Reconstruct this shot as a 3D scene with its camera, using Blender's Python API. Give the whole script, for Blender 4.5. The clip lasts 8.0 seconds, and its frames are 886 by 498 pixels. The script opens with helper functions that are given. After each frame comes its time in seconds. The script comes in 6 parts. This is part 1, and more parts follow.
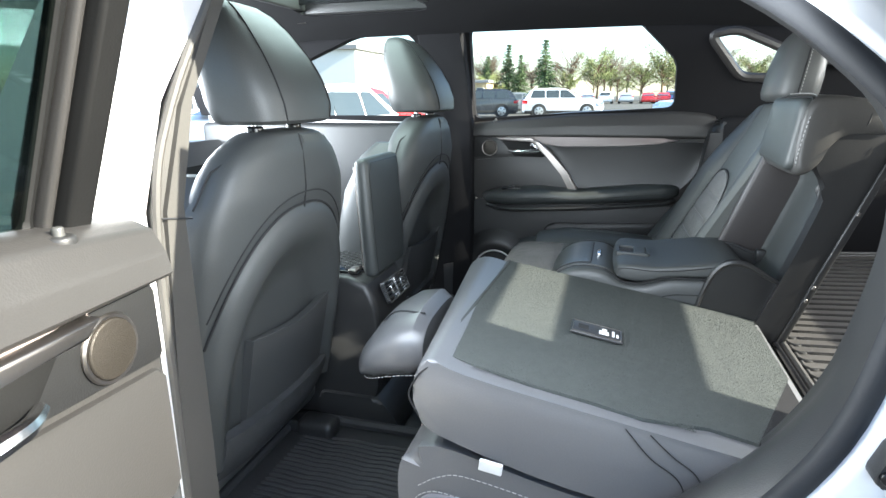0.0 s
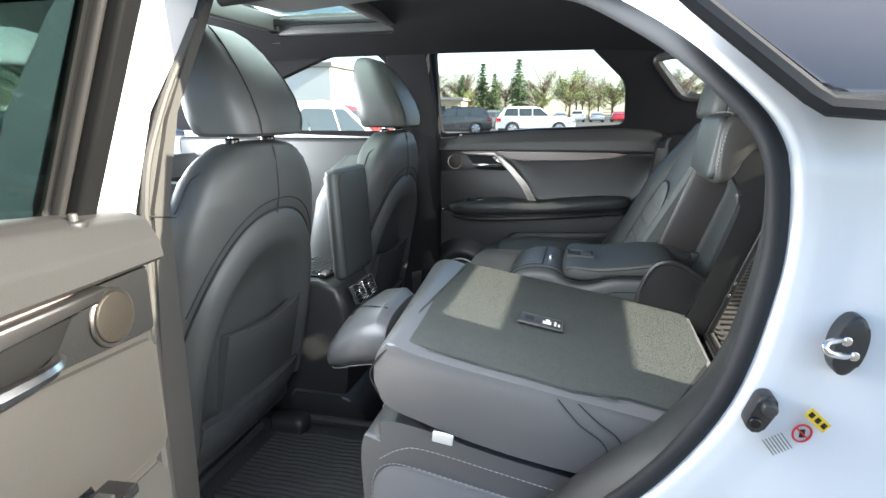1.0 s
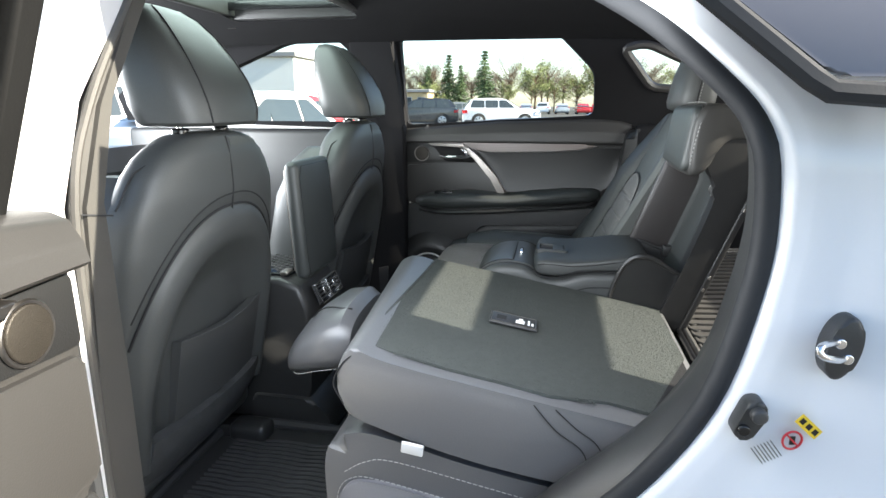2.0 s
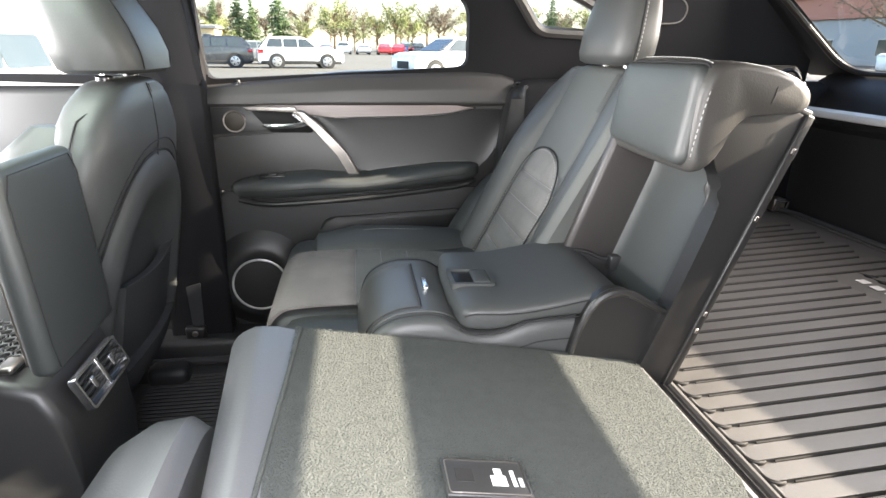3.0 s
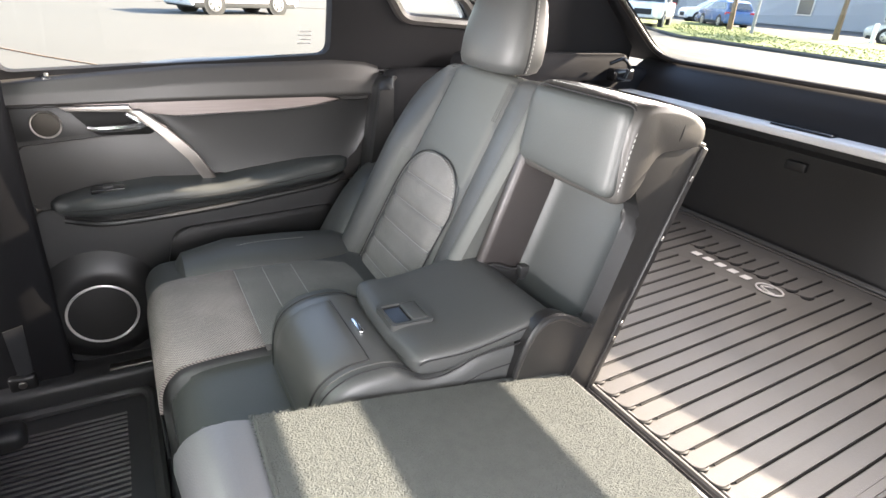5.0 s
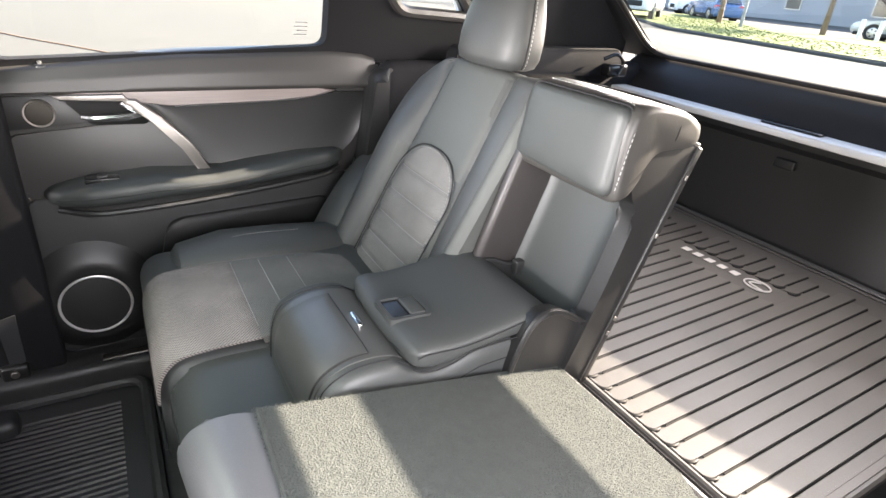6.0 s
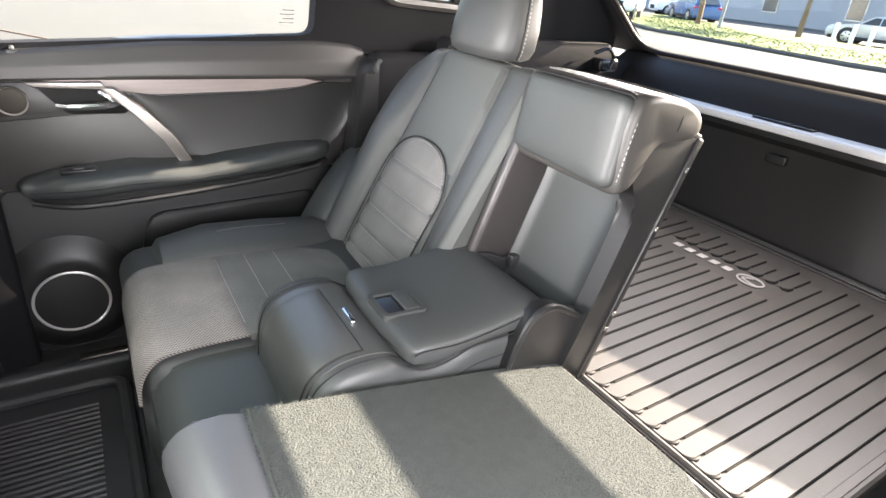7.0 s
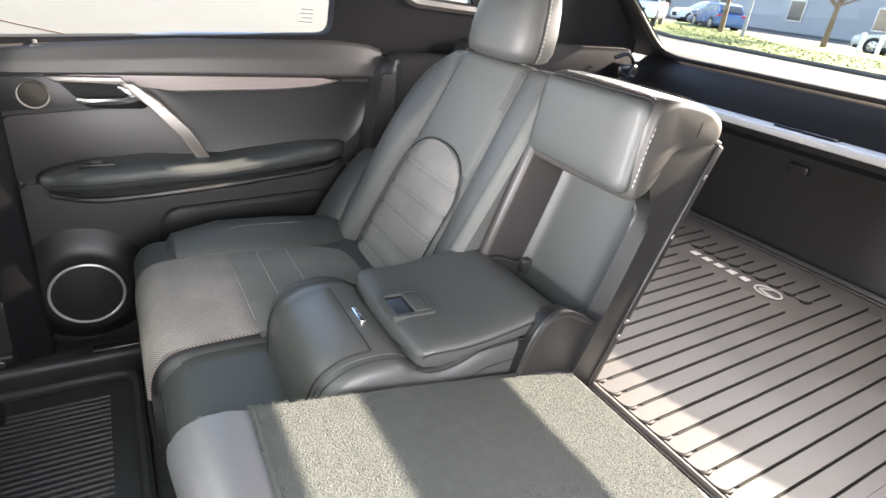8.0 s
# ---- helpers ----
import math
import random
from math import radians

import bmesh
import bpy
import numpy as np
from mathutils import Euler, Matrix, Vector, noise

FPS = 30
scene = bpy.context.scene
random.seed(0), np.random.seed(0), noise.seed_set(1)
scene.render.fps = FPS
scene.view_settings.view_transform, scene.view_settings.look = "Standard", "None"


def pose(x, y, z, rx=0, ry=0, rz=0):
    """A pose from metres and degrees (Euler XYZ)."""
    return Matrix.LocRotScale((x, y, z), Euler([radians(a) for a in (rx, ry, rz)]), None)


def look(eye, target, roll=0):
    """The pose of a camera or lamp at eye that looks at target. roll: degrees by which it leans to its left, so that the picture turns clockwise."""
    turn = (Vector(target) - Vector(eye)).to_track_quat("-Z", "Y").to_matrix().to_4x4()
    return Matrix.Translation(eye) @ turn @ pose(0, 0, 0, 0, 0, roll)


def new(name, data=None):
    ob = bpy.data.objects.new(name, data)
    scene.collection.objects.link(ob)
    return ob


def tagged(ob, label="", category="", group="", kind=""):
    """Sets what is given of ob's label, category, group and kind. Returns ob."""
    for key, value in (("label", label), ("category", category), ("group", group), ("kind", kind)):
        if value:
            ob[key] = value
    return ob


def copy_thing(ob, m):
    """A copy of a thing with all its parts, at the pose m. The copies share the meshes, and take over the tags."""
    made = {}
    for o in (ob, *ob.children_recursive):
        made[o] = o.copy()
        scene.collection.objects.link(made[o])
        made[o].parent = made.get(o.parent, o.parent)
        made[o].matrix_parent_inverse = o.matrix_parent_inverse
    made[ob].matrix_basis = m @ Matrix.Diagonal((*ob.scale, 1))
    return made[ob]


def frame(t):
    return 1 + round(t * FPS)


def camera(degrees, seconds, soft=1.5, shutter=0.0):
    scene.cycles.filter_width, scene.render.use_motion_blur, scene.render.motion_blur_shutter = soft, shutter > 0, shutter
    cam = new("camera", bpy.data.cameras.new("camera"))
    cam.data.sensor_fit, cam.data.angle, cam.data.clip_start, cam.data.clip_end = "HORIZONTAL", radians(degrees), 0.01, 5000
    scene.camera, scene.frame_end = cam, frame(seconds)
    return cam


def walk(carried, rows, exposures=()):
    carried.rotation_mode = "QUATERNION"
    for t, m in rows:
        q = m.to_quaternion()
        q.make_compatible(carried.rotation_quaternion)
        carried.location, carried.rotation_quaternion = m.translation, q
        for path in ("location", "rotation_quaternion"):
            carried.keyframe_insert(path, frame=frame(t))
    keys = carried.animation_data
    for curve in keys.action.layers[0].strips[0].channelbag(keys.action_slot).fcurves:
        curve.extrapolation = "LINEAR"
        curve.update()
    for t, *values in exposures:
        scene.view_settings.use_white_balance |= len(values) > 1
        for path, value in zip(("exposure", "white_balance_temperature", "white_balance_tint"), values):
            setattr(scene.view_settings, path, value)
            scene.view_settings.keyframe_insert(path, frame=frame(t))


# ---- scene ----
cam = camera(76.0, 8.0)
PATH = [
    (0, (0.452, -1.408, 1.275), (-0.1, 0.442, 0.753), -0.5),
    (0.5, (0.493, -1.491, 1.272), (0.003, 0.388, 0.796), -0.0),
    (1, (0.514, -1.511, 1.272), (0.041, 0.375, 0.806), -0.1),
    (1.2, (0.516, -1.513, 1.272), (0.046, 0.375, 0.806), -0.2),
    (2.3, (0.474, -1.356, 1.258), (0.249, 0.559, 0.727), 0.3),
    (2.5, (0.438, -1.228, 1.25), (0.343, 0.686, 0.677), 0.4),
    (3, (0.33, -0.901, 1.284), (0.616, 0.96, 0.61), 0.9),
    (3.5, (0.274, -0.794, 1.316), (0.902, 0.946, 0.555), 1.7),
    (4, (0.217, -0.776, 1.335), (1.015, 0.87, 0.527), 2.5),
    (4.5, (0.178, -0.754, 1.379), (1.05, 0.847, 0.556), 3.1),
    (6, (0.141, -0.748, 1.421), (1.078, 0.789, 0.549), 4.9),
    (6.5, (0.129, -0.713, 1.398), (1.092, 0.81, 0.529), 5.4),
    (7, (0.135, -0.717, 1.399), (1.126, 0.786, 0.527), 5.8),
    (7.5, (0.134, -0.716, 1.399), (1.11, 0.797, 0.529), 6.1),
    (8, (0.142, -0.714, 1.394), (1.091, 0.818, 0.528), 6.6),
]
EXPOSURES = [(0, 2.62, 6100, 8), (1.0, 2.38, 6350, 9), (2.3, 2.26, 6400, 10), (2.5, 2.34, 6400, 11), (3.0, 3.18, 6850, 15), (3.5, 3.38, 7000, 18), (4.5, 3.46, 7000, 18), (8, 3.48, 6950, 18)]
walk(cam, [(t, look(eye, target, roll)) for t, eye, target, roll in PATH], EXPOSURES)

# ---- world and sun ----
SUN_DIR = Vector((1.0, -0.056, 0.52)).normalized()
world = bpy.data.worlds.new("sky")
scene.world = world
world.use_nodes = True
wn = world.node_tree.nodes
sky = wn.new("ShaderNodeTexSky")
sky.sky_type = "NISHITA"
sky.sun_disc = False
sky.sun_elevation = math.asin(SUN_DIR.z)
sky.sun_rotation = math.atan2(SUN_DIR.x, SUN_DIR.y)
sky.air_density, sky.dust_density, sky.ozone_density = 1.0, 1.0, 1.6
wn["Background"].inputs[1].default_value = 0.10
world.node_tree.links.new(sky.outputs[0], wn["Background"].inputs[0])
sun = new("sun", bpy.data.lights.new("sun", "SUN"))
sun.data.energy, sun.data.angle, sun.data.color = 4.4, radians(0.5), (1.0, 0.92, 0.76)
sun.matrix_world = SUN_DIR.to_track_quat("Z", "Y").to_matrix().to_4x4()
# the open doorway's daylight
day = new("doorway_daylight", bpy.data.lights.new("doorway_daylight", "AREA"))
day.data.shape, day.data.size, day.data.size_y = "RECTANGLE", 0.62, 0.42
day.data.energy, day.data.color = 1.6, (0.95, 0.98, 1.0)
day.matrix_world = look((0.30, -0.78, 1.20), (0.45, 0.30, 0.98))
# the windscreen's daylight
front_day = new("windscreen_daylight", bpy.data.lights.new("windscreen_daylight", "AREA"))
front_day.data.shape, front_day.data.size, front_day.data.size_y = "RECTANGLE", 1.10, 0.40
front_day.data.energy, front_day.data.color = 15.0, (0.95, 0.98, 1.0)
front_day.matrix_world = look((-1.42, 0, 1.32), (0.80, 0.05, 1.05))
# the sunroof's daylight
roof_day = new("sunroof_daylight", bpy.data.lights.new("sunroof_daylight", "AREA"))
roof_day.data.shape, roof_day.data.size, roof_day.data.size_y = "RECTANGLE", 0.76, 0.42
roof_day.data.energy, roof_day.data.color = 2.8, (1.0, 0.97, 0.92)
roof_day.matrix_world = look((-0.34, 0, 1.622), (-0.339, 0, 0.5))
# the rear window's daylight
tail_day = new("rear_window_daylight", bpy.data.lights.new("rear_window_daylight", "AREA"))
tail_day.data.shape, tail_day.data.size, tail_day.data.size_y = "RECTANGLE", 1.0, 0.14
tail_day.data.energy, tail_day.data.color = 3.0, (1.0, 0.97, 0.92)
tail_day.matrix_world = look((1.407, 0, 1.451), (0.40, -0.1, 0.95))

# ---- small tools ----
BASE = {}


def thing(name, base, label, category, group="", kind=""):
    ob = new(name)
    ob.empty_display_size = 0.05
    ob.location = base
    BASE[ob.name] = Vector(base)
    return tagged(ob, label, category, group, kind)


def part(name, bm, material, parent, label="", angle=40):
    me = bpy.data.meshes.new(name)
    base = BASE[parent.name] if parent else Vector((0, 0, 0))
    bm.transform(Matrix.Translation(-base))
    bmesh.ops.recalc_face_normals(bm, faces=bm.faces)
    for f in bm.faces:
        f.smooth = len(f.verts) <= 4
    bm.to_mesh(me)
    bm.free()
    me.set_sharp_from_angle(angle=radians(angle))
    me.materials.append(material)
    ob = new(name, me)
    if parent:
        ob.parent = parent
        BASE[ob.name] = base
    if label:
        ob["label"] = label
    return ob


def structure(name, bm, material, label, category, angle=40):
    ob = part(name, bm, material, None, angle=angle)
    BASE[ob.name] = Vector((0, 0, 0))
    return tagged(ob, label, category, kind="structure")


def smooth(pts, n=6, closed=False):
    """A Catmull-Rom curve through the points."""
    pts = [Vector(p) for p in pts]
    m, out = len(pts), []
    for i in range(m if closed else m - 1):
        if closed:
            a, b, c, d = (pts[(i + k) % m] for k in (-1, 0, 1, 2))
        else:
            b, c = pts[i], pts[i + 1]
            a = pts[i - 1] if i else b * 2 - c
            d = pts[i + 2] if i + 2 < m else c * 2 - b
        for k in range(n):
            t = k / n
            out.append(0.5 * (2 * b + (c - a) * t + (2 * a - 5 * b + 4 * c - d) * t * t + (3 * b - a - 3 * c + d) * t ** 3))
    if not closed:
        out.append(pts[-1])
    return out


def loft(rings, caps=True, closed=True):
    bm = bmesh.new()
    rows = [[bm.verts.new(p) for p in ring] for ring in rings]
    n = len(rings[0])
    for a, b in zip(rows, rows[1:]):
        for i in range(n if closed else n - 1):
            j = (i + 1) % n
            bm.faces.new((a[i], a[j], b[j], b[i]))
    if caps:
        bm.faces.new(rows[0])
        bm.faces.new(list(reversed(rows[-1])))
    return bm


def oval(cx, cy, cz, hx, hy, e=2.6, n=36):
    """A level superellipse ring."""
    out = []
    for i in range(n):
        a = 2 * math.pi * i / n
        c, s = math.cos(a), math.sin(a)
        out.append(Vector((cx + hx * math.copysign(abs(c) ** (2 / e), c), cy + hy * math.copysign(abs(s) ** (2 / e), s), cz)))
    return out


def rbox(x0, x1, y0, y1, z0, z1, r=0.01, seg=3):
    bm = bmesh.new()
    bmesh.ops.create_cube(bm, size=1)
    for v in bm.verts:
        v.co = Vector(((x0 + x1) / 2 + v.co.x * (x1 - x0), (y0 + y1) / 2 + v.co.y * (y1 - y0), (z0 + z1) / 2 + v.co.z * (z1 - z0)))
    if r:
        r = min(r, 0.49 * min(abs(x1 - x0), abs(y1 - y0), abs(z1 - z0)))
        bmesh.ops.bevel(bm, geom=list(bm.edges), offset=r, segments=seg, profile=0.5, affect="EDGES", clamp_overlap=True)
    return bm


def tube(pts, r, n=8, closed=False):
    pts = [Vector(p) for p in pts]
    m = len(pts)
    bm = bmesh.new()
    rows, up = [], None
    for i, p in enumerate(pts):
        d = (pts[(i + 1) % m] - pts[i - 1]) if closed else (pts[min(i + 1, m - 1)] - pts[max(i - 1, 0)])
        d = d.normalized() if d.length > 1e-9 else Vector((1, 0, 0))
        if up is None:
            up = d.orthogonal().normalized()
        up = (up - d * up.dot(d)).normalized()
        side = d.cross(up)
        rr = r(i / max(1, m - 1)) if callable(r) else r
        rows.append([bm.verts.new(p + rr * (math.cos(2 * math.pi * k / n) * up + math.sin(2 * math.pi * k / n) * side)) for k in range(n)])
    for i in range(m if closed else m - 1):
        a, b = rows[i], rows[(i + 1) % m]
        for k in range(n):
            bm.faces.new((a[k], a[(k + 1) % n], b[(k + 1) % n], b[k]))
    if not closed:
        bm.faces.new(rows[0])
        bm.faces.new(list(reversed(rows[-1])))
    return bm


def dashes(pts, length=0.005, gap=0.003, r=0.0006):
    """A row of stitches along a curve."""
    pts = [Vector(p) for p in pts]
    bm = bmesh.new()
    acc = [0.0]
    for a, b in zip(pts, pts[1:]):
        acc.append(acc[-1] + (b - a).length)
    def at(s):
        for i in range(len(pts) - 1):
            if acc[i + 1] >= s:
                k = (s - acc[i]) / max(1e-9, acc[i + 1] - acc[i])
                return pts[i].lerp(pts[i + 1], k)
        return pts[-1]
    s = 0.0
    while s + length < acc[-1]:
        join(bm, tube([at(s), at(s + length / 2), at(s + length)], r, 5))
        s += length + gap
    return bm


def join(bm, other):
    """Adds the other bmesh to bm."""
    table = {}
    for v in other.verts:
        table[v] = bm.verts.new(v.co)
    for f in other.faces:
        bm.faces.new([table[v] for v in f.verts])
    other.free()
    return bm


def put(axis, u, v, w):
    return {"x": Vector((w, u, v)), "y": Vector((u, w, v)), "z": Vector((u, v, w))}[axis]


def extrude(outline, axis, a, b, bev=0.0, seg=3, warp=None):
    """A prism over a flat outline in the two other axes."""
    bm = bmesh.new()
    lo = [bm.verts.new(put(axis, u, v, a)) for u, v in outline]
    hi = [bm.verts.new(put(axis, u, v, b)) for u, v in outline]
    n = len(outline)
    f1, f2 = bm.faces.new(lo), bm.faces.new(list(reversed(hi)))
    for i in range(n):
        bm.faces.new((lo[i], lo[(i + 1) % n], hi[(i + 1) % n], hi[i]))
    if bev:
        edges = list(set(f1.edges) | set(f2.edges))
        bmesh.ops.bevel(bm, geom=edges, offset=bev, segments=seg, profile=0.5, affect="EDGES", clamp_overlap=True)
    if warp:
        for v in bm.verts:
            v.co = warp(v.co)
    return bm


def holed(outline, holes, axis, a, b, warp=None):
    """A plate with holes through it."""
    bm = bmesh.new()
    loops = []
    for k, loop in enumerate([outline, *holes]):
        loops.append([bm.verts.new(put(axis, u, v, a)) for u, v in loop])
    edges = []
    for vs in loops:
        for i in range(len(vs)):
            edges.append(bm.edges.new((vs[i], vs[(i + 1) % len(vs)])))
    bmesh.ops.triangle_fill(bm, edges=edges, use_beauty=True)
    faces = list(bm.faces)
    twin = {v: bm.verts.new(v.co + put(axis, 0, 0, b - a)) for vs in loops for v in vs}
    for f in faces:
        bm.faces.new([twin[v] for v in reversed(f.verts)])
    for vs in loops:
        for i in range(len(vs)):
            p, q = vs[i], vs[(i + 1) % len(vs)]
            bm.faces.new((p, q, twin[q], twin[p]))
    if warp:
        for v in bm.verts:
            v.co = warp(v.co)
    return bm


def sheet(f, nu, nv, thick=Vector((0, 0, 0))):
    """A surface f(u, v), made solid by the vector thick."""
    bm = bmesh.new()
    g = [[bm.verts.new(f(i / nu, j / nv)) for j in range(nv + 1)] for i in range(nu + 1)]
    h = [[bm.verts.new(v.co + thick) for v in row] for row in g] if thick.length else None
    for i in range(nu):
        for j in range(nv):
            bm.faces.new((g[i][j], g[i + 1][j], g[i + 1][j + 1], g[i][j + 1]))
            if h:
                bm.faces.new((h[i][j], h[i][j + 1], h[i + 1][j + 1], h[i + 1][j]))
    if h:
        rim = [(i, 0) for i in range(nu)] + [(nu, j) for j in range(nv)] + [(i, nv) for i in range(nu, 0, -1)] + [(0, j) for j in range(nv, 0, -1)]
        for k in range(len(rim)):
            (i, j), (p, q) = rim[k], rim[(k + 1) % len(rim)]
            bm.faces.new((g[i][j], h[i][j], h[p][q], g[p][q]))
    return bm


def disc(axis, u, v, r, a, b, n=32, bev=0.0):
    return extrude([(u + r * math.cos(2 * math.pi * k / n), v + r * math.sin(2 * math.pi * k / n)) for k in range(n)], axis, a, b, bev)


def rounded(pts, r, n=4):
    """An outline with its corners rounded."""
    out, m = [], len(pts)
    for i in range(m):
        a, b, c = (Vector(pts[(i + k) % m]).to_2d() for k in (-1, 0, 1))
        rr = min(r, 0.45 * (a - b).length, 0.45 * (c - b).length)
        p, q = b + (a - b).normalized() * rr, b + (c - b).normalized() * rr
        for k in range(n + 1):
            t = k / n
            s = (1 - t) ** 2 * p + 2 * t * (1 - t) * b + t * t * q
            out.append((s.x, s.y))
    return out


def moved(bm, m):
    bm.transform(m)
    return bm


def lerp(table, t):
    """Reads a table of (t, value) in between."""
    if t <= table[0][0]:
        return table[0][1]
    for (a, p), (b, q) in zip(table, table[1:]):
        if t <= b:
            return p + (q - p) * (t - a) / (b - a)
    return table[-1][1]

# ---- materials ----
def surface(name, dark, light, rough=0.5, scale=6.0, fine=300.0, bump=0.15, metal=0.0, cells=False, rough2=None, spec=0.5, coat=0.0, dist=0.002, random_tint=0.0):
    """Paint, leather, plastic or stone: two colours mixed at two scales, with a fine relief."""
    m = bpy.data.materials.new(name)
    m.use_nodes = True
    t, n = m.node_tree, m.node_tree.nodes
    b = n["Principled BSDF"]
    co = n.new("ShaderNodeTexCoord")
    big = n.new("ShaderNodeTexNoise")
    big.inputs["Scale"].default_value, big.inputs["Detail"].default_value = scale, 6
    small = n.new("ShaderNodeTexVoronoi" if cells else "ShaderNodeTexNoise")
    small.inputs["Scale"].default_value = fine
    for tex in (big, small):
        t.links.new(co.outputs["Object"], tex.inputs["Vector"])
    mix = n.new("ShaderNodeMixRGB")
    mix.inputs[1].default_value, mix.inputs[2].default_value = (*dark, 1), (*light, 1)
    add = n.new("ShaderNodeMath")
    add.operation = "MULTIPLY_ADD"
    add.inputs[1].default_value, add.inputs[2].default_value = 0.35, 0.0
    t.links.new(small.outputs[0], add.inputs[0])
    total = n.new("ShaderNodeMath")
    total.operation = "MULTIPLY_ADD"
    total.inputs[1].default_value = 0.75
    t.links.new(big.outputs[0], total.inputs[0])
    t.links.new(add.outputs[0], total.inputs[2])
    t.links.new(total.outputs[0], mix.inputs[0])
    colour = mix.outputs[0]
    if random_tint:
        info = n.new("ShaderNodeObjectInfo")
        hsv = n.new("ShaderNodeHueSaturation")
        ramp = n.new("ShaderNodeMapRange")
        ramp.inputs[3].default_value, ramp.inputs[4].default_value = 1 - random_tint, 1 + random_tint
        t.links.new(info.outputs["Random"], ramp.inputs[0])
        t.links.new(ramp.outputs[0], hsv.inputs["Value"])
        t.links.new(colour, hsv.inputs["Color"])
        colour = hsv.outputs[0]
    t.links.new(colour, b.inputs["Base Color"])
    b.inputs["Metallic"].default_value = metal
    b.inputs["Specular IOR Level"].default_value = spec
    b.inputs["Coat Weight"].default_value = coat
    rr = n.new("ShaderNodeMapRange")
    rr.inputs[3].default_value, rr.inputs[4].default_value = rough - 0.06, (rough2 or rough + 0.08)
    t.links.new(big.outputs[0], rr.inputs[0])
    t.links.new(rr.outputs[0], b.inputs["Roughness"])
    if bump:
        bp = n.new("ShaderNodeBump")
        bp.inputs["Strength"].default_value, bp.inputs["Distance"].default_value = bump, dist
        t.links.new(small.outputs[0], bp.inputs["Height"])
        t.links.new(bp.outputs[0], b.inputs["Normal"])
    return m


def glass(name, tint, rough=0.0, alpha=0.12):
    """A thin pane: mostly clear, with a gloss that grows at grazing angles."""
    m = bpy.data.materials.new(name)
    m.use_nodes = True
    t, n = m.node_tree, m.node_tree.nodes
    n.remove(n["Principled BSDF"])
    tr, gl, mx, fr = n.new("ShaderNodeBsdfTransparent"), n.new("ShaderNodeBsdfGlossy"), n.new("ShaderNodeMixShader"), n.new("ShaderNodeMapRange")
    lw, pw = n.new("ShaderNodeLayerWeight"), n.new("ShaderNodeMath")
    pw.operation, pw.inputs[1].default_value = "POWER", 4.0
    lw.inputs[0].default_value = 0.5
    t.links.new(lw.outputs["Facing"], pw.inputs[0])
    t.links.new(pw.outputs[0], fr.inputs[0])
    fr.inputs[3].default_value, fr.inputs[4].default_value = 0.03, 0.55
    tr.inputs[0].default_value = (*tint, 1)
    gl.inputs["Roughness"].default_value = rough
    t.links.new(fr.outputs[0], mx.inputs[0])
    t.links.new(tr.outputs[0], mx.inputs[1])
    t.links.new(gl.outputs[0], mx.inputs[2])
    t.links.new(mx.outputs[0], n["Material Output"].inputs[0])
    return m


def weave(name, yarn, gap, scale=420.0):
    """A perforated seat fabric: small dots in rows."""
    m = bpy.data.materials.new(name)
    m.use_nodes = True
    t, n = m.node_tree, m.node_tree.nodes
    b = n["Principled BSDF"]
    co = n.new("ShaderNodeTexCoord")
    vo = n.new("ShaderNodeTexVoronoi")
    vo.inputs["Scale"].default_value, vo.inputs["Randomness"].default_value = scale, 0.0
    vo.voronoi_dimensions = "2D"
    along, across, flat = n.new("ShaderNodeVectorMath"), n.new("ShaderNodeSeparateXYZ"), n.new("ShaderNodeCombineXYZ")
    along.operation = "DOT_PRODUCT"
    along.inputs[1].default_value = (0.8, 0, 0.8)
    t.links.new(co.outputs["Object"], along.inputs[0])
    t.links.new(co.outputs["Object"], across.inputs[0])
    for k, op in enumerate(("ADD", "SUBTRACT")):
        turn = n.new("ShaderNodeMath")
        turn.operation = op
        t.links.new(along.outputs["Value"], turn.inputs[0])
        t.links.new(across.outputs[1], turn.inputs[1])
        t.links.new(turn.outputs[0], flat.inputs[k])
    t.links.new(flat.outputs[0], vo.inputs["Vector"])
    ramp = n.new("ShaderNodeValToRGB")
    ramp.color_ramp.elements[0].position, ramp.color_ramp.elements[1].position = 0.40, 0.52
    ramp.color_ramp.elements[0].color, ramp.color_ramp.elements[1].color = (*yarn, 1), (*gap, 1)
    t.links.new(vo.outputs["Distance"], ramp.inputs[0])
    big = n.new("ShaderNodeTexNoise")
    big.inputs["Scale"].default_value = 14
    t.links.new(co.outputs["Object"], big.inputs["Vector"])
    mx = n.new("ShaderNodeMixRGB")
    mx.blend_type = "MULTIPLY"
    mx.inputs[0].default_value = 0.5
    t.links.new(ramp.outputs[0], mx.inputs[1])
    t.links.new(big.outputs[0], mx.inputs[2])
    t.links.new(mx.outputs[0], b.inputs["Base Color"])
    b.inputs["Roughness"].default_value = 0.7
    bp = n.new("ShaderNodeBump")
    bp.inputs["Strength"].default_value, bp.inputs["Distance"].default_value, bp.invert = 0.5, 0.001, True
    t.links.new(vo.outputs["Distance"], bp.inputs["Height"])
    t.links.new(bp.outputs[0], b.inputs["Normal"])
    return m


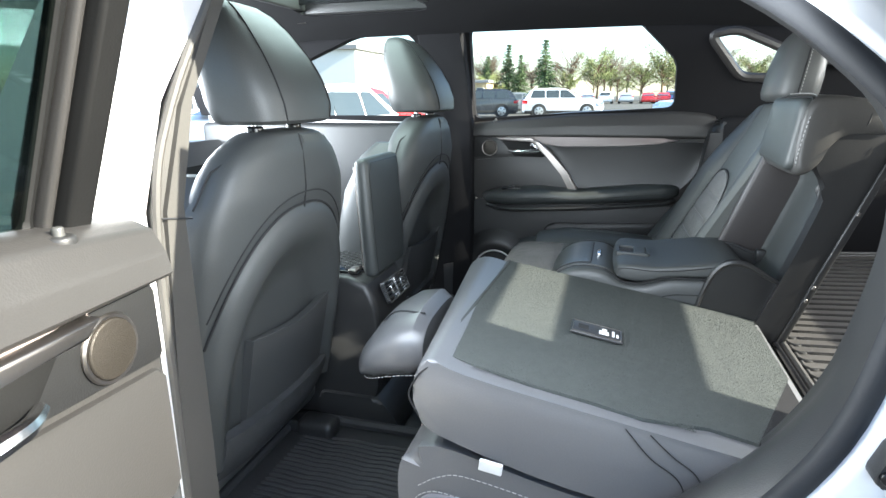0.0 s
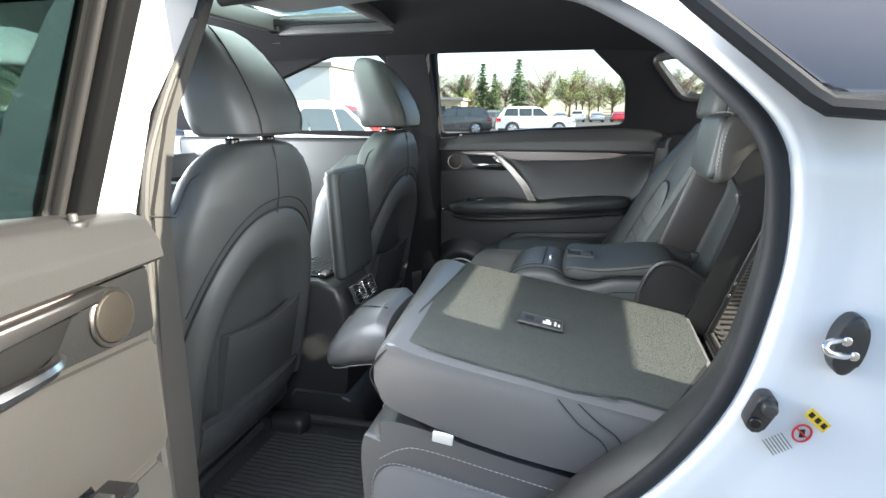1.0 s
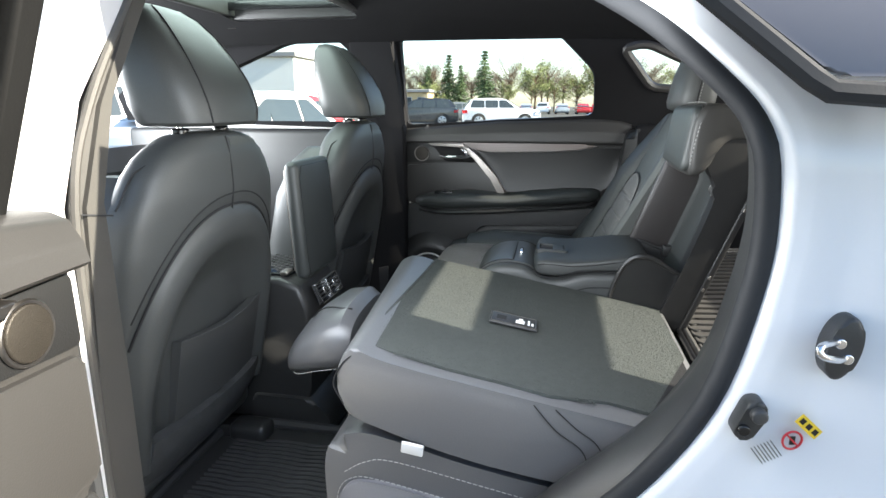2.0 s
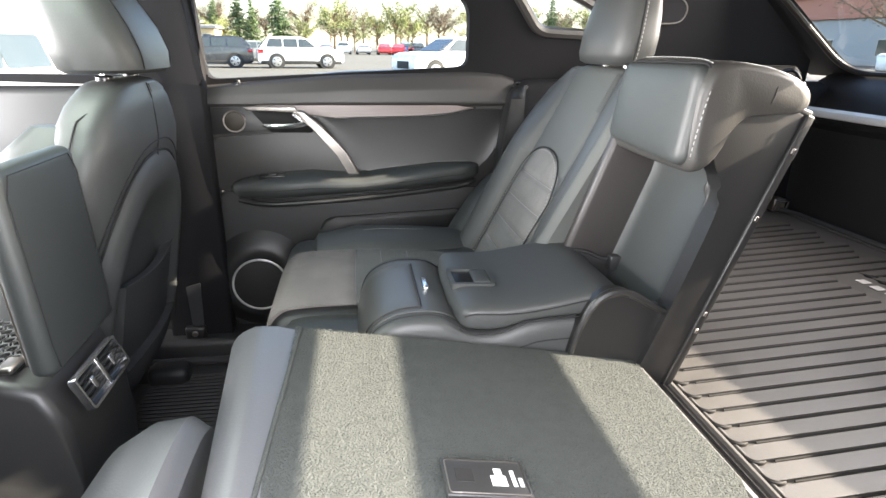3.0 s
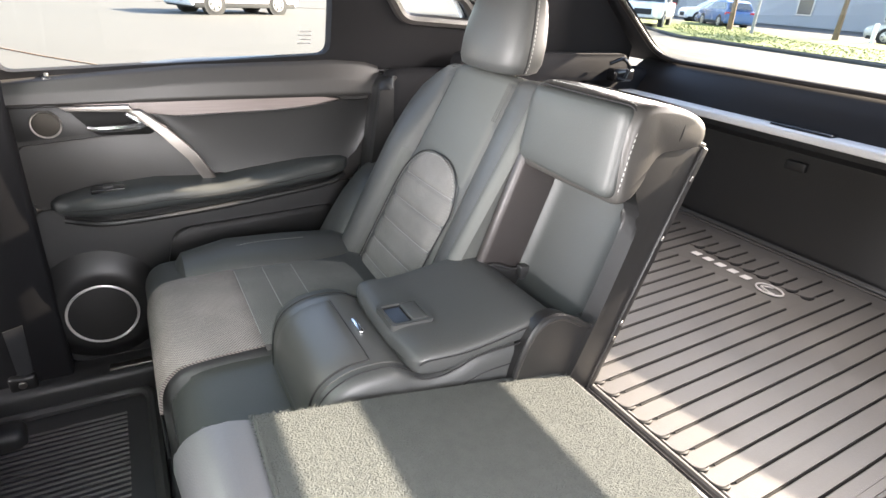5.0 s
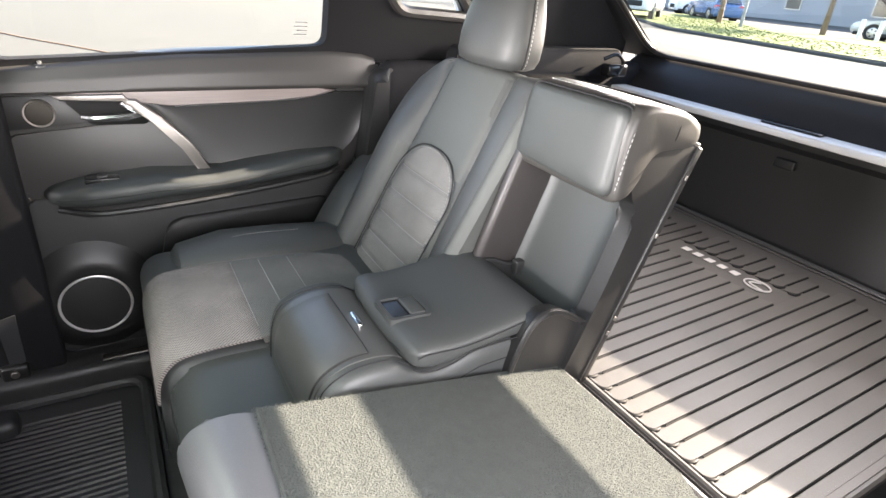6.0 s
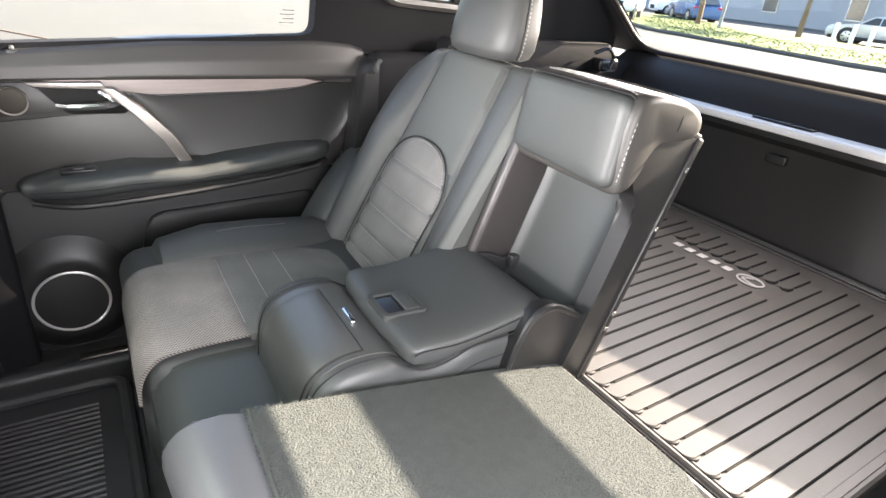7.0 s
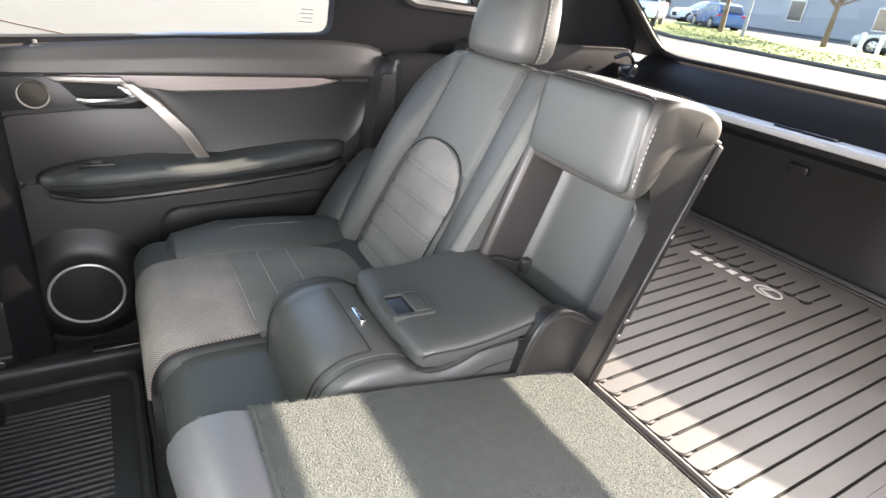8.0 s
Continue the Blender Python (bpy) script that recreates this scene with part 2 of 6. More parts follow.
LEATHER = surface("black_leather", (0.041, 0.0430, 0.0425), (0.061, 0.0640, 0.063), 0.48, 5, 420, 0.25, cells=True, dist=0.0006, spec=0.55)
# black leather of the folded seat, its sky sheen put into a greyer colour
LEATHER_SHEEN = surface("sheen_lightened_leather", (0.080, 0.081, 0.086), (0.104, 0.105, 0.110), 0.38, 5, 420, 0.2, cells=True, dist=0.0006, spec=0.85)
SATIN_BLACK = surface("satin_black_plastic", (0.058, 0.058, 0.055), (0.072, 0.072, 0.068), 0.38, 3, 400, 0.05, spec=0.8, dist=0.0003)
LEATHER_BROWN = surface("brown_black_leather", (0.030, 0.0262, 0.0258), (0.044, 0.039, 0.038), 0.42, 5, 420, 0.2, cells=True, dist=0.0006)
LEATHER_TAUPE = surface("taupe_black_leather", (0.034, 0.0325, 0.0305), (0.050, 0.048, 0.045), 0.44, 5, 420, 0.2, cells=True, dist=0.0006)
PLASTIC = surface("grained_black_plastic", (0.020, 0.020, 0.0205), (0.033, 0.033, 0.033), 0.42, 4, 600, 0.25, cells=True, dist=0.0005, spec=0.6)
PLASTIC_GREY = surface("grained_grey_plastic", (0.056, 0.053, 0.049), (0.080, 0.076, 0.070), 0.6, 5, 500, 0.25, cells=True, dist=0.0006)
GLOSS_BLACK = surface("gloss_black_plastic", (0.008, 0.008, 0.009), (0.012, 0.012, 0.013), 0.18, 3, 80, 0.0)
DARK_PLASTIC = surface("dark_grained_plastic", (0.010, 0.010, 0.0105), (0.017, 0.017, 0.017), 0.40, 4, 600, 0.25, cells=True, dist=0.0005, spec=0.6)
TAIL_TRIM = surface("black_brown_tailgate_trim", (0.013, 0.011, 0.010), (0.021, 0.018, 0.016), 0.55, 5, 500, 0.2, dist=0.0005, spec=0.25)
CARPET = surface("grey_green_pile_carpet", (0.046, 0.051, 0.050), (0.071, 0.077, 0.073), 0.95, 60, 420, 0.9, dist=0.003, spec=0.1)
FELT = surface("dark_felt_lining", (0.045, 0.046, 0.048), (0.095, 0.096, 0.098), 0.95, 40, 900, 0.8, dist=0.002, spec=0.1)
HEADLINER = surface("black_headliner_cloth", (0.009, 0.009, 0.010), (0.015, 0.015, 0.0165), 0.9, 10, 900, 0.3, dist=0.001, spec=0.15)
RUBBER = surface("black_rubber_mat", (0.040, 0.040, 0.041), (0.064, 0.063, 0.062), 0.42, 9, 500, 0.25, dist=0.0006)
CARGO_RUBBER = surface("dusty_rubber_liner", (0.030, 0.0288, 0.0278), (0.068, 0.064, 0.060), 0.38, 9, 350, 0.25, dist=0.0006, rough2=0.64, spec=0.42)
GROOVE = surface("mat_groove", (0.010, 0.010, 0.010), (0.016, 0.015, 0.015), 0.7, 9, 300, 0.1)
WHITE_PAINT = surface("white_car_paint", (0.72, 0.73, 0.75), (0.78, 0.79, 0.81), 0.28, 2, 900, 0.03, coat=0.6, dist=0.0003)
SEAL = surface("rubber_door_seal", (0.018, 0.019, 0.021), (0.032, 0.033, 0.036), 0.6, 8, 500, 0.2, dist=0.0006, spec=0.3)
CHROME = surface("chrome", (0.75, 0.75, 0.76), (0.82, 0.82, 0.83), 0.22, 3, 100, 0.0, metal=1.0)
SATIN = surface("satin_metal_trim", (0.26, 0.24, 0.225), (0.35, 0.325, 0.305), 0.34, 8, 300, 0.05, metal=1.0)
SOFT_TRIM = surface("soft_grey_black_trim", (0.028, 0.0266, 0.0258), (0.042, 0.040, 0.0385), 0.42, 4, 520, 0.2, cells=True, dist=0.0005, spec=0.6)
TWEETER = surface("bronze_grille_mesh", (0.022, 0.019, 0.016), (0.052, 0.045, 0.036), 0.45, 9, 700, 0.6, metal=0.5, cells=True, dist=0.0006)
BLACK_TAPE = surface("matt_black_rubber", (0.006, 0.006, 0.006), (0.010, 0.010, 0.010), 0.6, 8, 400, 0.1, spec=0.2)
THREAD = surface("pale_thread", (0.26, 0.26, 0.255), (0.36, 0.36, 0.35), 0.8, 50, 600, 0.2)
THREAD_DARK = surface("dark_thread", (0.008, 0.008, 0.009), (0.014, 0.014, 0.015), 0.8, 50, 600, 0.2)
MESH_LIGHT = weave("light_perforated_fabric", (0.38, 0.335, 0.315), (0.070, 0.062, 0.058), 190)
MESH_DARK = weave("dark_perforated_fabric", (0.265, 0.255, 0.242), (0.085, 0.085, 0.08), 220)
WINDOW = glass("clear_window_glass", (0.96, 0.985, 0.97))
LEATHER_MID = surface("grey_green_leather", (0.030, 0.0335, 0.033), (0.044, 0.0485, 0.0475), 0.48, 5, 420, 0.2, cells=True, dist=0.0006, spec=0.6)
LEATHER_SAGE = surface("matt_sage_grey_leather", (0.068, 0.072, 0.068), (0.090, 0.095, 0.089), 0.60, 5, 420, 0.25, cells=True, dist=0.0006, spec=0.45)
POCKET_CLOTH = surface("matt_grey_pocket_leather", (0.046, 0.047, 0.047), (0.064, 0.065, 0.065), 0.62, 6, 420, 0.3, cells=True, dist=0.0006, spec=0.4)
MARK = surface("worn_pale_print", (0.24, 0.235, 0.23), (0.36, 0.35, 0.34), 0.6, 30, 300, 0.1)
# the same leather on the seat's side, skylight put into a paler grey
LEATHER_SKYLIT = surface("skylit_grey_leather", (0.15, 0.15, 0.162), (0.19, 0.19, 0.204), 0.42, 5, 420, 0.2, cells=True, dist=0.0006)
DOOR_GLASS = glass("dark_green_door_glass", (0.22, 0.28, 0.255))
WINDOW_TINT = glass("green_tinted_glass", (0.66, 0.74, 0.72))
WHITE_PRINT = surface("white_print", (0.66, 0.66, 0.66), (0.74, 0.74, 0.74), 0.6, 10, 300, 0.0)
YELLOW = surface("yellow_label", (0.75, 0.50, 0.02), (0.80, 0.55, 0.03), 0.5, 10, 300, 0.0)
RED = surface("red_print", (0.55, 0.02, 0.03), (0.62, 0.03, 0.04), 0.5, 10, 300, 0.0)


def striated(name, dark, light):
    """Fine streaks along the car, for the pale inlay of the doors."""
    m = surface(name, dark, light, 0.35, 6, 300, 0.04)
    n, t = m.node_tree.nodes, m.node_tree
    mapping = n.new("ShaderNodeMapping")
    mapping.inputs["Scale"].default_value = (1.5, 20, 60)
    co = [x for x in n if x.bl_idname == "ShaderNodeTexCoord"][0]
    t.links.new(co.outputs["Object"], mapping.inputs[0])
    for x in n:
        if x.bl_idname == "ShaderNodeTexNoise":
            t.links.new(mapping.outputs[0], x.inputs["Vector"])
    return m


INLAY = striated("streaked_inlay", (0.17, 0.14, 0.135), (0.31, 0.26, 0.25))
DARK_PANE = surface("reflecting_dark_pane", (0.10, 0.10, 0.115), (0.12, 0.12, 0.135), 0.10, 2, 60, 0.0)
SILVER = surface("brushed_silver_trim", (0.58, 0.57, 0.56), (0.70, 0.69, 0.68), 0.36, 8, 300, 0.03, metal=0.5)
# pale colour that stands for sunlight on the tailgate's ledge
SUNLIT_LEDGE = surface("sunlit_ledge_plastic", (0.70, 0.69, 0.67), (0.80, 0.79, 0.77), 0.35, 5, 200, 0.05)

# ---- the car body: floor, roof, sides ----
def lean(p):
    """Leans an upright side wall inwards above the belt line."""
    k = max(0.0, p.z - 1.20)
    return Vector((p.x, p.y - math.copysign(0.42 * k, p.y), p.z))


FLOOR_Z = 0.37
structure("floor", rbox(-1.6, 0.20, -0.80, 0.80, FLOOR_Z - 0.05, FLOOR_Z, 0.005), FELT, "dark felt-lined cabin floor of the car", "car floor")
structure("cargo_floor", rbox(0.60, 1.72, -0.76, 0.76, 0.66, 0.735, 0.01), FELT, "dark felt-lined cargo floor behind the seats", "cargo floor")
structure("floor_riser", rbox(0.20, 0.62, -0.78, 0.78, FLOOR_Z - 0.05, 0.60, 0.02), FELT, "dark riser below the rear seats", "car floor")

# roof lining with the sunroof's opening
ROOF = [(-1.25, -0.60), (1.28, -0.56), (1.28, 0.56), (-1.25, 0.60)]
SUNROOF = rounded([(-0.56, -0.40), (-0.12, -0.40), (-0.12, 0.40), (-0.56, 0.40)], 0.05)
def roof_bow(p):
    return Vector((p.x, p.y, p.z - 0.10 * (p.y / 0.6) ** 2 - 0.05 * max(0, (p.x - 0.3)) ** 2 - 0.06 * max(0, -0.6 - p.x)))
bm = holed(ROOF, [SUNROOF], "z", 1.575, 1.60)
bmesh.ops.subdivide_edges(bm, edges=list(bm.edges), cuts=3, use_grid_fill=True)
for v in bm.verts:
    v.co = roof_bow(v.co)
structure("ceiling", bm, HEADLINER, "black cloth headliner under the car roof", "headliner")
bm = holed([(u, v if v > 0 else v - 0.10) for u, v in ROOF], [SUNROOF], "z", 1.63, 1.65)
bmesh.ops.subdivide_edges(bm, edges=list(bm.edges), cuts=3, use_grid_fill=True)
for v in bm.verts:
    v.co = roof_bow(v.co)
structure("roof_skin", bm, WHITE_PAINT, "white painted roof of the car", "car roof")

sunroof = thing("sunroof", (-0.34, 0, 1.58), "dark framed glass sunroof in the headliner", "sunroof")
part("glass_panel", rbox(-0.56, -0.12, -0.40, 0.40, 1.60, 1.606, 0.002), WINDOW_TINT, sunroof, "green tinted glass")
for k, (a, b) in enumerate(((-0.57, -0.545), (-0.135, -0.10))):
    part("frame_rail", rbox(a, b, -0.41, 0.41, 1.545, 1.60, 0.006), PLASTIC, sunroof)
for s in (-1, 1):
    part("guide_rail", rbox(-0.56, -0.12, s * 0.40 - 0.02, s * 0.40 + 0.02, 1.535, 1.60, 0.006), PLASTIC, sunroof)
    part("inner_rail", rbox(-0.55, -0.13, s * 0.35 - 0.008, s * 0.35 + 0.008, 1.56, 1.585, 0.004), GLOSS_BLACK, sunroof)

# side walls above the belt, with front, rear and quarter windows
def window_outlines():
    front = rounded([(-1.05, 1.20), (-0.235, 1.20), (-0.235, 1.44), (-0.30, 1.505), (-0.50, 1.485), (-0.75, 1.40)], 0.035)
    rear = rounded([(-0.065, 1.19), (0.645, 1.23), (0.635, 1.38), (0.50, 1.505), (0.17, 1.525), (-0.055, 1.505)], 0.03)
    quarter = rounded([(0.72, 1.455), (0.83, 1.325), (1.06, 1.315), (1.00, 1.38), (0.80, 1.465)], 0.03)
    return front, rear, quarter


SIDE = [(-1.30, 1.20), (-0.07, 1.17), (0.70, 1.19), (1.72, 1.19), (1.70, 1.26), (1.35, 1.50), (1.20, 1.56), (-0.30, 1.60), (-0.80, 1.58), (-1.30, 1.30)]
front_w, rear_w, quarter_w = window_outlines()
bm = holed(SIDE, [front_w, rear_w, quarter_w], "y", 0.755, 0.80, lean)
structure("wall_far", bm, HEADLINER, "black trimmed window pillars and roof rail of the far side", "car side")
def grown(loop, k):
    cx, cz = sum(u for u, _ in loop) / len(loop), sum(v for _, v in loop) / len(loop)
    return [(cx + (u - cx) * k, cz + (v - cz) * (k + 0.06)) for u, v in loop]
bm = holed([(u, v if v > 1.2 else 1.12) for u, v in SIDE], [grown(front_w, 1.03), grown(rear_w, 1.04), quarter_w], "y", 0.815, 0.83, lean)
structure("side_skin_far", bm, WHITE_PAINT, "white painted outer side of the car", "car side")
bm = rbox(-1.30, 1.72, 0.82, 0.90, 0.30, 1.135, 0.03)
structure("lower_side_far", bm, WHITE_PAINT, "white painted lower side of the car", "car side")
bm = rbox(-1.30, -0.10, 0.745, 0.815, 0.36, 1.17, 0.02)
structure("front_door_trim_far", bm, PLASTIC, "black front door trim on the far side", "car side")
for nm, w, mt, lb in (("front_window", front_w, WINDOW, "clear front side window glass"), ("quarter_window", quarter_w, WINDOW, "small tinted quarter window glass")):
    bm = extrude(w, "y", 0.788, 0.792, 0, warp=lean)
    ob = structure(nm, bm, mt, lb, "car window")
    ob.visible_shadow = False
ob = structure("rear_door_window", extrude(rear_w, "y", 0.788, 0.792, 0, warp=lean), WINDOW, "clear rear door window glass", "car window")
ob.visible_shadow = False
# moulding round the quarter window
ring = [lean(Vector((u, 0.752, v))) for u, v in quarter_w]
structure("quarter_window_surround", tube(ring, 0.015, 8, True), SOFT_TRIM, "grey-brown moulding round the quarter window", "trim")

# B pillar lining on the far side
bm = extrude([(-0.235, 0.36), (-0.060, 0.36), (-0.060, 1.18), (-0.066, 1.20), (-0.068, 1.50), (-0.23, 1.50), (-0.235, 1.2)], "y", 0.70, 0.752, 0.01, warp=lean)
structure("pillar_trim_far", bm, HEADLINER, "black plastic pillar trim between the far doors", "pillar trim")
structure("sill_far", rbox(-0.9, 0.30, 0.66, 0.80, 0.36, 0.46, 0.02), PLASTIC, "black plastic door sill on the far side", "door sill")
structure("sill_plate_far", rbox(0.02, 0.26, 0.675, 0.70, 0.4605, 0.466, 0.002), SATIN, "satin metal scuff plate on the sill", "sill plate")

# grab handle and reading lamp above the far windows
grab = thing("grab_handle", (-0.42, 0.58, 1.51), "black plastic grab handle on the roof rail", "grab handle")
part("bar", tube(smooth([(-0.56, 0.60, 1.535), (-0.55, 0.565, 1.515), (-0.50, 0.555, 1.515), (-0.36, 0.555, 1.525), (-0.31, 0.565, 1.53), (-0.30, 0.60, 1.545)], 5), 0.010), PLASTIC, grab)
for x in (-0.56, -0.30):
    part("mount", rbox(x - 0.022, x + 0.022, 0.575, 0.63, 1.52, 1.56, 0.008), PLASTIC, grab)
lamp = thing("reading_lamp", (-0.62, 0.40, 1.53), "small reading lamp in the headliner", "reading lamp")
part("housing", rbox(-0.70, -0.55, 0.42, 0.52, 1.525, 1.55, 0.012), PLASTIC, lamp)
part("lens", rbox(-0.67, -0.58, 0.44, 0.50, 1.518, 1.527, 0.004), SATIN, lamp, "pale lamp lens")

# front of the cabin: dashboard and windscreen
structure("dashboard", extrude([(-1.60, 0.40), (-1.18, 0.40), (-1.12, 0.80), (-1.10, 1.02), (-1.20, 1.10), (-1.60, 1.08)], "y", -0.74, 0.74, 0.02), PLASTIC, "black dashboard across the front of the cabin", "dashboard")
ob = structure("windscreen", extrude([(-1.95, 1.05), (-1.94, 1.05), (-1.24, 1.56), (-1.25, 1.56)], "y", -0.68, 0.68), WINDOW, "sloping clear windscreen glass", "windscreen")
ob.visible_shadow = False
for s in (-1, 1):
    structure("windscreen_pillar", tube([(-1.95, s * 0.78, 1.06), (-1.6, s * 0.74, 1.32), (-1.24, s * 0.62, 1.55)], 0.05), HEADLINER, "black lined windscreen pillar", "pillar trim")

# ---- near side: the doorway ----
DOORWAY = [(-0.02, 1.44), (0.25, 1.46), (0.45, 1.44), (0.585, 1.375), (0.675, 1.30), (0.72, 1.24), (0.735, 1.15), (0.73, 1.06), (0.70, 0.93), (0.63, 0.81), (0.53, 0.70), (0.43, 0.58), (0.36, 0.46), (0.30, 0.40)]
edge = smooth([(u, v, 0) for u, v in DOORWAY], 5)


def body_skin(u, v):
    """The white panel behind the doorway, from the seal flange out to the flank."""
    i = u * (len(edge) - 1)
    a = edge[int(i)].lerp(edge[min(int(i) + 1, len(edge) - 1)], i - int(i))
    out = Vector((0.75, 0.35 if a.y > 1.05 else -0.12, 0)).normalized()
    if a.y > 1.30:
        out = Vector((0.62, 0.78, 0))
    d = [0.0, 0.012, 0.03, 0.07, 0.12, 0.20, 0.32, 0.60, 1.1]
    yy = [-0.815, -0.828, -0.834, -0.842, -0.862, -0.895, -0.918, -0.925, -0.90]
    k = v * (len(d) - 1)
    j = min(int(k), len(d) - 2)
    dd, y = d[j] + (d[j + 1] - d[j]) * (k - j), yy[j] + (yy[j + 1] - yy[j]) * (k - j)
    z = a.y + out.y * min(dd, 0.5)
    return Vector((a.x + out.x * dd, y + 0.42 * max(0, z - 1.22), z))


structure("quarter_panel_near", sheet(body_skin, 60, 40, Vector((0, 0.006, 0))), WHITE_PAINT, "white painted rear quarter panel round the open doorway", "car side")
seal_line = [Vector((p.x - 0.006, -0.806 + 0.42 * max(0, p.y - 1.22), p.y)) for p in edge]
structure("door_seal", tube(seal_line, 0.014, 10), SEAL, "black rubber seal round the open doorway", "door seal")


def inner_trim(u, v):
    i = u * (len(edge) - 1)
    a = edge[int(i)].lerp(edge[min(int(i) + 1, len(edge) - 1)], i - int(i))
    y = -0.80 + 0.14 * v + 0.42 * max(0, a.y - 1.22)
    grow = 0.035 * math.sin(math.pi * min(1, v * 1.2)) * min(1.0, max(0.0, (0.98 - a.y) / 0.22))
    return Vector((a.x - 0.012 - grow * 0.8 + 0.03 * v, y, a.y + grow * 0.6))


structure("doorway_trim_near", sheet(inner_trim, 50, 10, Vector((0.02, 0, 0))), PLASTIC, "dark plastic trim inside the doorway", "trim")
# inner wall behind the doorway (wheel arch and cargo side)
structure("cargo_side_near", rbox(0.86, 1.70, -0.74, -0.66, 0.70, 1.20, 0.03), FELT, "dark felt cargo side lining", "cargo side")
bm = holed([(0.62, 1.46), (0.76, 1.20), (1.72, 1.19), (1.70, 1.26), (1.35, 1.50), (1.20, 1.56), (0.45, 1.58)], [quarter_w], "y", -0.80, -0.755, lean)
structure("wall_near", bm, HEADLINER, "black lined rear pillar on the near side", "car side")
ob = structure("quarter_window_near", extrude(quarter_w, "y", -0.792, -0.788, 0, warp=lean), WINDOW_TINT, "dark tinted quarter window glass", "car window")
ob.visible_shadow = False
structure("roof_rail_near", tube([(-1.2, -0.69, 1.46), (-0.4, -0.69, 1.535), (0.2, -0.68, 1.55), (0.7, -0.68, 1.52), (1.3, -0.65, 1.44)], 0.06, 10), HEADLINER, "black lined roof rail above the doorway", "roof rail")
structure("roof_rail_skin", tube([(-1.2, -0.74, 1.48), (-0.4, -0.74, 1.555), (0.2, -0.73, 1.57), (0.7, -0.73, 1.54), (1.3, -0.70, 1.46)], 0.055, 10), WHITE_PAINT, "white painted roof rail above the doorway", "roof rail")

# B pillar of the near side
def pillar(y0, y1, x0, dx):
    zs = [0.36, 0.70, 0.87, 1.14, 1.27, 1.41, 1.52]
    xs = [-0.085, -0.088, -0.085, -0.074, -0.074, -0.074, -0.072]
    rings = []
    for z, x in zip(zs, xs):
        s, q = 0.70 * max(0, z - 1.2), (0.70 if dx else 0.56) * max(0, z - 1.2)
        rings.append([Vector((x0, y0 + s, z)), Vector((x + dx, y0 + s, z)), Vector((x + dx, y1 + q, z)), Vector((x0, y1 + q, z))])
    bm = loft(rings)
    bmesh.ops.bevel(bm, geom=[e for e in bm.edges if abs(e.verts[0].co.z - e.verts[1].co.z) > 0.05], offset=0.012, segments=3, affect="EDGES")
    return bm


structure("pillar_trim_near", pillar(-0.854, -0.800, -0.22, 0.0), PLASTIC_GREY, "sunlit grained grey pillar trim between the near doors", "pillar trim")
structure("pillar_skin_near", pillar(-0.960, -0.858, -0.24, -0.006), WHITE_PAINT, "white painted door pillar", "pillar")
structure("pillar_seal_near", tube(smooth([(-0.090, -0.856, 0.4), (-0.092, -0.856, 0.7), (-0.089, -0.856, 0.87), (-0.078, -0.856, 1.14), (-0.078, -0.807, 1.27), (-0.078, -0.709, 1.41)], 5), 0.006), PLASTIC_GREY, "grey rubber seal along the pillar", "door seal")
structure("pillar_joint_near", tube([(-0.0735, -0.853, 1.132), (-0.0735, -0.801, 1.122)], 0.0014, 5), SEAL, "dark joint across the pillar trim", "joint")
structure("front_side_near", rbox(-1.30, -0.24, -0.92, -0.76, 0.30, 1.15, 0.03), WHITE_PAINT, "white painted front door from outside", "car side")
structure("sill_near", rbox(-0.20, 0.45, -0.86, -0.70, 0.30, 0.44, 0.02), PLASTIC, "black door sill of the open doorway", "door sill")
structure("rocker_near", rbox(-1.30, 0.45, -0.93, -0.85, 0.24, 0.40, 0.03), WHITE_PAINT, "white painted rocker panel below the doorway", "car side")

# fittings on the white jamb
striker = thing("door_striker", (0.80, -0.85, 1.03), "chrome door striker on a black plate", "door striker")
ell = [(0.797 + 0.0155 * math.cos(k * math.pi / 14) + 0.004 * math.sin(k * math.pi / 14), 1.030 + 0.034 * math.sin(k * math.pi / 14)) for k in range(28)]
part("plate", extrude(ell, "y", -0.864, -0.836, 0.004), PLASTIC, striker, "black plate")
part("loop", tube(smooth([(0.800, -0.862, 1.021), (0.786, -0.876, 1.024), (0.770, -0.886, 1.030), (0.764, -0.887, 1.035), (0.766, -0.884, 1.040), (0.778, -0.874, 1.040), (0.791, -0.862, 1.037)], 6), 0.0036, 10), CHROME, striker, "chrome loop")
for z in (1.021, 1.037):
    part("washer", disc("y", 0.8 if z < 1.03 else 0.791, z, 0.0055, -0.867, -0.862, 14, 0.001), CHROME, striker, "chrome washer")
buf = thing("door_buffer", (0.725, -0.86, 0.94), "dark rubber door buffer with a screw", "door buffer")
part("base", extrude(rounded([(0.708, 0.916), (0.726, 0.908), (0.744, 0.944), (0.736, 0.960), (0.722, 0.956)], 0.011), "y", -0.852, -0.826, 0.003), PLASTIC, buf)
part("bumper", disc("y", 0.731, 0.945, 0.0085, -0.862, -0.850, 20, 0.003), RUBBER, buf)
part("screw", disc("y", 0.719, 0.925, 0.0068, -0.857, -0.850, 16, 0.002), GLOSS_BLACK, buf)
lab = thing("warning_label", (0.77, -0.85, 0.93), "yellow and red warning label on the white jamb", "label")
tilt = Matrix.Translation((0.781, -0.8545, 0.937)) @ pose(0, 0, 0, 0, 42, 12)
part("yellow_strip", moved(rbox(-0.016, 0.016, -0.0004, 0.0004, -0.006, 0.006, 0), tilt), YELLOW, lab, "yellow strip")
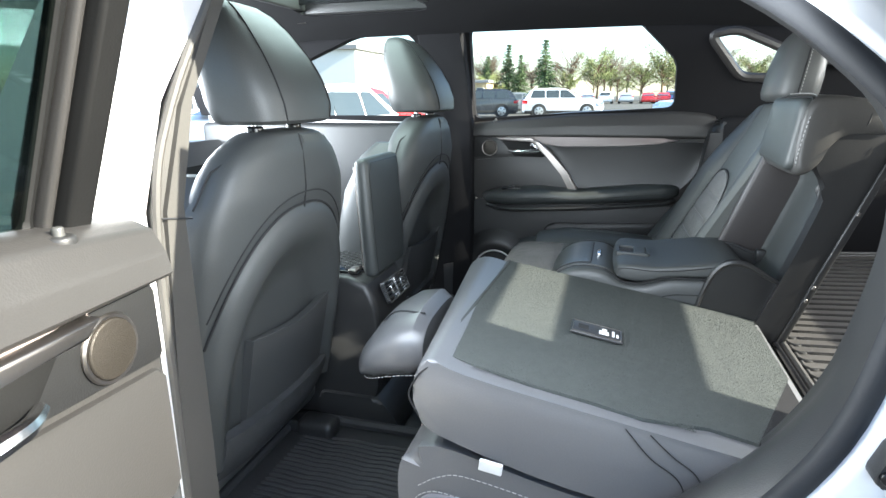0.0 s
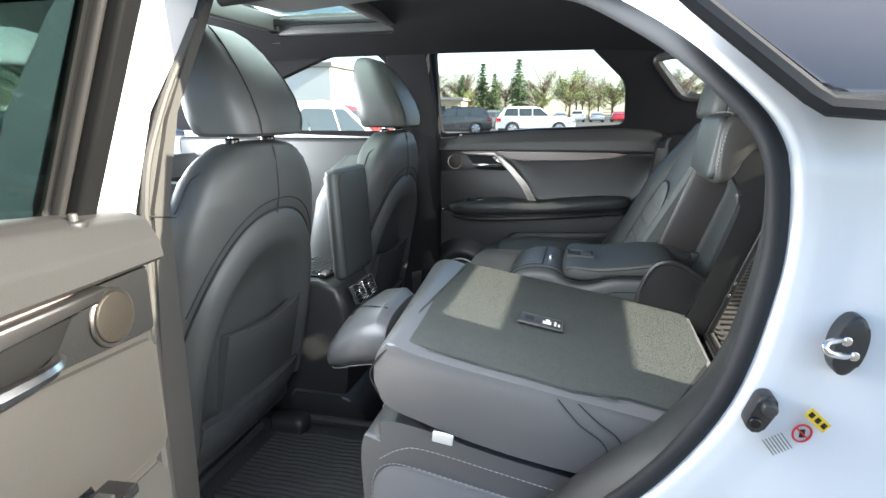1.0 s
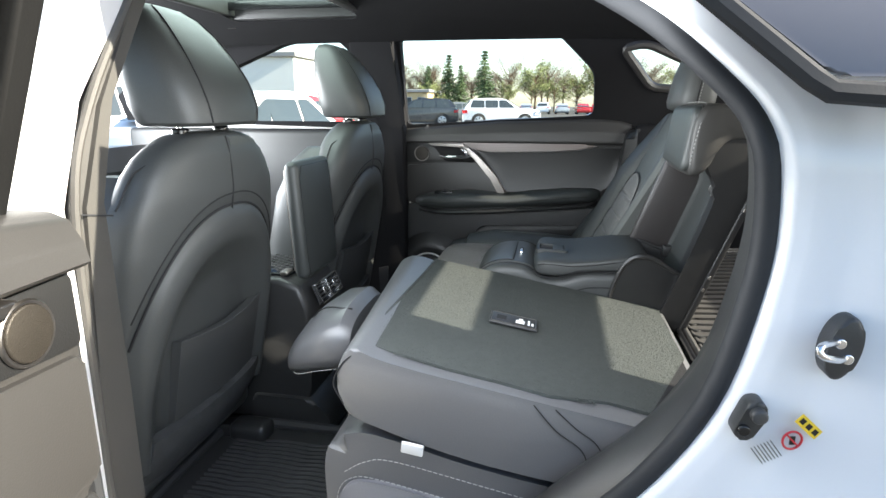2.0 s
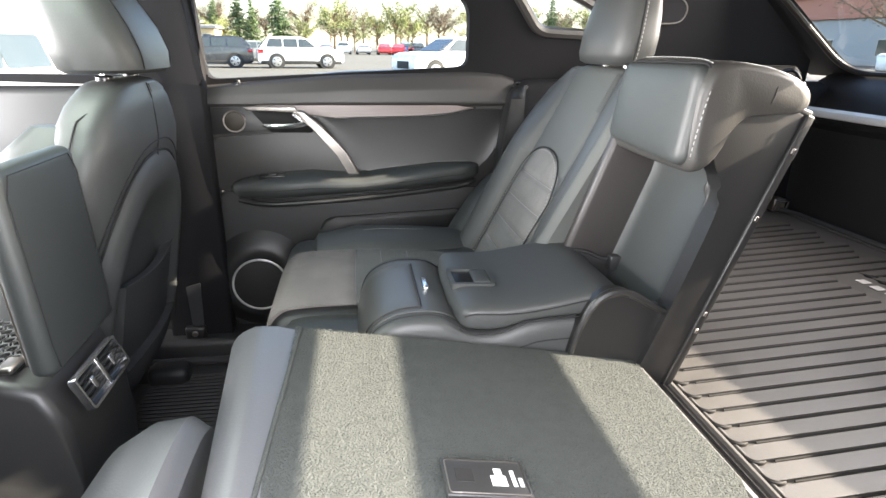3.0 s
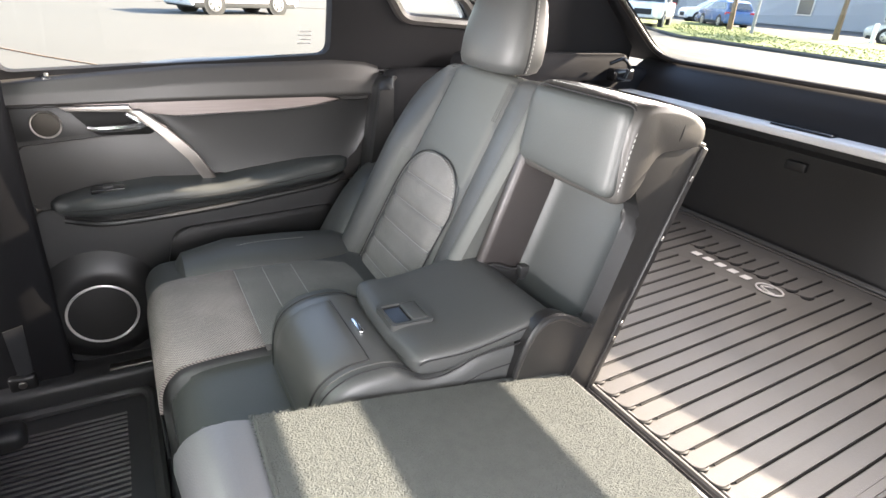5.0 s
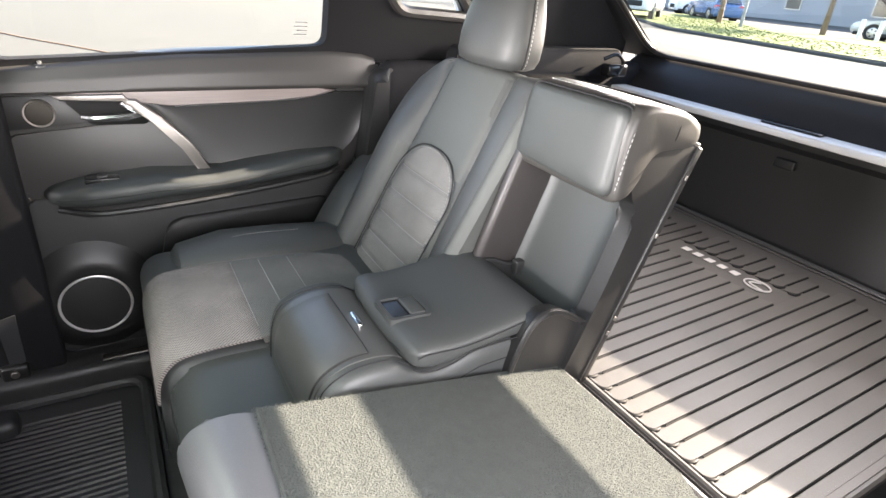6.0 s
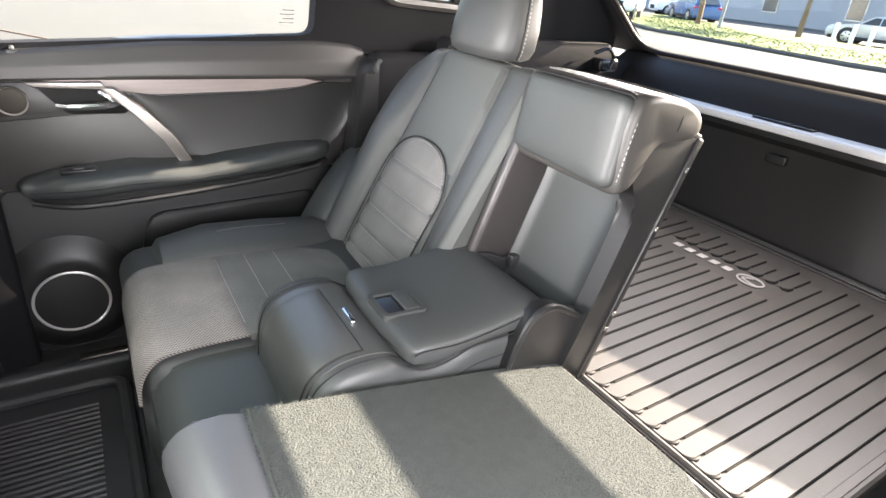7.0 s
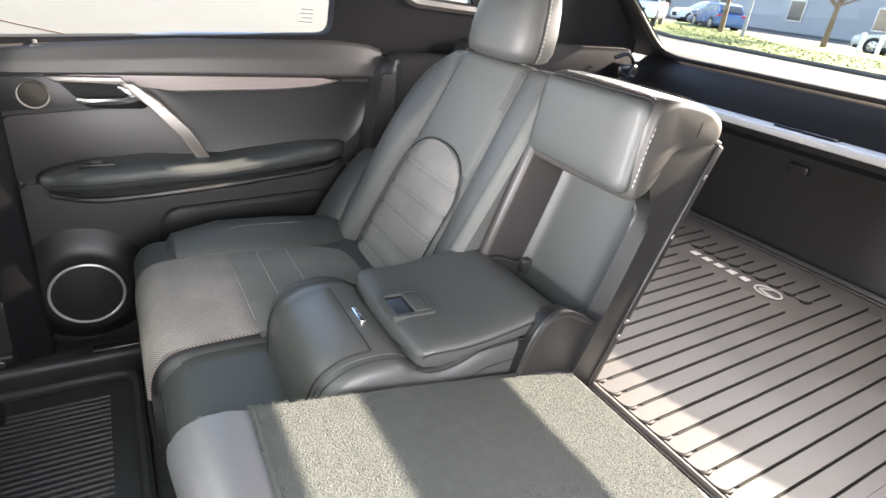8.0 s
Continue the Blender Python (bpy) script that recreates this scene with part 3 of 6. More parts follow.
for x in (-0.010, 0.0, 0.010):
    part("pictogram", moved(rbox(x - 0.003, x + 0.003, -0.001, -0.0005, -0.003, 0.003, 0), tilt), GLOSS_BLACK, lab, "black pictogram")
tilt = Matrix.Translation((0.769, -0.851, 0.917)) @ pose(0, 0, 0, 0, 0, 12)
part("ring", moved(tube([(0.0105 * math.cos(a * 0.2618), 0, 0.0105 * math.sin(a * 0.2618)) for a in range(24)], 0.0013, 5, True), tilt), RED, lab, "red ring")
part("bar", moved(tube([(-0.0075, -0.0005, 0.0075), (0.0075, -0.0005, -0.0075)], 0.0011, 5), tilt), RED, lab, "red bar")
part("symbol", moved(rbox(-0.003, 0.003, -0.0006, 0.0002, -0.005, 0.005, 0), tilt), GLOSS_BLACK, lab, "black symbol")
for k in range(7):
    tilt = Matrix.Translation((0.738 + 0.0028 * k, -0.8475 - 0.0004 * k, 0.892 + 0.0022 * k)) @ pose(0, 0, 0, 0, 52, 12)
    part("text_bar", moved(rbox(-0.012, 0.012, -0.0006, 0.0004, -0.0005, 0.0005, 0), tilt), PLASTIC_GREY, lab, "grey print")

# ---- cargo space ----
# headliner cloth here, darker than the felt of the near side
structure("cargo_side_far", rbox(0.78, 1.74, 0.66, 0.74, 0.70, 1.20, 0.03), HEADLINER, "black cloth cargo side lining on the far side", "cargo side")
bm = extrude(rounded([(0.70, 0.72), (1.05, 0.72), (1.02, 0.98), (0.95, 1.10), (0.83, 1.19), (0.76, 1.18)], 0.05), "y", 0.665, 0.745, 0.03)
structure("wheel_arch_trim_far", bm, DARK_PLASTIC, "black plastic trim over the far wheel arch", "trim")
bm = extrude(rounded([(0.98, 1.17), (1.62, 1.165), (1.60, 1.245), (0.98, 1.245)], 0.02), "y", 0.64, 0.70, 0.012)
structure("cargo_shelf_trim_far", bm, HEADLINER, "grey-black ledge on the cargo side for the cover", "trim")
hook = thing("cover_hook", (1.56, 0.62, 1.20), "black plastic clip for the cargo cover", "clip")
part("body", rbox(1.52, 1.60, 0.60, 0.65, 1.165, 1.205, 0.01), GLOSS_BLACK, hook)
part("claw", tube(smooth([(1.50, 0.615, 1.22), (1.54, 0.60, 1.235), (1.57, 0.60, 1.21), (1.56, 0.60, 1.175)], 5), 0.006), GLOSS_BLACK, hook)
ring = thing("tie_down_ring", (1.60, 0.60, 0.83), "small metal tie-down ring on the cargo floor", "tie-down ring")
part("plate", rbox(1.585, 1.625, 0.61, 0.65, 0.82, 0.86, 0.006), SATIN, ring)
part("loop", tube([(1.585, 0.608, 0.825), (1.585, 0.60, 0.855), (1.625, 0.60, 0.855), (1.625, 0.608, 0.825)], 0.003), CHROME, ring)

tail = thing("tailgate", (1.64, 0, 0.80), "closed tailgate with black inner trim and rear window", "tailgate")
bm = extrude([(1.645, 0.78), (1.66, 0.82), (1.652, 1.075), (1.635, 1.092), (1.635, 1.105), (1.665, 1.111), (1.82, 1.111), (1.82, 0.78)], "y", -0.74, 0.74, 0.006)
part("trim_panel", bm, DARK_PLASTIC, tail)
bm = extrude([(1.669, 1.1125), (1.705, 1.160), (1.735, 1.190), (1.76, 1.205), (1.78, 1.22), (1.82, 1.22), (1.82, 1.1125)], "y", -0.74, 0.74, 0.004)
part("upper_panel", bm, TAIL_TRIM, tail)
part("ledge", rbox(1.600, 1.668, -0.70, 0.70, 1.1125, 1.132, 0.005), SUNLIT_LEDGE, tail, "ledge, sunlight put into its pale colour")
part("grip", rbox(1.630, 1.664, -0.02, 0.14, 1.130, 1.138, 0.004), GLOSS_BLACK, tail)
part("latch_cover", rbox(1.640, 1.656, 0.02, 0.075, 1.03, 1.055, 0.004), DARK_PLASTIC, tail)
part("floor_strip", tube([(1.632, -0.66, 0.823), (1.632, 0.56, 0.823), (1.60, 0.64, 0.823)], 0.008), PLASTIC, tail)
def slope(p):
    return Vector((1.785 - 0.82 * p.z + p.x, p.y, 1.225 + 0.57 * p.z))
hole = rounded([(-0.635, 0.0), (0.68, 0.0), (0.62, 0.56), (-0.59, 0.56)], 0.10, 6)
bm = holed([(-0.84, -0.02), (0.84, -0.02), (0.80, 0.60), (-0.80, 0.60)], [hole], "x", 0.0, 0.03, slope)
part("window_frame", bm, HEADLINER, tail)
ob = part("rear_glass", extrude(hole, "x", 0.018, 0.022, 0, warp=slope), WINDOW, tail, "clear rear window glass")
ob.visible_shadow = False
part("frit_edge", tube([slope(Vector((0.002, u, v))) for u, v in hole], 0.009, 8, True), TAIL_TRIM, tail, "dark moulded edge")
part("outer_skin", rbox(1.822, 1.86, -0.80, 0.80, 0.40, 1.22, 0.015), WHITE_PAINT, tail, "white outer skin")
structure("roof_end_rail", tube([(1.32, -0.6, 1.515), (1.32, 0.6, 1.515)], 0.058, 14), HEADLINER, "black lined rear roof rail", "roof rail")
# added out of view: a blade that blocks sun for the carpet's dark band
spoiler = thing("rear_spoiler", (1.7, 0, 1.50), "unseen blade added to shade a band of the carpet", "spoiler")
part("blade", extrude(rounded([(1.585, 1.515), (1.62, 1.525), (1.87, 1.510), (1.88, 1.495), (1.62, 1.490)], 0.008), "y", -0.66, 0.66, 0.006), GLOSS_BLACK, spoiler)
for s in (-1, 1):
    part("strut", tube([(1.30, s * 0.64, 1.56), (1.62, s * 0.65, 1.51)], 0.016), GLOSS_BLACK, spoiler)

# the far front seat's belt, below the pillar
belt_low = thing("seat_belt", (-0.15, 0.69, 0.46), "black seat belt webbing anchored at the pillar foot", "seat belt")
part("webbing", extrude([(-0.172, 0.62), (-0.132, 0.63), (-0.136, 0.50), (-0.168, 0.47)], "y", 0.688, 0.6905, 0), SEAL, belt_low)
part("anchor", rbox(-0.190, -0.132, 0.676, 0.700, 0.455, 0.495, 0.008), DARK_PLASTIC, belt_low)
part("anchor_bolt", disc("y", -0.161, 0.475, 0.009, 0.671, 0.680, 14, 0.002), SATIN, belt_low, "satin bolt")
guide = thing("belt_guide", (1.10, 0.66, 1.35), "black oval seat belt guide with a thin pale rim", "belt guide")
loop = smooth([(0.97, 1.466), (1.06, 1.464), (1.137, 1.450), (1.205, 1.420), (1.234, 1.393), (1.218, 1.357), (1.160, 1.350), (1.09, 1.353), (1.00, 1.385), (0.955, 1.430), (0.97, 1.466)], 5)
loop = [p[:2] for p in loop[:-1]]
part("plate", extrude(loop, "y", 0.662, 0.672, 0.003), HEADLINER, guide)
part("rim", tube([(u, 0.661, v) for u, v in loop], 0.0022, 8, True), PLASTIC_GREY, guide, "thin pale rim")
clip = thing("pillar_clip", (-0.17, 0.72, 1.34), "small black clip at the top of the pillar", "clip")
part("base", rbox(-0.186, -0.154, 0.712, 0.726, 1.315, 1.365, 0.006), GLOSS_BLACK, clip)
part("tongue", rbox(-0.178, -0.162, 0.702, 0.714, 1.325, 1.352, 0.004), GLOSS_BLACK, clip)

# the quarter window from outside, with its black frame
qo = [(0.724, 1.290), (1.50, 1.275), (1.42, 1.45), (1.20, 1.50), (0.50, 1.50), (0.622, 1.379)]
structure("quarter_glass_outer", extrude(rounded(qo, 0.012), "y", -0.958, -0.940, 0.004, warp=lean), DARK_PANE, "grey reflecting quarter window seen from outside", "car window")
fr = [lean(Vector((u, -0.955, v))) for u, v in ((0.485, 1.50), (0.610, 1.376), (0.708, 1.288), (0.722, 1.278), (0.76, 1.275), (1.50, 1.262))]
structure("quarter_frame_outer", tube(fr, 0.010, 8), SEAL, "black frame below the quarter window", "trim")

# maker's print in the far rear window's lower corner
sticker = thing("window_print", (0.58, 0.78, 1.26), "small faint print in the rear door window corner", "print")
for k in range(4):
    w = (0.030, 0.034, 0.026, 0.034)[k]
    part("print_bar", extrude([(0.600 - w, 1.283 - 0.010 * k), (0.600, 1.283 - 0.010 * k), (0.600, 1.2852 - 0.010 * k), (0.600 - w, 1.2852 - 0.010 * k)], "y", 0.7865, 0.7875, 0, warp=lean), MARK, sticker, "grey plain bar")

# ---- front seats ----
def front_seat(base, label):
    """Built with its rear face at base.x (at shoulder height) and its middle at base.y."""
    seat = thing("front_seat", (base[0], base[1], FLOOR_Z), label, "car seat", "front seats")
    X, Y = base
    W = [(0.50, 0.235), (0.60, 0.25), (0.75, 0.262), (0.90, 0.266), (1.00, 0.260), (1.06, 0.248), (1.10, 0.232), (1.14, 0.208), (1.170, 0.180), (1.192, 0.148), (1.206, 0.112), (1.214, 0.070)]
    HX = [(0.50, 0.075), (0.9, 0.085), (1.05, 0.08), (1.17, 0.06), (1.208, 0.045), (1.214, 0.025)]
    E = 3.0

    def centre(z):
        return X - 0.16 * (1.2 - z) - lerp(HX, min(z, 1.1))

    def rear(y, z, off=0.0):
        w = lerp(W, z) + off
        k = max(0.0, 1 - (min(abs(y), w * 0.999) / w) ** E) ** (1 / E)
        return Vector((centre(z) + (lerp(HX, z) + off) * k, Y + y, z))

    def inward(y, z):
        """How far a point lies inside the arch of the back's scoop."""
        return 0.25 * (1 - ((abs(y) / 0.268) ** 2.3 + (max(0.0, z - 0.66) / 0.405) ** 2.3) ** (1 / 2.3))

    def scoop(y, z):
        d = inward(y, z)
        k = max(0.0, min(1.0, (d - 0.040) / 0.065))
        roll = 0.013 * math.sin(math.pi * min(1.0, max(0.0, d / 0.06)))
        crease = 0.006 * math.exp(-(d / 0.005) ** 2)
        return roll - crease - 0.040 * k * k * (3 - 2 * k)

    def face(y, z, off=0.0):
        return rear(y, z) + Vector((scoop(y, z) + off, 0, 0))

    zs = [0.56 + 0.0092 * k for k in range(66)] + [1.17, 1.183, 1.195, 1.203, 1.208, 1.212, 1.214]
    bm = loft([oval(centre(z), Y, z, lerp(HX, z), lerp(W, z), E, 140) for z in zs])
    for v in bm.verts:
        k = (v.co.x - centre(v.co.z)) / max(0.02, lerp(HX, v.co.z))
        v.co.x += scoop(v.co.y - Y, v.co.z) * max(0.0, min(1.0, k * 1.6))
    part("backrest", bm, LEATHER, seat, angle=70)
    arch = []
    for k in range(41):
        a = math.pi * k / 40
        c, q = math.cos(a), math.sin(a)
        arch.append((-0.268 * math.copysign(abs(c) ** (2 / 2.3), c), 0.66 + 0.405 * q ** (2 / 2.3)))
    arch = [p for p in arch if abs(p[0]) < 0.252]
    part("piping", tube([face(y, z, 0.004) for y, z in arch], 0.0026, 6), THREAD_DARK, seat)
    upper = [(y * 1.03, z + 0.024) for y, z in arch if abs(y) < 0.245]
    part("upper_seam", tube([rear(max(-0.255, min(0.255, y)), z, 0.0005) for y, z in upper], 0.0016, 6), THREAD_DARK, seat)
    part("centre_seam", tube([rear(0.0, z, 0.0005) for z in (1.05, 1.07, 1.10, 1.14, 1.18, 1.205)], 0.0018, 6), THREAD_DARK, seat)
    top = smooth([(-0.243, 1.09, 0), (-0.20, 1.150, 0), (-0.13, 1.188, 0), (0, 1.207, 0)], 6)
    part("shoulder_seam", tube([rear(p.x, p.y, 0.0005) + Vector((-0.012, 0, 0)) for p in top], 0.0018, 6), THREAD_DARK, seat)
    # sun on the seat's top edge, put in as a strip of lighter leather
    part("sunlit_strip", sheet(lambda u, v: rear(0.01 + 0.12 * u, 1.186 + 0.016 * v, 0.002), 8, 3, Vector((-0.004, 0, 0))), LEATHER_SAGE, seat, "strip lightened as the sunlit seat top")

    def pocket(u, v):
        y = -0.128 + 0.318 * u
        hi = 0.790 + 0.014 * abs(2 * u - 1) ** 1.5
        z = 0.615 + (hi - 0.615) * v
        return rear(0.1, z) + Vector((-0.028 + 0.010 * v + 0.012 * math.sin(math.pi * u), y - 0.1, 0))
    part("map_pocket", sheet(pocket, 18, 10, Vector((-0.02, 0, 0))), POCKET_CLOTH, seat, "matt grey leather map pocket")
    part("pocket_hem", tube([pocket(u / 18, 1.0) for u in range(19)], 0.0020, 6), POCKET_CLOTH, seat)
    for u in (0.0, 1.0):
        part("pocket_side", tube([pocket(u, v / 8) for v in range(9)], 0.0014, 6), POCKET_CLOTH, seat)

    def lining(u, v):
        z = 0.505 + 0.115 * v
        return rear(0.0, z) + Vector((0.002 - 0.02 * abs(2 * u - 1) ** 3 - 0.035 * (1 - v) ** 2, -0.205 + 0.41 * u, 0))
    part("lower_lining", sheet(lining, 14, 6, Vector((-0.03, 0, 0))), FELT, seat, "grey felt lower lining")
    part("cushion", rbox(X - 0.66, X - 0.16, Y - 0.25, Y + 0.25, 0.46, 0.60, 0.04, 4), LEATHER, seat)
    for s in (-1, 1):
        part("side_bolster", loft([oval(centre(z) - 0.055, Y + s * (lerp(W, z) - 0.035), z, 0.085 * k, 0.045 * k, 2.4, 20) for z, k in ((0.56, 0.7), (0.65, 1), (0.85, 1.05), (1.0, 1), (1.1, 0.8), (1.14, 0.4))]), LEATHER, seat)
        part("seat_rail", rbox(X - 0.70, X - 0.12, Y + s * 0.20 - 0.022, Y + s * 0.20 + 0.022, FLOOR_Z, FLOOR_Z + 0.05, 0.008), PLASTIC, seat)
        part("rail_cover", rbox(X - 0.20, X - 0.09, Y + s * 0.20 - 0.035, Y + s * 0.20 + 0.035, FLOOR_Z, FLOOR_Z + 0.06, 0.02), PLASTIC, seat)
    rest = [(1.226, -0.075, 0.074, 0.116), (1.233, -0.073, 0.084, 0.128), (1.265, -0.078, 0.088, 0.138), (1.31, -0.090, 0.084, 0.138), (1.355, -0.106, 0.074, 0.128), (1.40, -0.124, 0.058, 0.112), (1.43, -0.138, 0.042, 0.094), (1.447, -0.148, 0.026, 0.07), (1.453, -0.152, 0.010, 0.035)]
    head = part("headrest", loft([oval(X + c, Y, z, h, w, 3.2, 48) for z, c, h, w in rest]), LEATHER, seat)
    for s in (-1, 1):
        line = []
        for z, c, h, w in rest[1:8]:
            y = s * 0.64 * w
            line.append((X + c + h * (1 - 0.64 ** 3.2) ** (1 / 3.2) + 0.0005, Y + y, z))
        part("seam", tube(smooth(line, 4), 0.0016, 6), THREAD_DARK, head)
        part("post", tube([(X - 0.075, Y + s * 0.07, 1.20), (X - 0.075, Y + s * 0.07, 1.245)], 0.0065, 12), CHROME, seat, "chrome headrest post")
        part("collar", disc("z", X - 0.075, Y + s * 0.07, 0.016, 1.205, 1.222, 16, 0.004), GLOSS_BLACK, seat)
    return seat


front_seat((-0.128, -0.385), "black leather front seat with map pocket, seen from behind")
front_seat((-0.07, 0.385), "black leather passenger seat with map pocket, seen from behind")

# ---- centre console ----
console = thing("centre_console", (-0.30, 0, FLOOR_Z), "black centre console with raised lid and rear vents", "centre console")
prof = [(-1.1, 0.39), (-0.14, 0.39), (-0.125, 0.50), (-0.115, 0.62), (-0.115, 0.735), (-0.145, 0.795), (-0.20, 0.815), (-1.1, 0.80)]
part("body", extrude(prof, "y", -0.115, 0.115, 0.018, 4), PLASTIC, console)
part("foot", extrude(rounded([(-0.30, 0.37), (-0.06, 0.37), (-0.07, 0.43), (-0.12, 0.475), (-0.30, 0.475)], 0.02), "y", -0.13, 0.13, 0.012), PLASTIC, console)
part("tray", rbox(-0.42, -0.185, -0.085, 0.085, 0.812, 0.822, 0.004), GLOSS_BLACK, console)
bm = bmesh.new()
for i in range(12):
    for j in range(8):
        cx, cy = -0.405 + 0.019 * i, -0.07 + 0.020 * j + (0.01 if i % 2 else 0)
        if cy < 0.08:
            join(bm, tube([(cx + 0.009 * math.cos(k * math.pi / 3), cy + 0.0105 * math.sin(k * math.pi / 3), 0.828) for k in range(6)], 0.0015, 4, True))
part("honeycomb", bm, PLASTIC, console, "honeycomb grille")
part("button", moved(rbox(-0.012, 0.012, -0.02, 0.02, 0, 0.012, 0.005), Matrix.Translation((-0.195, -0.075, 0.818))), SATIN, console, "pale release button")
lid = moved(rbox(-0.02, 0.02, -0.112, 0.112, 0.0, 0.31, 0.018, 4), Matrix.Translation((-0.135, 0, 0.815)) @ pose(0, 0, 0, 0, -3, 0))
lid = part("raised_lid", lid, LEATHER_MID, console, "raised leather armrest lid")
fr = [(-0.095, 0.012), (-0.10, 0.05), (-0.10, 0.27), (-0.085, 0.298), (0.085, 0.298), (0.10, 0.27), (0.10, 0.05), (0.095, 0.012)]
part("lid_seam", tube([Matrix.Translation((-0.135, 0, 0.815)) @ pose(0, 0, 0, 0, -3, 0) @ Vector((0.0205, y, z)) for y, z in fr], 0.0009, 5), THREAD_DARK, lid)
part("lid_inner", moved(rbox(-0.024, -0.018, -0.10, 0.10, 0.02, 0.29, 0.003), Matrix.Translation((-0.135, 0, 0.815)) @ pose(0, 0, 0, 0, -3, 0)), SATIN, lid, "pale lid lining")
vm = Matrix.Translation((-0.112, -0.004, 0.762)) @ pose(0, 0, 0, 0, -22, 0) @ Matrix.Scale(0.88, 4)
vent = part("vent_bezel", moved(holed(rounded([(-0.085, -0.034), (0.085, -0.034), (0.085, 0.034), (-0.085, 0.034)], 0.008), [rounded([(-0.080, -0.029), (0.080, -0.029), (0.080, 0.029), (-0.080, 0.029)], 0.006)], "x", 0.0, 0.014), vm), CHROME, console, "satin silver vent surround")
part("vent_back", moved(rbox(-0.004, 0.002, -0.078, 0.078, -0.028, 0.028, 0), vm), GLOSS_BLACK, console)
for k in range(4):
    part("vent_slat", moved(rbox(0.002, 0.010, -0.075, 0.075, -0.020 + 0.0125 * k, -0.0165 + 0.0125 * k, 0.001), vm), PLASTIC, vent)
part("vent_divider", moved(rbox(0.0, 0.013, -0.006, 0.006, -0.030, 0.030, 0.002), vm), CHROME, vent, "chrome divider")
for y in (-0.04, 0.04):
    part("vent_tab", moved(rbox(0.008, 0.014, y - 0.006, y + 0.006, -0.012, 0.012, 0.002), vm), CHROME, vent, "chrome tab")

# ---- right rear seat ----
right = thing("upright_car_seat", (0.38, 0.36, 0.60), "black leather rear seat with perforated centre, backrest upright", "car seat")
part("cushion", rbox(0.135, 0.66, 0.135, 0.63, 0.50, 0.785, 0.055, 5), LEATHER, right)
mc = [(0.175, 0.50), (0.155, 0.62), (0.150, 0.70), (0.162, 0.745), (0.20, 0.768), (0.28, 0.772), (0.45, 0.762), (0.60, 0.74), (0.64, 0.50)]
mc = [mc[0]] + [(p.x, p.y) for p in smooth([(x, z, 0) for x, z in mc[1:-1]], 4)] + [mc[-1]]
part("middle_cushion", extrude(mc, "y", -0.155, 0.148, 0.016, 4), LEATHER, right)
part("middle_crease", tube(smooth([(0.150, -0.15, 0.712), (0.152, 0.0, 0.718), (0.150, 0.145, 0.708)], 5), 0.0025, 5), THREAD_DARK, right)
CUSH = [(0.128, 0.655), (0.130, 0.70), (0.136, 0.745), (0.155, 0.775), (0.19, 0.790), (0.30, 0.793), (0.45, 0.788), (0.60, 0.775)]
ccurve = smooth([(x, z, 0) for x, z in CUSH], 4)


def cushion_top(u, y, lift=0.0):
    i = u * (len(ccurve) - 1)
    p = ccurve[int(i)].lerp(ccurve[min(int(i) + 1, len(ccurve) - 1)], i - int(i))
    return Vector((p.x - lift * 0.5 * max(0.0, 1 - u * 3.0), y, p.y + lift * min(1.0, u * 2.5)))


part("cushion_insert", sheet(lambda u, v: cushion_top(0.14 + u * 0.590, 0.15 + 0.325 * v, 0.001 + 0.007 * min(1, 5 * u, 7 * v, 7 * (1 - v))), 28, 16, Vector((0.005, 0, -0.004))), MESH_LIGHT, right, "pale perforated seat fabric")
part("cushion_centre", sheet(lambda u, v: cushion_top(0.731 + 0.264 * u, 0.15 + 0.325 * v, 0.001 + 0.007 * min(1, 7 * v, 7 * (1 - v))), 14, 8, Vector((0.004, 0, -0.014))), MESH_DARK, right, "dark perforated seat fabric")
for u in (0.731, 0.790, 0.850):
    part("cushion_seam", tube([cushion_top(u, 0.18 + 0.270 * k / 10, 0.0083) for k in range(11)], 0.0006, 5), THREAD, right, "pale seam")
bol = [(0.17, 0.045, 0.035, 0.70), (0.22, 0.06, 0.06, 0.75), (0.32, 0.065, 0.065, 0.765), (0.45, 0.065, 0.06, 0.765), (0.58, 0.06, 0.055, 0.76), (0.64, 0.04, 0.04, 0.75)]
rings = []
for x, w, h, zc in bol:
    rings.append([Vector((x, 0.550 + 1.35 * w * math.cos(a * math.pi / 12), zc + h * math.sin(a * math.pi / 12))) for a in range(24)])
part("cushion_bolster", loft(rings), LEATHER, right)
part("bolster_stitch", dashes(smooth([(0.26, 0.525, 0.812), (0.36, 0.530, 0.829), (0.50, 0.530, 0.824)], 6)), THREAD, right, "pale stitching")
part("front_crease", tube(smooth([(0.131, 0.145, 0.60), (0.128, 0.30, 0.615), (0.131, 0.60, 0.60)], 5), 0.002, 5), THREAD_DARK, right)

BACK_O, BACK_S, BACK_N = Vector((0.585, 0, 0.775)), Vector((0.25, 0, 0.49)).normalized(), Vector((-0.49, 0, 0.25)).normalized()


def on_back(s, y, n):
    return BACK_O + BACK_S * s + BACK_N * n + Vector((0, y, 0))


BACK_FAR = [(-0.02, 0.565), (0.10, 0.575), (0.30, 0.585), (0.42, 0.588), (0.47, 0.572), (0.51, 0.535), (0.54, 0.49), (0.56, 0.44)]
SEAM_FAR = [(-0.02, 0.472), (0.10, 0.474), (0.22, 0.470), (0.35, 0.456), (0.45, 0.452), (0.56, 0.450)]
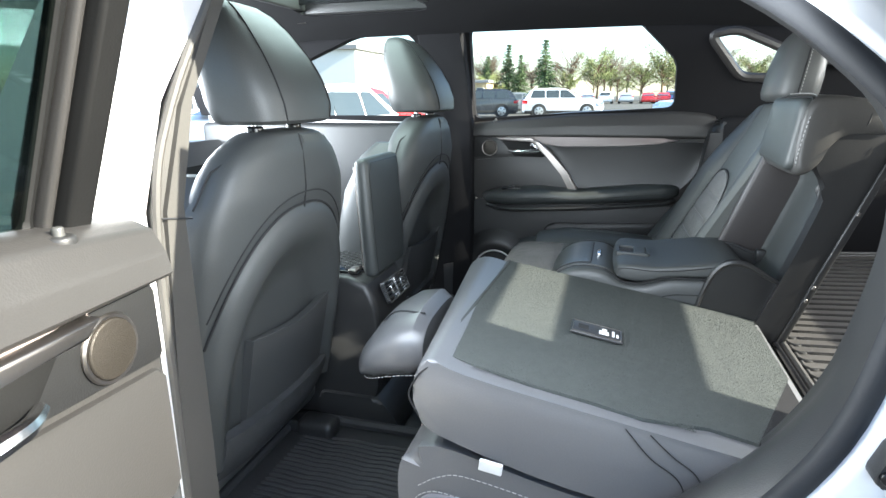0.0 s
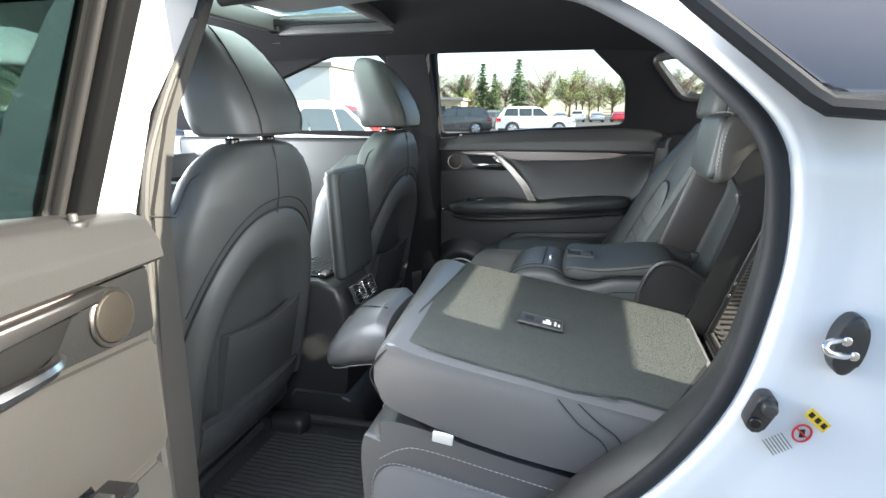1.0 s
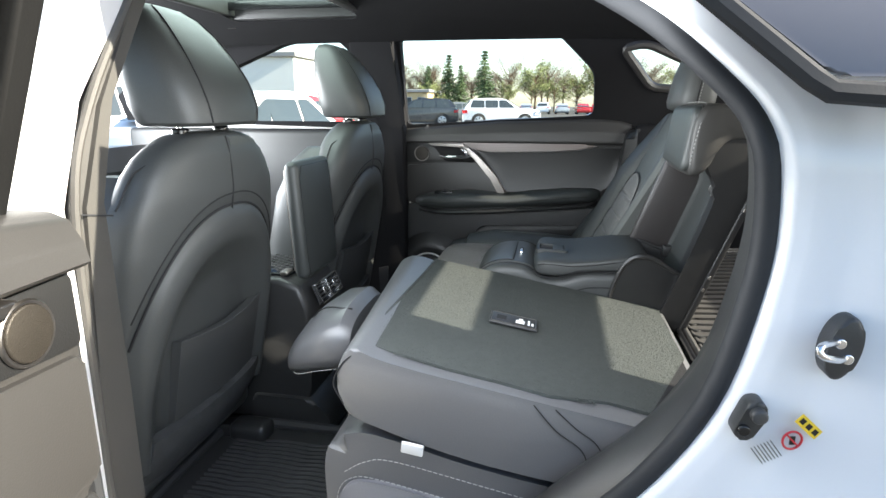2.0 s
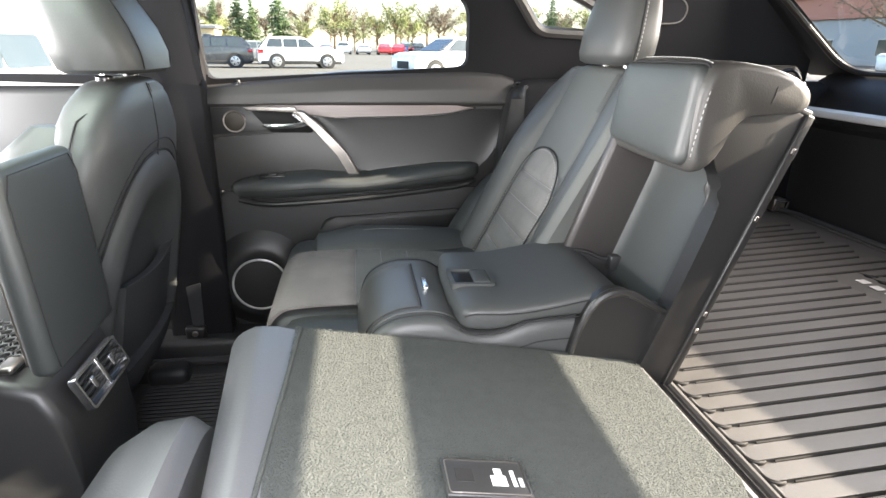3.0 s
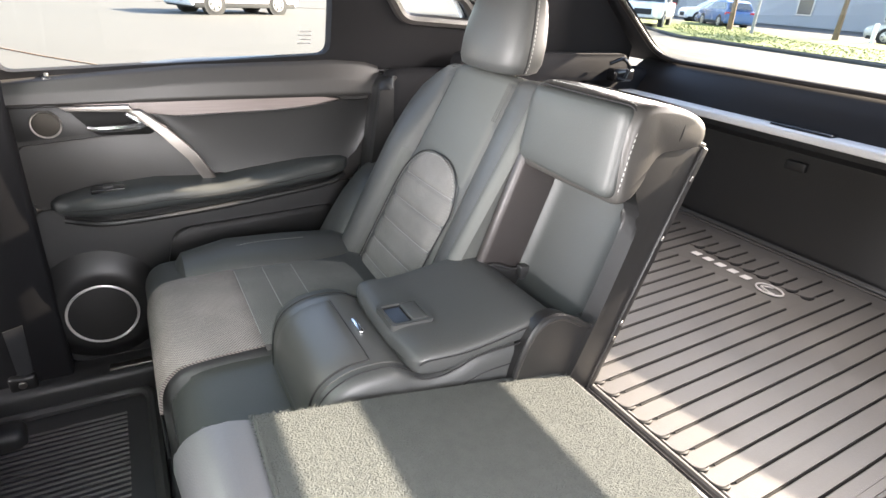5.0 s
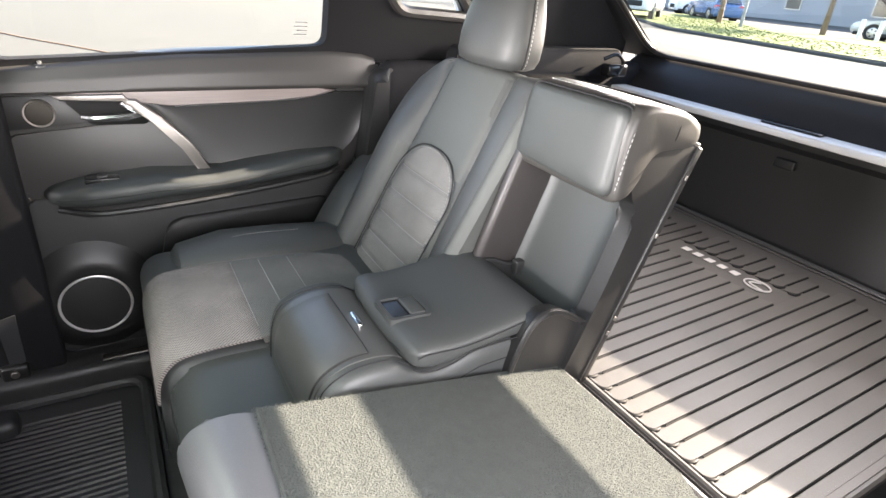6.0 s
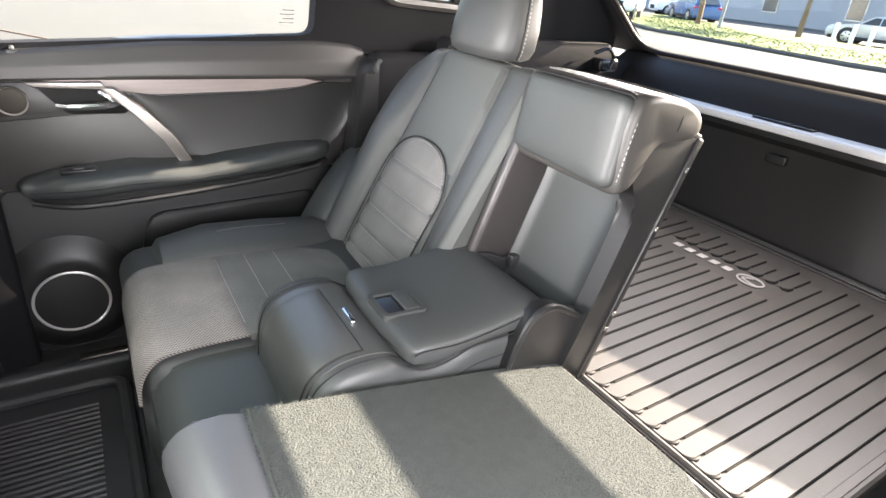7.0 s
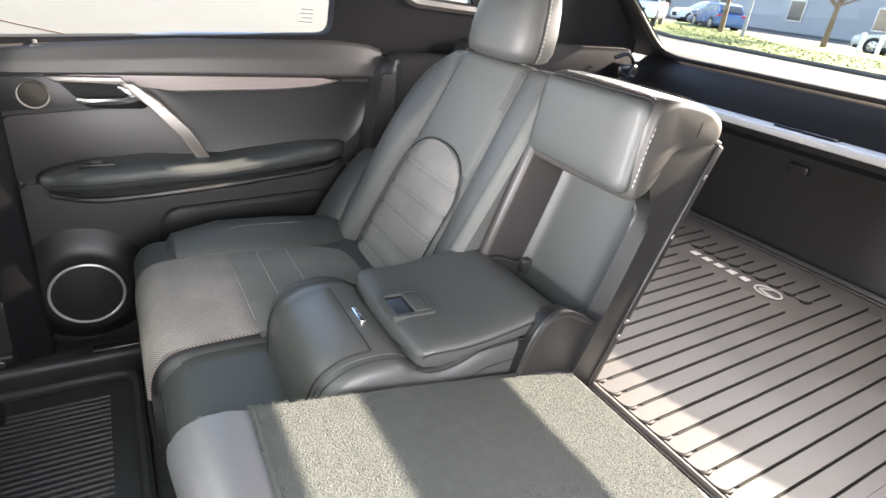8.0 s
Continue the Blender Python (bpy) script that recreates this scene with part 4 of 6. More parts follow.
SEAM_NEAR = [(-0.02, 0.172), (0.10, 0.180), (0.24, 0.192), (0.40, 0.200), (0.56, 0.206)]


def ease(k):
    k = max(0.0, min(1.0, k))
    return k * k * (3 - 2 * k)


def back_height(s, y):
    """How far the upholstery of the upright back stands out."""
    far, sf, sn = lerp(BACK_FAR, s), lerp(SEAM_FAR, s), lerp(SEAM_NEAR, s)
    n = -0.034
    if y > sf:
        n += 0.040 * math.sin(math.pi * min(1.0, (y - sf) / max(0.02, far - sf))) ** 0.7 * (1 - 0.75 * ease((s - 0.30) / 0.24))
    elif y < sn:
        n += 0.020 * math.sin(math.pi * min(1.0, (sn - y) / (sn - 0.085))) ** 0.7
    else:
        n += 0.010 * math.sin(math.pi * (y - sn) / (sf - sn)) ** 0.5
    n -= 0.006 * math.exp(-((y - sf) / 0.006) ** 2) + 0.005 * math.exp(-((y - sn) / 0.006) ** 2)
    for gap, depth in ((far - y, 0.07), (y - 0.085, 0.04), (0.562 - s, 0.05)):
        n -= depth * max(0.0, 1 - gap / 0.028) ** 2.2
    return n


def back_skin(u, v):
    s = -0.02 + 0.58 * v
    y = 0.085 + (lerp(BACK_FAR, s) - 0.085) * u
    return on_back(s, y, back_height(s, y))


part("backrest", sheet(back_skin, 70, 64, BACK_N * -0.07), LEATHER, right, angle=60)


def between(s, u, lift):
    a, b = lerp(SEAM_NEAR, s) + 0.004, lerp(SEAM_FAR, s) - 0.004
    y = a + (b - a) * u
    edge = min(1.0, 12 * u, 12 * (1 - u))
    return on_back(s, y, back_height(s, y) + lift * edge)


# the grey-green panel above the arch and the perforated panel under it
part("upper_panel", sheet(lambda u, v: between(0.30 + 0.258 * v, u, 0.0025), 24, 24, BACK_N * -0.004), LEATHER_SAGE, right, "grey-green leather upper panel")
ARCH_Y, ARCH_TOP, ARCH_W = 0.328, 0.338, 0.128


def arch_half(s):
    k = max(0.0, (s - 0.215) / (ARCH_TOP - 0.215))
    return ARCH_W * max(0.0, 1 - k ** 2.4) ** (1 / 2.4) if s > 0.215 else ARCH_W


def arch_skin(u, v, lift):
    s = -0.018 + (ARCH_TOP + 0.0175) * v
    y = ARCH_Y + (2 * u - 1) * max(0.003, arch_half(s))
    puff = 0.0
    for a in (0.04, 0.088, 0.146, 0.206, 0.268):
        puff -= 0.004 * math.exp(-((s - a) / 0.006) ** 2)
    return on_back(s, y, back_height(s, y) + lift * min(1.0, 9 * u, 9 * (1 - u)) + puff)


part("back_insert", sheet(lambda u, v: arch_skin(u, v, 0.007), 20, 70, BACK_N * -0.008), MESH_DARK, right, "dark perforated back panel")
for side in (-1, 1):
    strip = sheet(lambda u, v: on_back(-0.018 + 0.33 * v, ARCH_Y + side * (ARCH_W + 0.004 + 0.020 * u), back_height(-0.018 + 0.33 * v, ARCH_Y + side * (ARCH_W + 0.004 + 0.02 * u)) + 0.002), 3, 20, BACK_N * -0.004)
    part("insert_border", strip, LEATHER_SAGE, right, "grey-green leather border")
rim = []
for k in range(49):
    a = math.pi * k / 48
    c, q = math.cos(a), math.sin(a)
    rim.append((ARCH_Y - (ARCH_W + 0.003) * math.copysign(abs(c) ** (2 / 2.4), c), 0.215 + (ARCH_TOP - 0.212) * q ** (2 / 2.4)))
rim = [(rim[0][0], -0.015), (rim[0][0], 0.07), (rim[0][0], 0.15)] + rim + [(rim[-1][0], 0.15), (rim[-1][0], 0.07), (rim[-1][0], -0.015)]
part("back_piping", tube([on_back(s, y, back_height(s, y) + 0.006) for y, s in rim], 0.0016, 6), THREAD_DARK, right, "dark rope piping")
part("piping_stitch", dashes([on_back(s - 0.007, ARCH_Y + (y - ARCH_Y) * 0.95, back_height(s, y) + 0.0075) for y, s in rim], 0.004, 0.004, 0.0006), THREAD, right, "pale stitching")
for s in (0.04, 0.088, 0.146, 0.206, 0.268):
    part("back_seam", tube([arch_skin(0.5 + 0.5 * k / 8 * 0.96, (s + 0.018) / (ARCH_TOP + 0.0175), 0.0105) for k in range(-8, 9)], 0.0006, 5), THREAD, right, "pale seam")
for table in (SEAM_FAR, SEAM_NEAR):
    line = [(s, lerp(table, s)) for s in (0.0, 0.06, 0.12, 0.18, 0.24, 0.30, 0.36, 0.42, 0.48, 0.53, 0.552)]
    part("panel_seam", tube([on_back(s, y, back_height(s, y) + 0.003) for s, y in line], 0.0020, 5), THREAD_DARK, right)
for off in (0.007, 0.012, 0.017):
    row = [on_back(q, lerp(SEAM_NEAR, q) + off, back_height(q, lerp(SEAM_NEAR, q) + off) + 0.0032) for q in (0.45, 0.47, 0.49, 0.51, 0.53, 0.552)]
    part("perforated_edge", dashes(row, 0.0020, 0.0028, 0.0008), LEATHER_MID, right, "dark perforated edge row")
part("side_cushion", loft([[on_back(s, 0.5 * (lo + 0.70) + 0.5 * (0.70 - lo) * math.copysign(abs(math.cos(a)) ** 0.75, math.cos(a)), 0.5 * (n0 - 0.10) + 0.5 * (n0 + 0.10) * math.copysign(abs(math.sin(a)) ** 0.75, math.sin(a))) for a in (2 * math.pi * k / 28 for k in range(28))] for s, lo, n0 in ((-0.04, 0.54, 0.012), (0.04, 0.55, 0.008), (0.12, 0.565, -0.002), (0.18, 0.580, -0.018), (0.215, 0.60, -0.036), (0.235, 0.63, -0.06))]), LEATHER, right)
part("fabric_tag", moved(rbox(-0.002, 0.002, -0.007, 0.007, -0.012, 0.012, 0), Matrix.Translation(on_back(0.425, 0.589, -0.055)) @ pose(0, 0, 0, 0, 27, 20)), WHITE_PRINT, right, "small white fabric tag")
part("inner_strip", sheet(lambda u, v: on_back(-0.01 + 0.555 * v, 0.084 + 0.042 * u, -0.012 - 0.012 * v + 0.012 * math.sin(math.pi * u) ** 0.8 - 0.05 * max(0.0, v - 0.94) / 0.06), 8, 28, BACK_N * -0.03), LEATHER_SAGE, right, "leather edge strip")

# headrest: a rounded block with a stitched side seam
def headrest_ring(z, x, hx, hy, n=52):
    return [p + Vector((-0.016 * (1 - ((p.y - 0.312) / 0.13) ** 2) if p.x < x else 0.0, 0, 0)) for p in oval(x, 0.312, z, hx, hy, 3.4, n)]


head_rows = [(1.252, 0.882, 0.030, 0.092), (1.258, 0.882, 0.042, 0.106), (1.275, 0.884, 0.047, 0.114), (1.31, 0.889, 0.047, 0.114), (1.35, 0.895, 0.043, 0.107), (1.385, 0.900, 0.036, 0.097), (1.41, 0.905, 0.027, 0.084), (1.426, 0.909, 0.016, 0.064), (1.433, 0.911, 0.006, 0.036)]
rh = part("headrest", loft([headrest_ring(*r) for r in head_rows]), LEATHER, right, angle=70)
line = [Vector((x - hx * 0.30, 0.312 - hy * (1 - 0.30 ** 3.4) ** (1 / 3.4) - 0.0005, z)) for z, x, hx, hy in head_rows[1:8]]
part("stitch", dashes(smooth([p + Vector((0.006, -0.0015, 0)) for p in line], 6), 0.005, 0.003, 0.0008), THREAD, rh, "pale stitching")
part("seam", tube(smooth([p + Vector((0.0015, 0.0005, 0)) for p in line], 6), 0.0016, 6), THREAD_DARK, rh)
for y in (0.26, 0.365):
    part("post", tube([(0.885, y, 1.21), (0.885, y, 1.27)], 0.006, 10), CHROME, right, "chrome headrest post")

# ---- middle seat back with the armrest folded down ----
mid = thing("middle_seat_back", (0.82, -0.04, 0.76), "narrow middle seat back with black shell and open recess", "car seat")
MO, MS, MN = Vector((0.805, 0, 0.775)), Vector((0.15, 0, 0.425)).normalized(), Vector((-0.425, 0, 0.15)).normalized()


def on_mid(s, y, n):
    return MO + MS * s + MN * n + Vector((0, y, 0))


def mid_box(s0, s1, y0, y1, n0, n1, r=0.01, seg=3):
    bm = rbox(s0, s1, y0, y1, n0, n1, r, seg)
    for v in bm.verts:
        v.co = on_mid(v.co.x, v.co.y, v.co.z)
    return bm


part("shell", mid_box(-0.02, 0.448, -0.165, 0.082, 0.0, 0.03, 0.008), PLASTIC, mid)


def recess(u, v):
    """A soft hollow that rolls up into the cheek and under the headrest."""
    s, y = 0.42 * v, -0.146 + 0.212 * u
    n = 0.040 + 0.014 * max(0.0, 1 - (y + 0.146) / 0.040) ** 2.0 + 0.012 * max(0.0, 1 - (0.066 - y) / 0.03) ** 2
    return on_mid(s, y, n + 0.030 * ease((s - 0.30) / 0.10))


part("recess", sheet(recess, 28, 24, MN * -0.012), LEATHER_MID, mid, "smooth grey-green recess", angle=70)


def cheek(y0, y1):
    prof = [(-0.01, 0.0), (0.22, 0.0), (0.452, 0.0), (0.456, 0.035), (0.452, 0.075), (0.438, 0.104), (0.41, 0.117), (0.372, 0.114), (0.345, 0.100), (0.325, 0.078), (0.295, 0.063), (0.20, 0.057), (0.08, 0.056), (-0.01, 0.058)]
    prof = prof[:3] + [(p.x, p.y) for p in smooth([(a, b, 0) for a, b in prof[3:]], 4)]
    bm = extrude(prof, "y", y0, y1, 0.007, 4)
    for v in bm.verts:
        v.co = on_mid(v.co.x, v.co.y, v.co.z)
    return bm


part("near_cheek", cheek(-0.176, -0.142), DARK_PLASTIC, mid)
part("shell_lip", mid_box(0.448, 0.458, -0.176, 0.08, -0.006, 0.060, 0.003), PLASTIC, mid)
part("rear_edge", mid_box(-0.01, 0.452, -0.180, -0.168, -0.010, 0.004, 0.003), DARK_PLASTIC, mid)
part("far_panel", mid_box(0.10, 0.452, 0.058, 0.083, 0.03, 0.140, 0.010), LEATHER_BROWN, mid, "brown-black padded side")
for s in (0.10, 0.13, 0.29, 0.395):
    part("clip", mid_box(s, s + 0.008, -0.1825, -0.1785, -0.004, 0.001, 0.001), SATIN, mid, "small bare metal clip")
part("release_knob", mid_box(0.385, 0.410, -0.172, -0.150, -0.020, 0.0, 0.006), PLASTIC, mid)
hp = [(0.785, 1.130), (0.786, 1.20), (0.795, 1.250), (0.82, 1.270), (0.88, 1.266), (0.93, 1.252), (0.958, 1.230), (0.952, 1.204), (0.90, 1.200), (0.862, 1.196), (0.838, 1.172), (0.822, 1.137), (0.802, 1.120)]
hp = [(p.x, p.y) for p in smooth([(x, z, 0) for x, z in hp], 5, True)]
cx, cz = 0.852, 1.212


def head_slice(y, k, x0=0.0):
    return [Vector((max(x0, cx + (x - cx) * k), y, cz + (z - cz) * k)) for x, z in hp]


SLICES = [(-0.178, 0.80), (-0.1765, 0.90), (-0.171, 0.965), (-0.162, 0.993), (-0.150, 1.0), (-0.05, 1.008), (0.050, 1.0), (0.064, 0.985), (0.074, 0.93), (0.078, 0.82)]
mh = part("headrest", loft([head_slice(y, k) for y, k in SLICES]), LEATHER_TAUPE, mid, "taupe-black leather headrest", angle=60)
pad = rounded([(-0.171, 1.128), (0.072, 1.136), (0.066, 1.264), (-0.166, 1.266)], 0.022, 6)
px, pz = -0.049, 1.198
rings = [[Vector((0.802 - d + 0.13 * (pz + (z - pz) * k - 1.14), px + (y - px) * k, pz + (z - pz) * k)) for y, z in pad] for d, k in ((0.0, 1.0), (0.018, 1.0), (0.024, 0.985), (0.028, 0.95), (0.0305, 0.86), (0.032, 0.60), (0.0325, 0.2))]
part("front_pad", loft(rings), LEATHER_MID, mh, "grey-green leather front pad", angle=60)
part("pad_seam", tube([Vector((0.789 + 0.13 * (z - 1.14), px + (y - px) * 1.012, pz + (z - pz) * 1.016)) for y, z in pad], 0.0018, 6, True), THREAD_DARK, mh)
part("stitch", dashes(smooth([(0.792, -0.168, 1.128), (0.788, -0.1745, 1.150), (0.794, -0.1765, 1.20), (0.802, -0.176, 1.240), (0.809, -0.166, 1.262), (0.815, -0.13, 1.2715), (0.817, -0.05, 1.2735), (0.817, 0.05, 1.272)], 8), 0.005, 0.0035, 0.0009), THREAD, mh, "pale stitching")
part("piping", tube(smooth([(0.888, -0.1735, 1.203), (0.895, -0.1775, 1.225), (0.899, -0.172, 1.252), (0.901, -0.15, 1.2625), (0.901, -0.05, 1.264), (0.901, 0.055, 1.262)], 6), 0.0018, 6), THREAD_DARK, mh)
# lower cover on the near side: a bowl-shaped guard with a lip
ck = [(0.645, 0.79), (0.646, 0.84), (0.664, 0.900), (0.682, 0.928), (0.704, 0.938), (0.732, 0.934), (0.775, 0.910), (0.815, 0.886), (0.806, 0.83), (0.792, 0.778)]
ck = [(p.x, p.y) for p in smooth([(x, z, 0) for x, z in ck], 4)]
part("lower_cover", extrude(ck, "y", -0.166, -0.138, 0.005, 3), DARK_PLASTIC, mid)
part("cover_lip", tube([Vector((x, -0.166, z)) for x, z in ck[4:29]], lambda t: 0.0075 - 0.003 * abs(2 * t - 1), 8), DARK_PLASTIC, mid)
part("cover_catch", rbox(0.790, 0.812, -0.150, -0.128, 0.880, 0.906, 0.004), PLASTIC, mid)
ck2 = [(0.70, 0.85), (0.688, 0.888), (0.694, 0.914), (0.712, 0.927), (0.745, 0.925), (0.780, 0.910), (0.815, 0.904), (0.822, 0.86)]
ck2 = [(p.x, p.y) for p in smooth([(x, z, 0) for x, z in ck2], 4)]
part("inner_cover", extrude(ck2, "y", 0.050, 0.080, 0.004, 3), PLASTIC, mid)
part("inner_lip", tube([Vector((x, 0.051, z)) for x, z in ck2[3:25]], 0.0035, 6), PLASTIC, mid)
part("inner_catch", rbox(0.792, 0.812, 0.034, 0.052, 0.890, 0.918, 0.003), PLASTIC, mid)

arm = thing("folding_armrest", (0.50, 0, 0.77), "folded-down black leather armrest with closed cup holder lid", "armrest")
ARM = smooth([(x, 0, z) for x, z in ((0.323, 0.74), (0.324, 0.79), (0.329, 0.838), (0.345, 0.872), (0.380, 0.892), (0.420, 0.896), (0.452, 0.891), (0.476, 0.877), (0.500, 0.866), (0.540, 0.868), (0.590, 0.884), (0.650, 0.888), (0.700, 0.890))], 6)


def arm_at(u, y, lift):
    """A point over the armrest's long curve, from its foot (u = 0) to its hinge (u = 1)."""
    i = u * (len(ARM) - 1)
    k = min(int(i), len(ARM) - 2)
    p, d = ARM[k].lerp(ARM[k + 1], i - k), (ARM[k + 1] - ARM[k]).normalized()
    return p + Vector((-d.z, 0, d.x)) * lift + Vector((0, y, 0))


rings = []
for y, drop in ((-0.146, 0.030), (-0.1455, 0.018), (-0.143, 0.009), (-0.138, 0.003), (-0.130, 0.0), (-0.06, 0.0), (0.06, 0.0), (0.130, 0.0), (0.138, 0.003), (0.143, 0.009), (0.1455, 0.018), (0.146, 0.030)):
    rings.append([arm_at(k / 60, y, -drop) for k in range(61)] + [Vector((0.70, y, 0.74)), Vector((0.50, y, 0.74))])
part("body", loft(rings), LEATHER, arm, angle=50)
part("front_lining", sheet(lambda u, v: arm_at(0.06 + 0.50 * u, -0.112 + 0.216 * v, 0.0022), 40, 8, Vector((0.003, 0, -0.003))), SATIN_BLACK, arm, "smooth black front lining")
part("cup_lid", sheet(lambda u, v: arm_at(0.09 + 0.325 * u, -0.100 + 0.184 * v, 0.0042 + 0.0022 * min(1.0, 14 * u, 14 * (1 - u), 10 * v, 10 * (1 - v))), 40, 16, Vector((0.003, 0, -0.003))), SATIN_BLACK, arm, "smooth black cup holder lid")
edge_pts = [arm_at(0.09 + 0.325 * k / 24, -0.102, 0.003) for k in range(25)] + [arm_at(0.417, -0.102 + 0.188 * k / 8, 0.003) for k in range(1, 9)]
part("lid_gap", tube(edge_pts, 0.0016, 6), GROOVE, arm, "dark gap round the lid")
part("lid_latch", rbox(0.431, 0.441, -0.032, 0.012, 0.893, 0.9035, 0.003), CHROME, arm, "chrome lid catch")
part("front_seam", tube([arm_at(0.05 + 0.56 * k / 40, -0.124, 0.0004) for k in range(41)], 0.0013, 5), THREAD_DARK, arm)
part("far_seam", tube([arm_at(0.05 + 0.56 * k / 40, 0.118, 0.0004) for k in range(41)], 0.0013, 5), THREAD_DARK, arm)
part("side_seam", tube([arm_at(0.08 + 0.86 * k / 40, -0.1462, -0.034) for k in range(41)], 0.0012, 5), THREAD_DARK, arm)
PAD = [(0.468, 0.888, 0.893, 0.45), (0.4695, 0.882, 0.902, 0.80), (0.473, 0.878, 0.909, 0.93), (0.480, 0.875, 0.914, 0.985), (0.495, 0.872, 0.917, 1.0), (0.520, 0.870, 0.916, 1.0), (0.545, 0.873, 0.9145, 1.0), (0.575, 0.884, 0.9155, 1.0), (0.61, 0.888, 0.920, 1.0), (0.65, 0.889, 0.927, 1.0), (0.69, 0.890, 0.934, 1.0), (0.72, 0.892, 0.934, 0.985), (0.735, 0.897, 0.926, 0.93)]


def pad_top(x):
    return lerp([(a, c) for a, b, c, d in PAD], x)


rings = []
for x, lo, hi, w in PAD:
    ring = []
    for k in range(56):
        a = 2 * math.pi * k / 56
        c, q = math.cos(a), math.sin(a)
        yy = 0.132 * w * math.copysign(abs(c) ** 0.28, c)
        ring.append(Vector((x + 0.006 * (yy / 0.132) ** 2 * (x < 0.50), -0.016 + yy, 0.5 * (lo + hi) + 0.5 * (hi - lo) * math.copysign(abs(q) ** 0.40, q) - 0.004 * (1 - (yy / 0.14) ** 2) * (q > 0))))
    rings.append(ring)
ap = part("pad", loft(rings), LEATHER, arm, angle=60)
part("pad_seam", tube(smooth([(x, -0.1495, hi - 0.012) for x, lo, hi, w in PAD[3:12]], 4), 0.0012, 5), THREAD_DARK, ap)
part("wave_seam", tube(smooth([(0.474, -0.146, 0.882), (0.492, -0.1495, 0.874), (0.520, -0.1495, 0.872), (0.548, -0.1495, 0.878), (0.575, -0.1495, 0.888), (0.61, -0.149, 0.891), (0.70, -0.149, 0.894)], 6), 0.0014, 5), THREAD_DARK, ap)
LT = Matrix.Translation((0.512, -0.026, pad_top(0.512) - 0.0055)) @ pose(0, 0, 0, 0, 2.0, 0)
bz = rounded([(-0.038, -0.036), (0.038, -0.036), (0.038, 0.036), (-0.038, 0.036)], 0.009)
part("latch_bezel", moved(holed(bz, [rounded([(-0.031, -0.029), (0.031, -0.029), (0.031, 0.029), (-0.031, 0.029)], 0.006)], "z", -0.004, 0.0065), LT), LEATHER, ap, "raised leather rim")
part("latch_well", moved(rbox(-0.032, 0.032, -0.030, 0.030, -0.004, 0.0025, 0), LT), GLOSS_BLACK, ap, "black latch well")
part("latch_button", moved(rbox(0.002, 0.030, -0.0275, 0.0275, 0.002, 0.0072, 0.003), LT), LEATHER, ap)

# ---- left rear seat, folded ----
left = thing("folded_car_seat", (0.40, -0.43, 0.60), "rear seat with backrest folded flat, grey carpet on its back", "car seat")
fold = [(0.160, 0.812), (0.144, 0.85), (0.147, 0.884), (0.163, 0.906), (0.192, 0.915), (0.222, 0.908), (0.265, 0.898), (0.50, 0.856), (0.735, 0.815), (0.765, 0.805), (0.775, 0.77), (0.745, 0.725), (0.60, 0.722), (0.42, 0.745), (0.27, 0.782), (0.20, 0.798)]
fold = [(p.x, p.y) for p in smooth([(x, z, 0) for x, z in fold], 3, True)]
def nose(p):
    """The folded seat narrows towards its near front corner."""
    k = max(0.0, min(1.0, (0.32 - p.x) / 0.17)) * max(0.0, (-0.30 - p.y) / 0.41)
    return Vector((p.x + 0.052 * k ** 1.6, p.y, p.z))


body = part("backrest", extrude(fold, "y", -0.712, -0.165, 0.034, 6, nose), LEATHER_SHEEN, left, "black leather shell, greyed for its sky sheen")


def deck(x):
    return 0.82 + 0.175 * (0.724 - x)


pile = [(0.225, -0.672), (0.235, -0.42), (0.245, -0.166), (0.48, -0.162), (0.725, -0.158), (0.752, -0.182), (0.756, -0.43), (0.70, -0.60), (0.665, -0.672), (0.60, -0.668), (0.575, -0.675), (0.515, -0.692), (0.44, -0.688), (0.36, -0.688), (0.28, -0.680)]
bm = holed(pile, [], "z", -0.010, 0.0025)
for v in bm.verts:
    v.co.z += deck(v.co.x)
part("carpet_back", bm, CARPET, left, "grey-green carpet backing")
part("front_seam", tube([(0.222, -0.675, deck(0.222) + 0.002), (0.232, -0.42, deck(0.232) + 0.003), (0.242, -0.166, deck(0.242) + 0.002)], 0.003, 6), CARPET, left)
pm = Matrix.Translation((0.445, -0.457, deck(0.445) + 0.006)) @ pose(0, 0, 0, 0, 9.9, 0)
tether = part("tether_cover", moved(rbox(-0.044, 0.044, -0.026, 0.026, 0, 0.005, 0.002), pm), PLASTIC, left, "black tether anchor cover")
part("cover_rim", moved(tube([(u, v, 0.0052) for u, v in rounded([(-0.041, -0.023), (0.041, -0.023), (0.041, 0.023), (-0.041, 0.023)], 0.004)], 0.0008, 5, True), pm), SATIN, tether, "worn rim")
part("finger_hole", moved(rbox(-0.032, -0.014, -0.008, 0.010, 0.0045, 0.0056, 0.0), pm), GROOVE, tether)
for a, b, c, d in ((0.004, 0.020, -0.012, 0.002), (0.009, 0.017, 0.002, 0.012), (0.026, 0.030, -0.012, 0.010), (0.033, 0.037, -0.012, 0.000)):
    part("print", moved(rbox(a, b, c, d, 0.0048, 0.0056, 0), pm), WHITE_PRINT, tether, "white pictogram")
hr = [(0.150, 0.828, 0.05, 0.115), (0.13, 0.830, 0.064, 0.126), (0.09, 0.823, 0.064, 0.130), (0.05, 0.806, 0.054, 0.126), (0.022, 0.786, 0.036, 0.110), (0.010, 0.776, 0.015, 0.08)]
rings = []
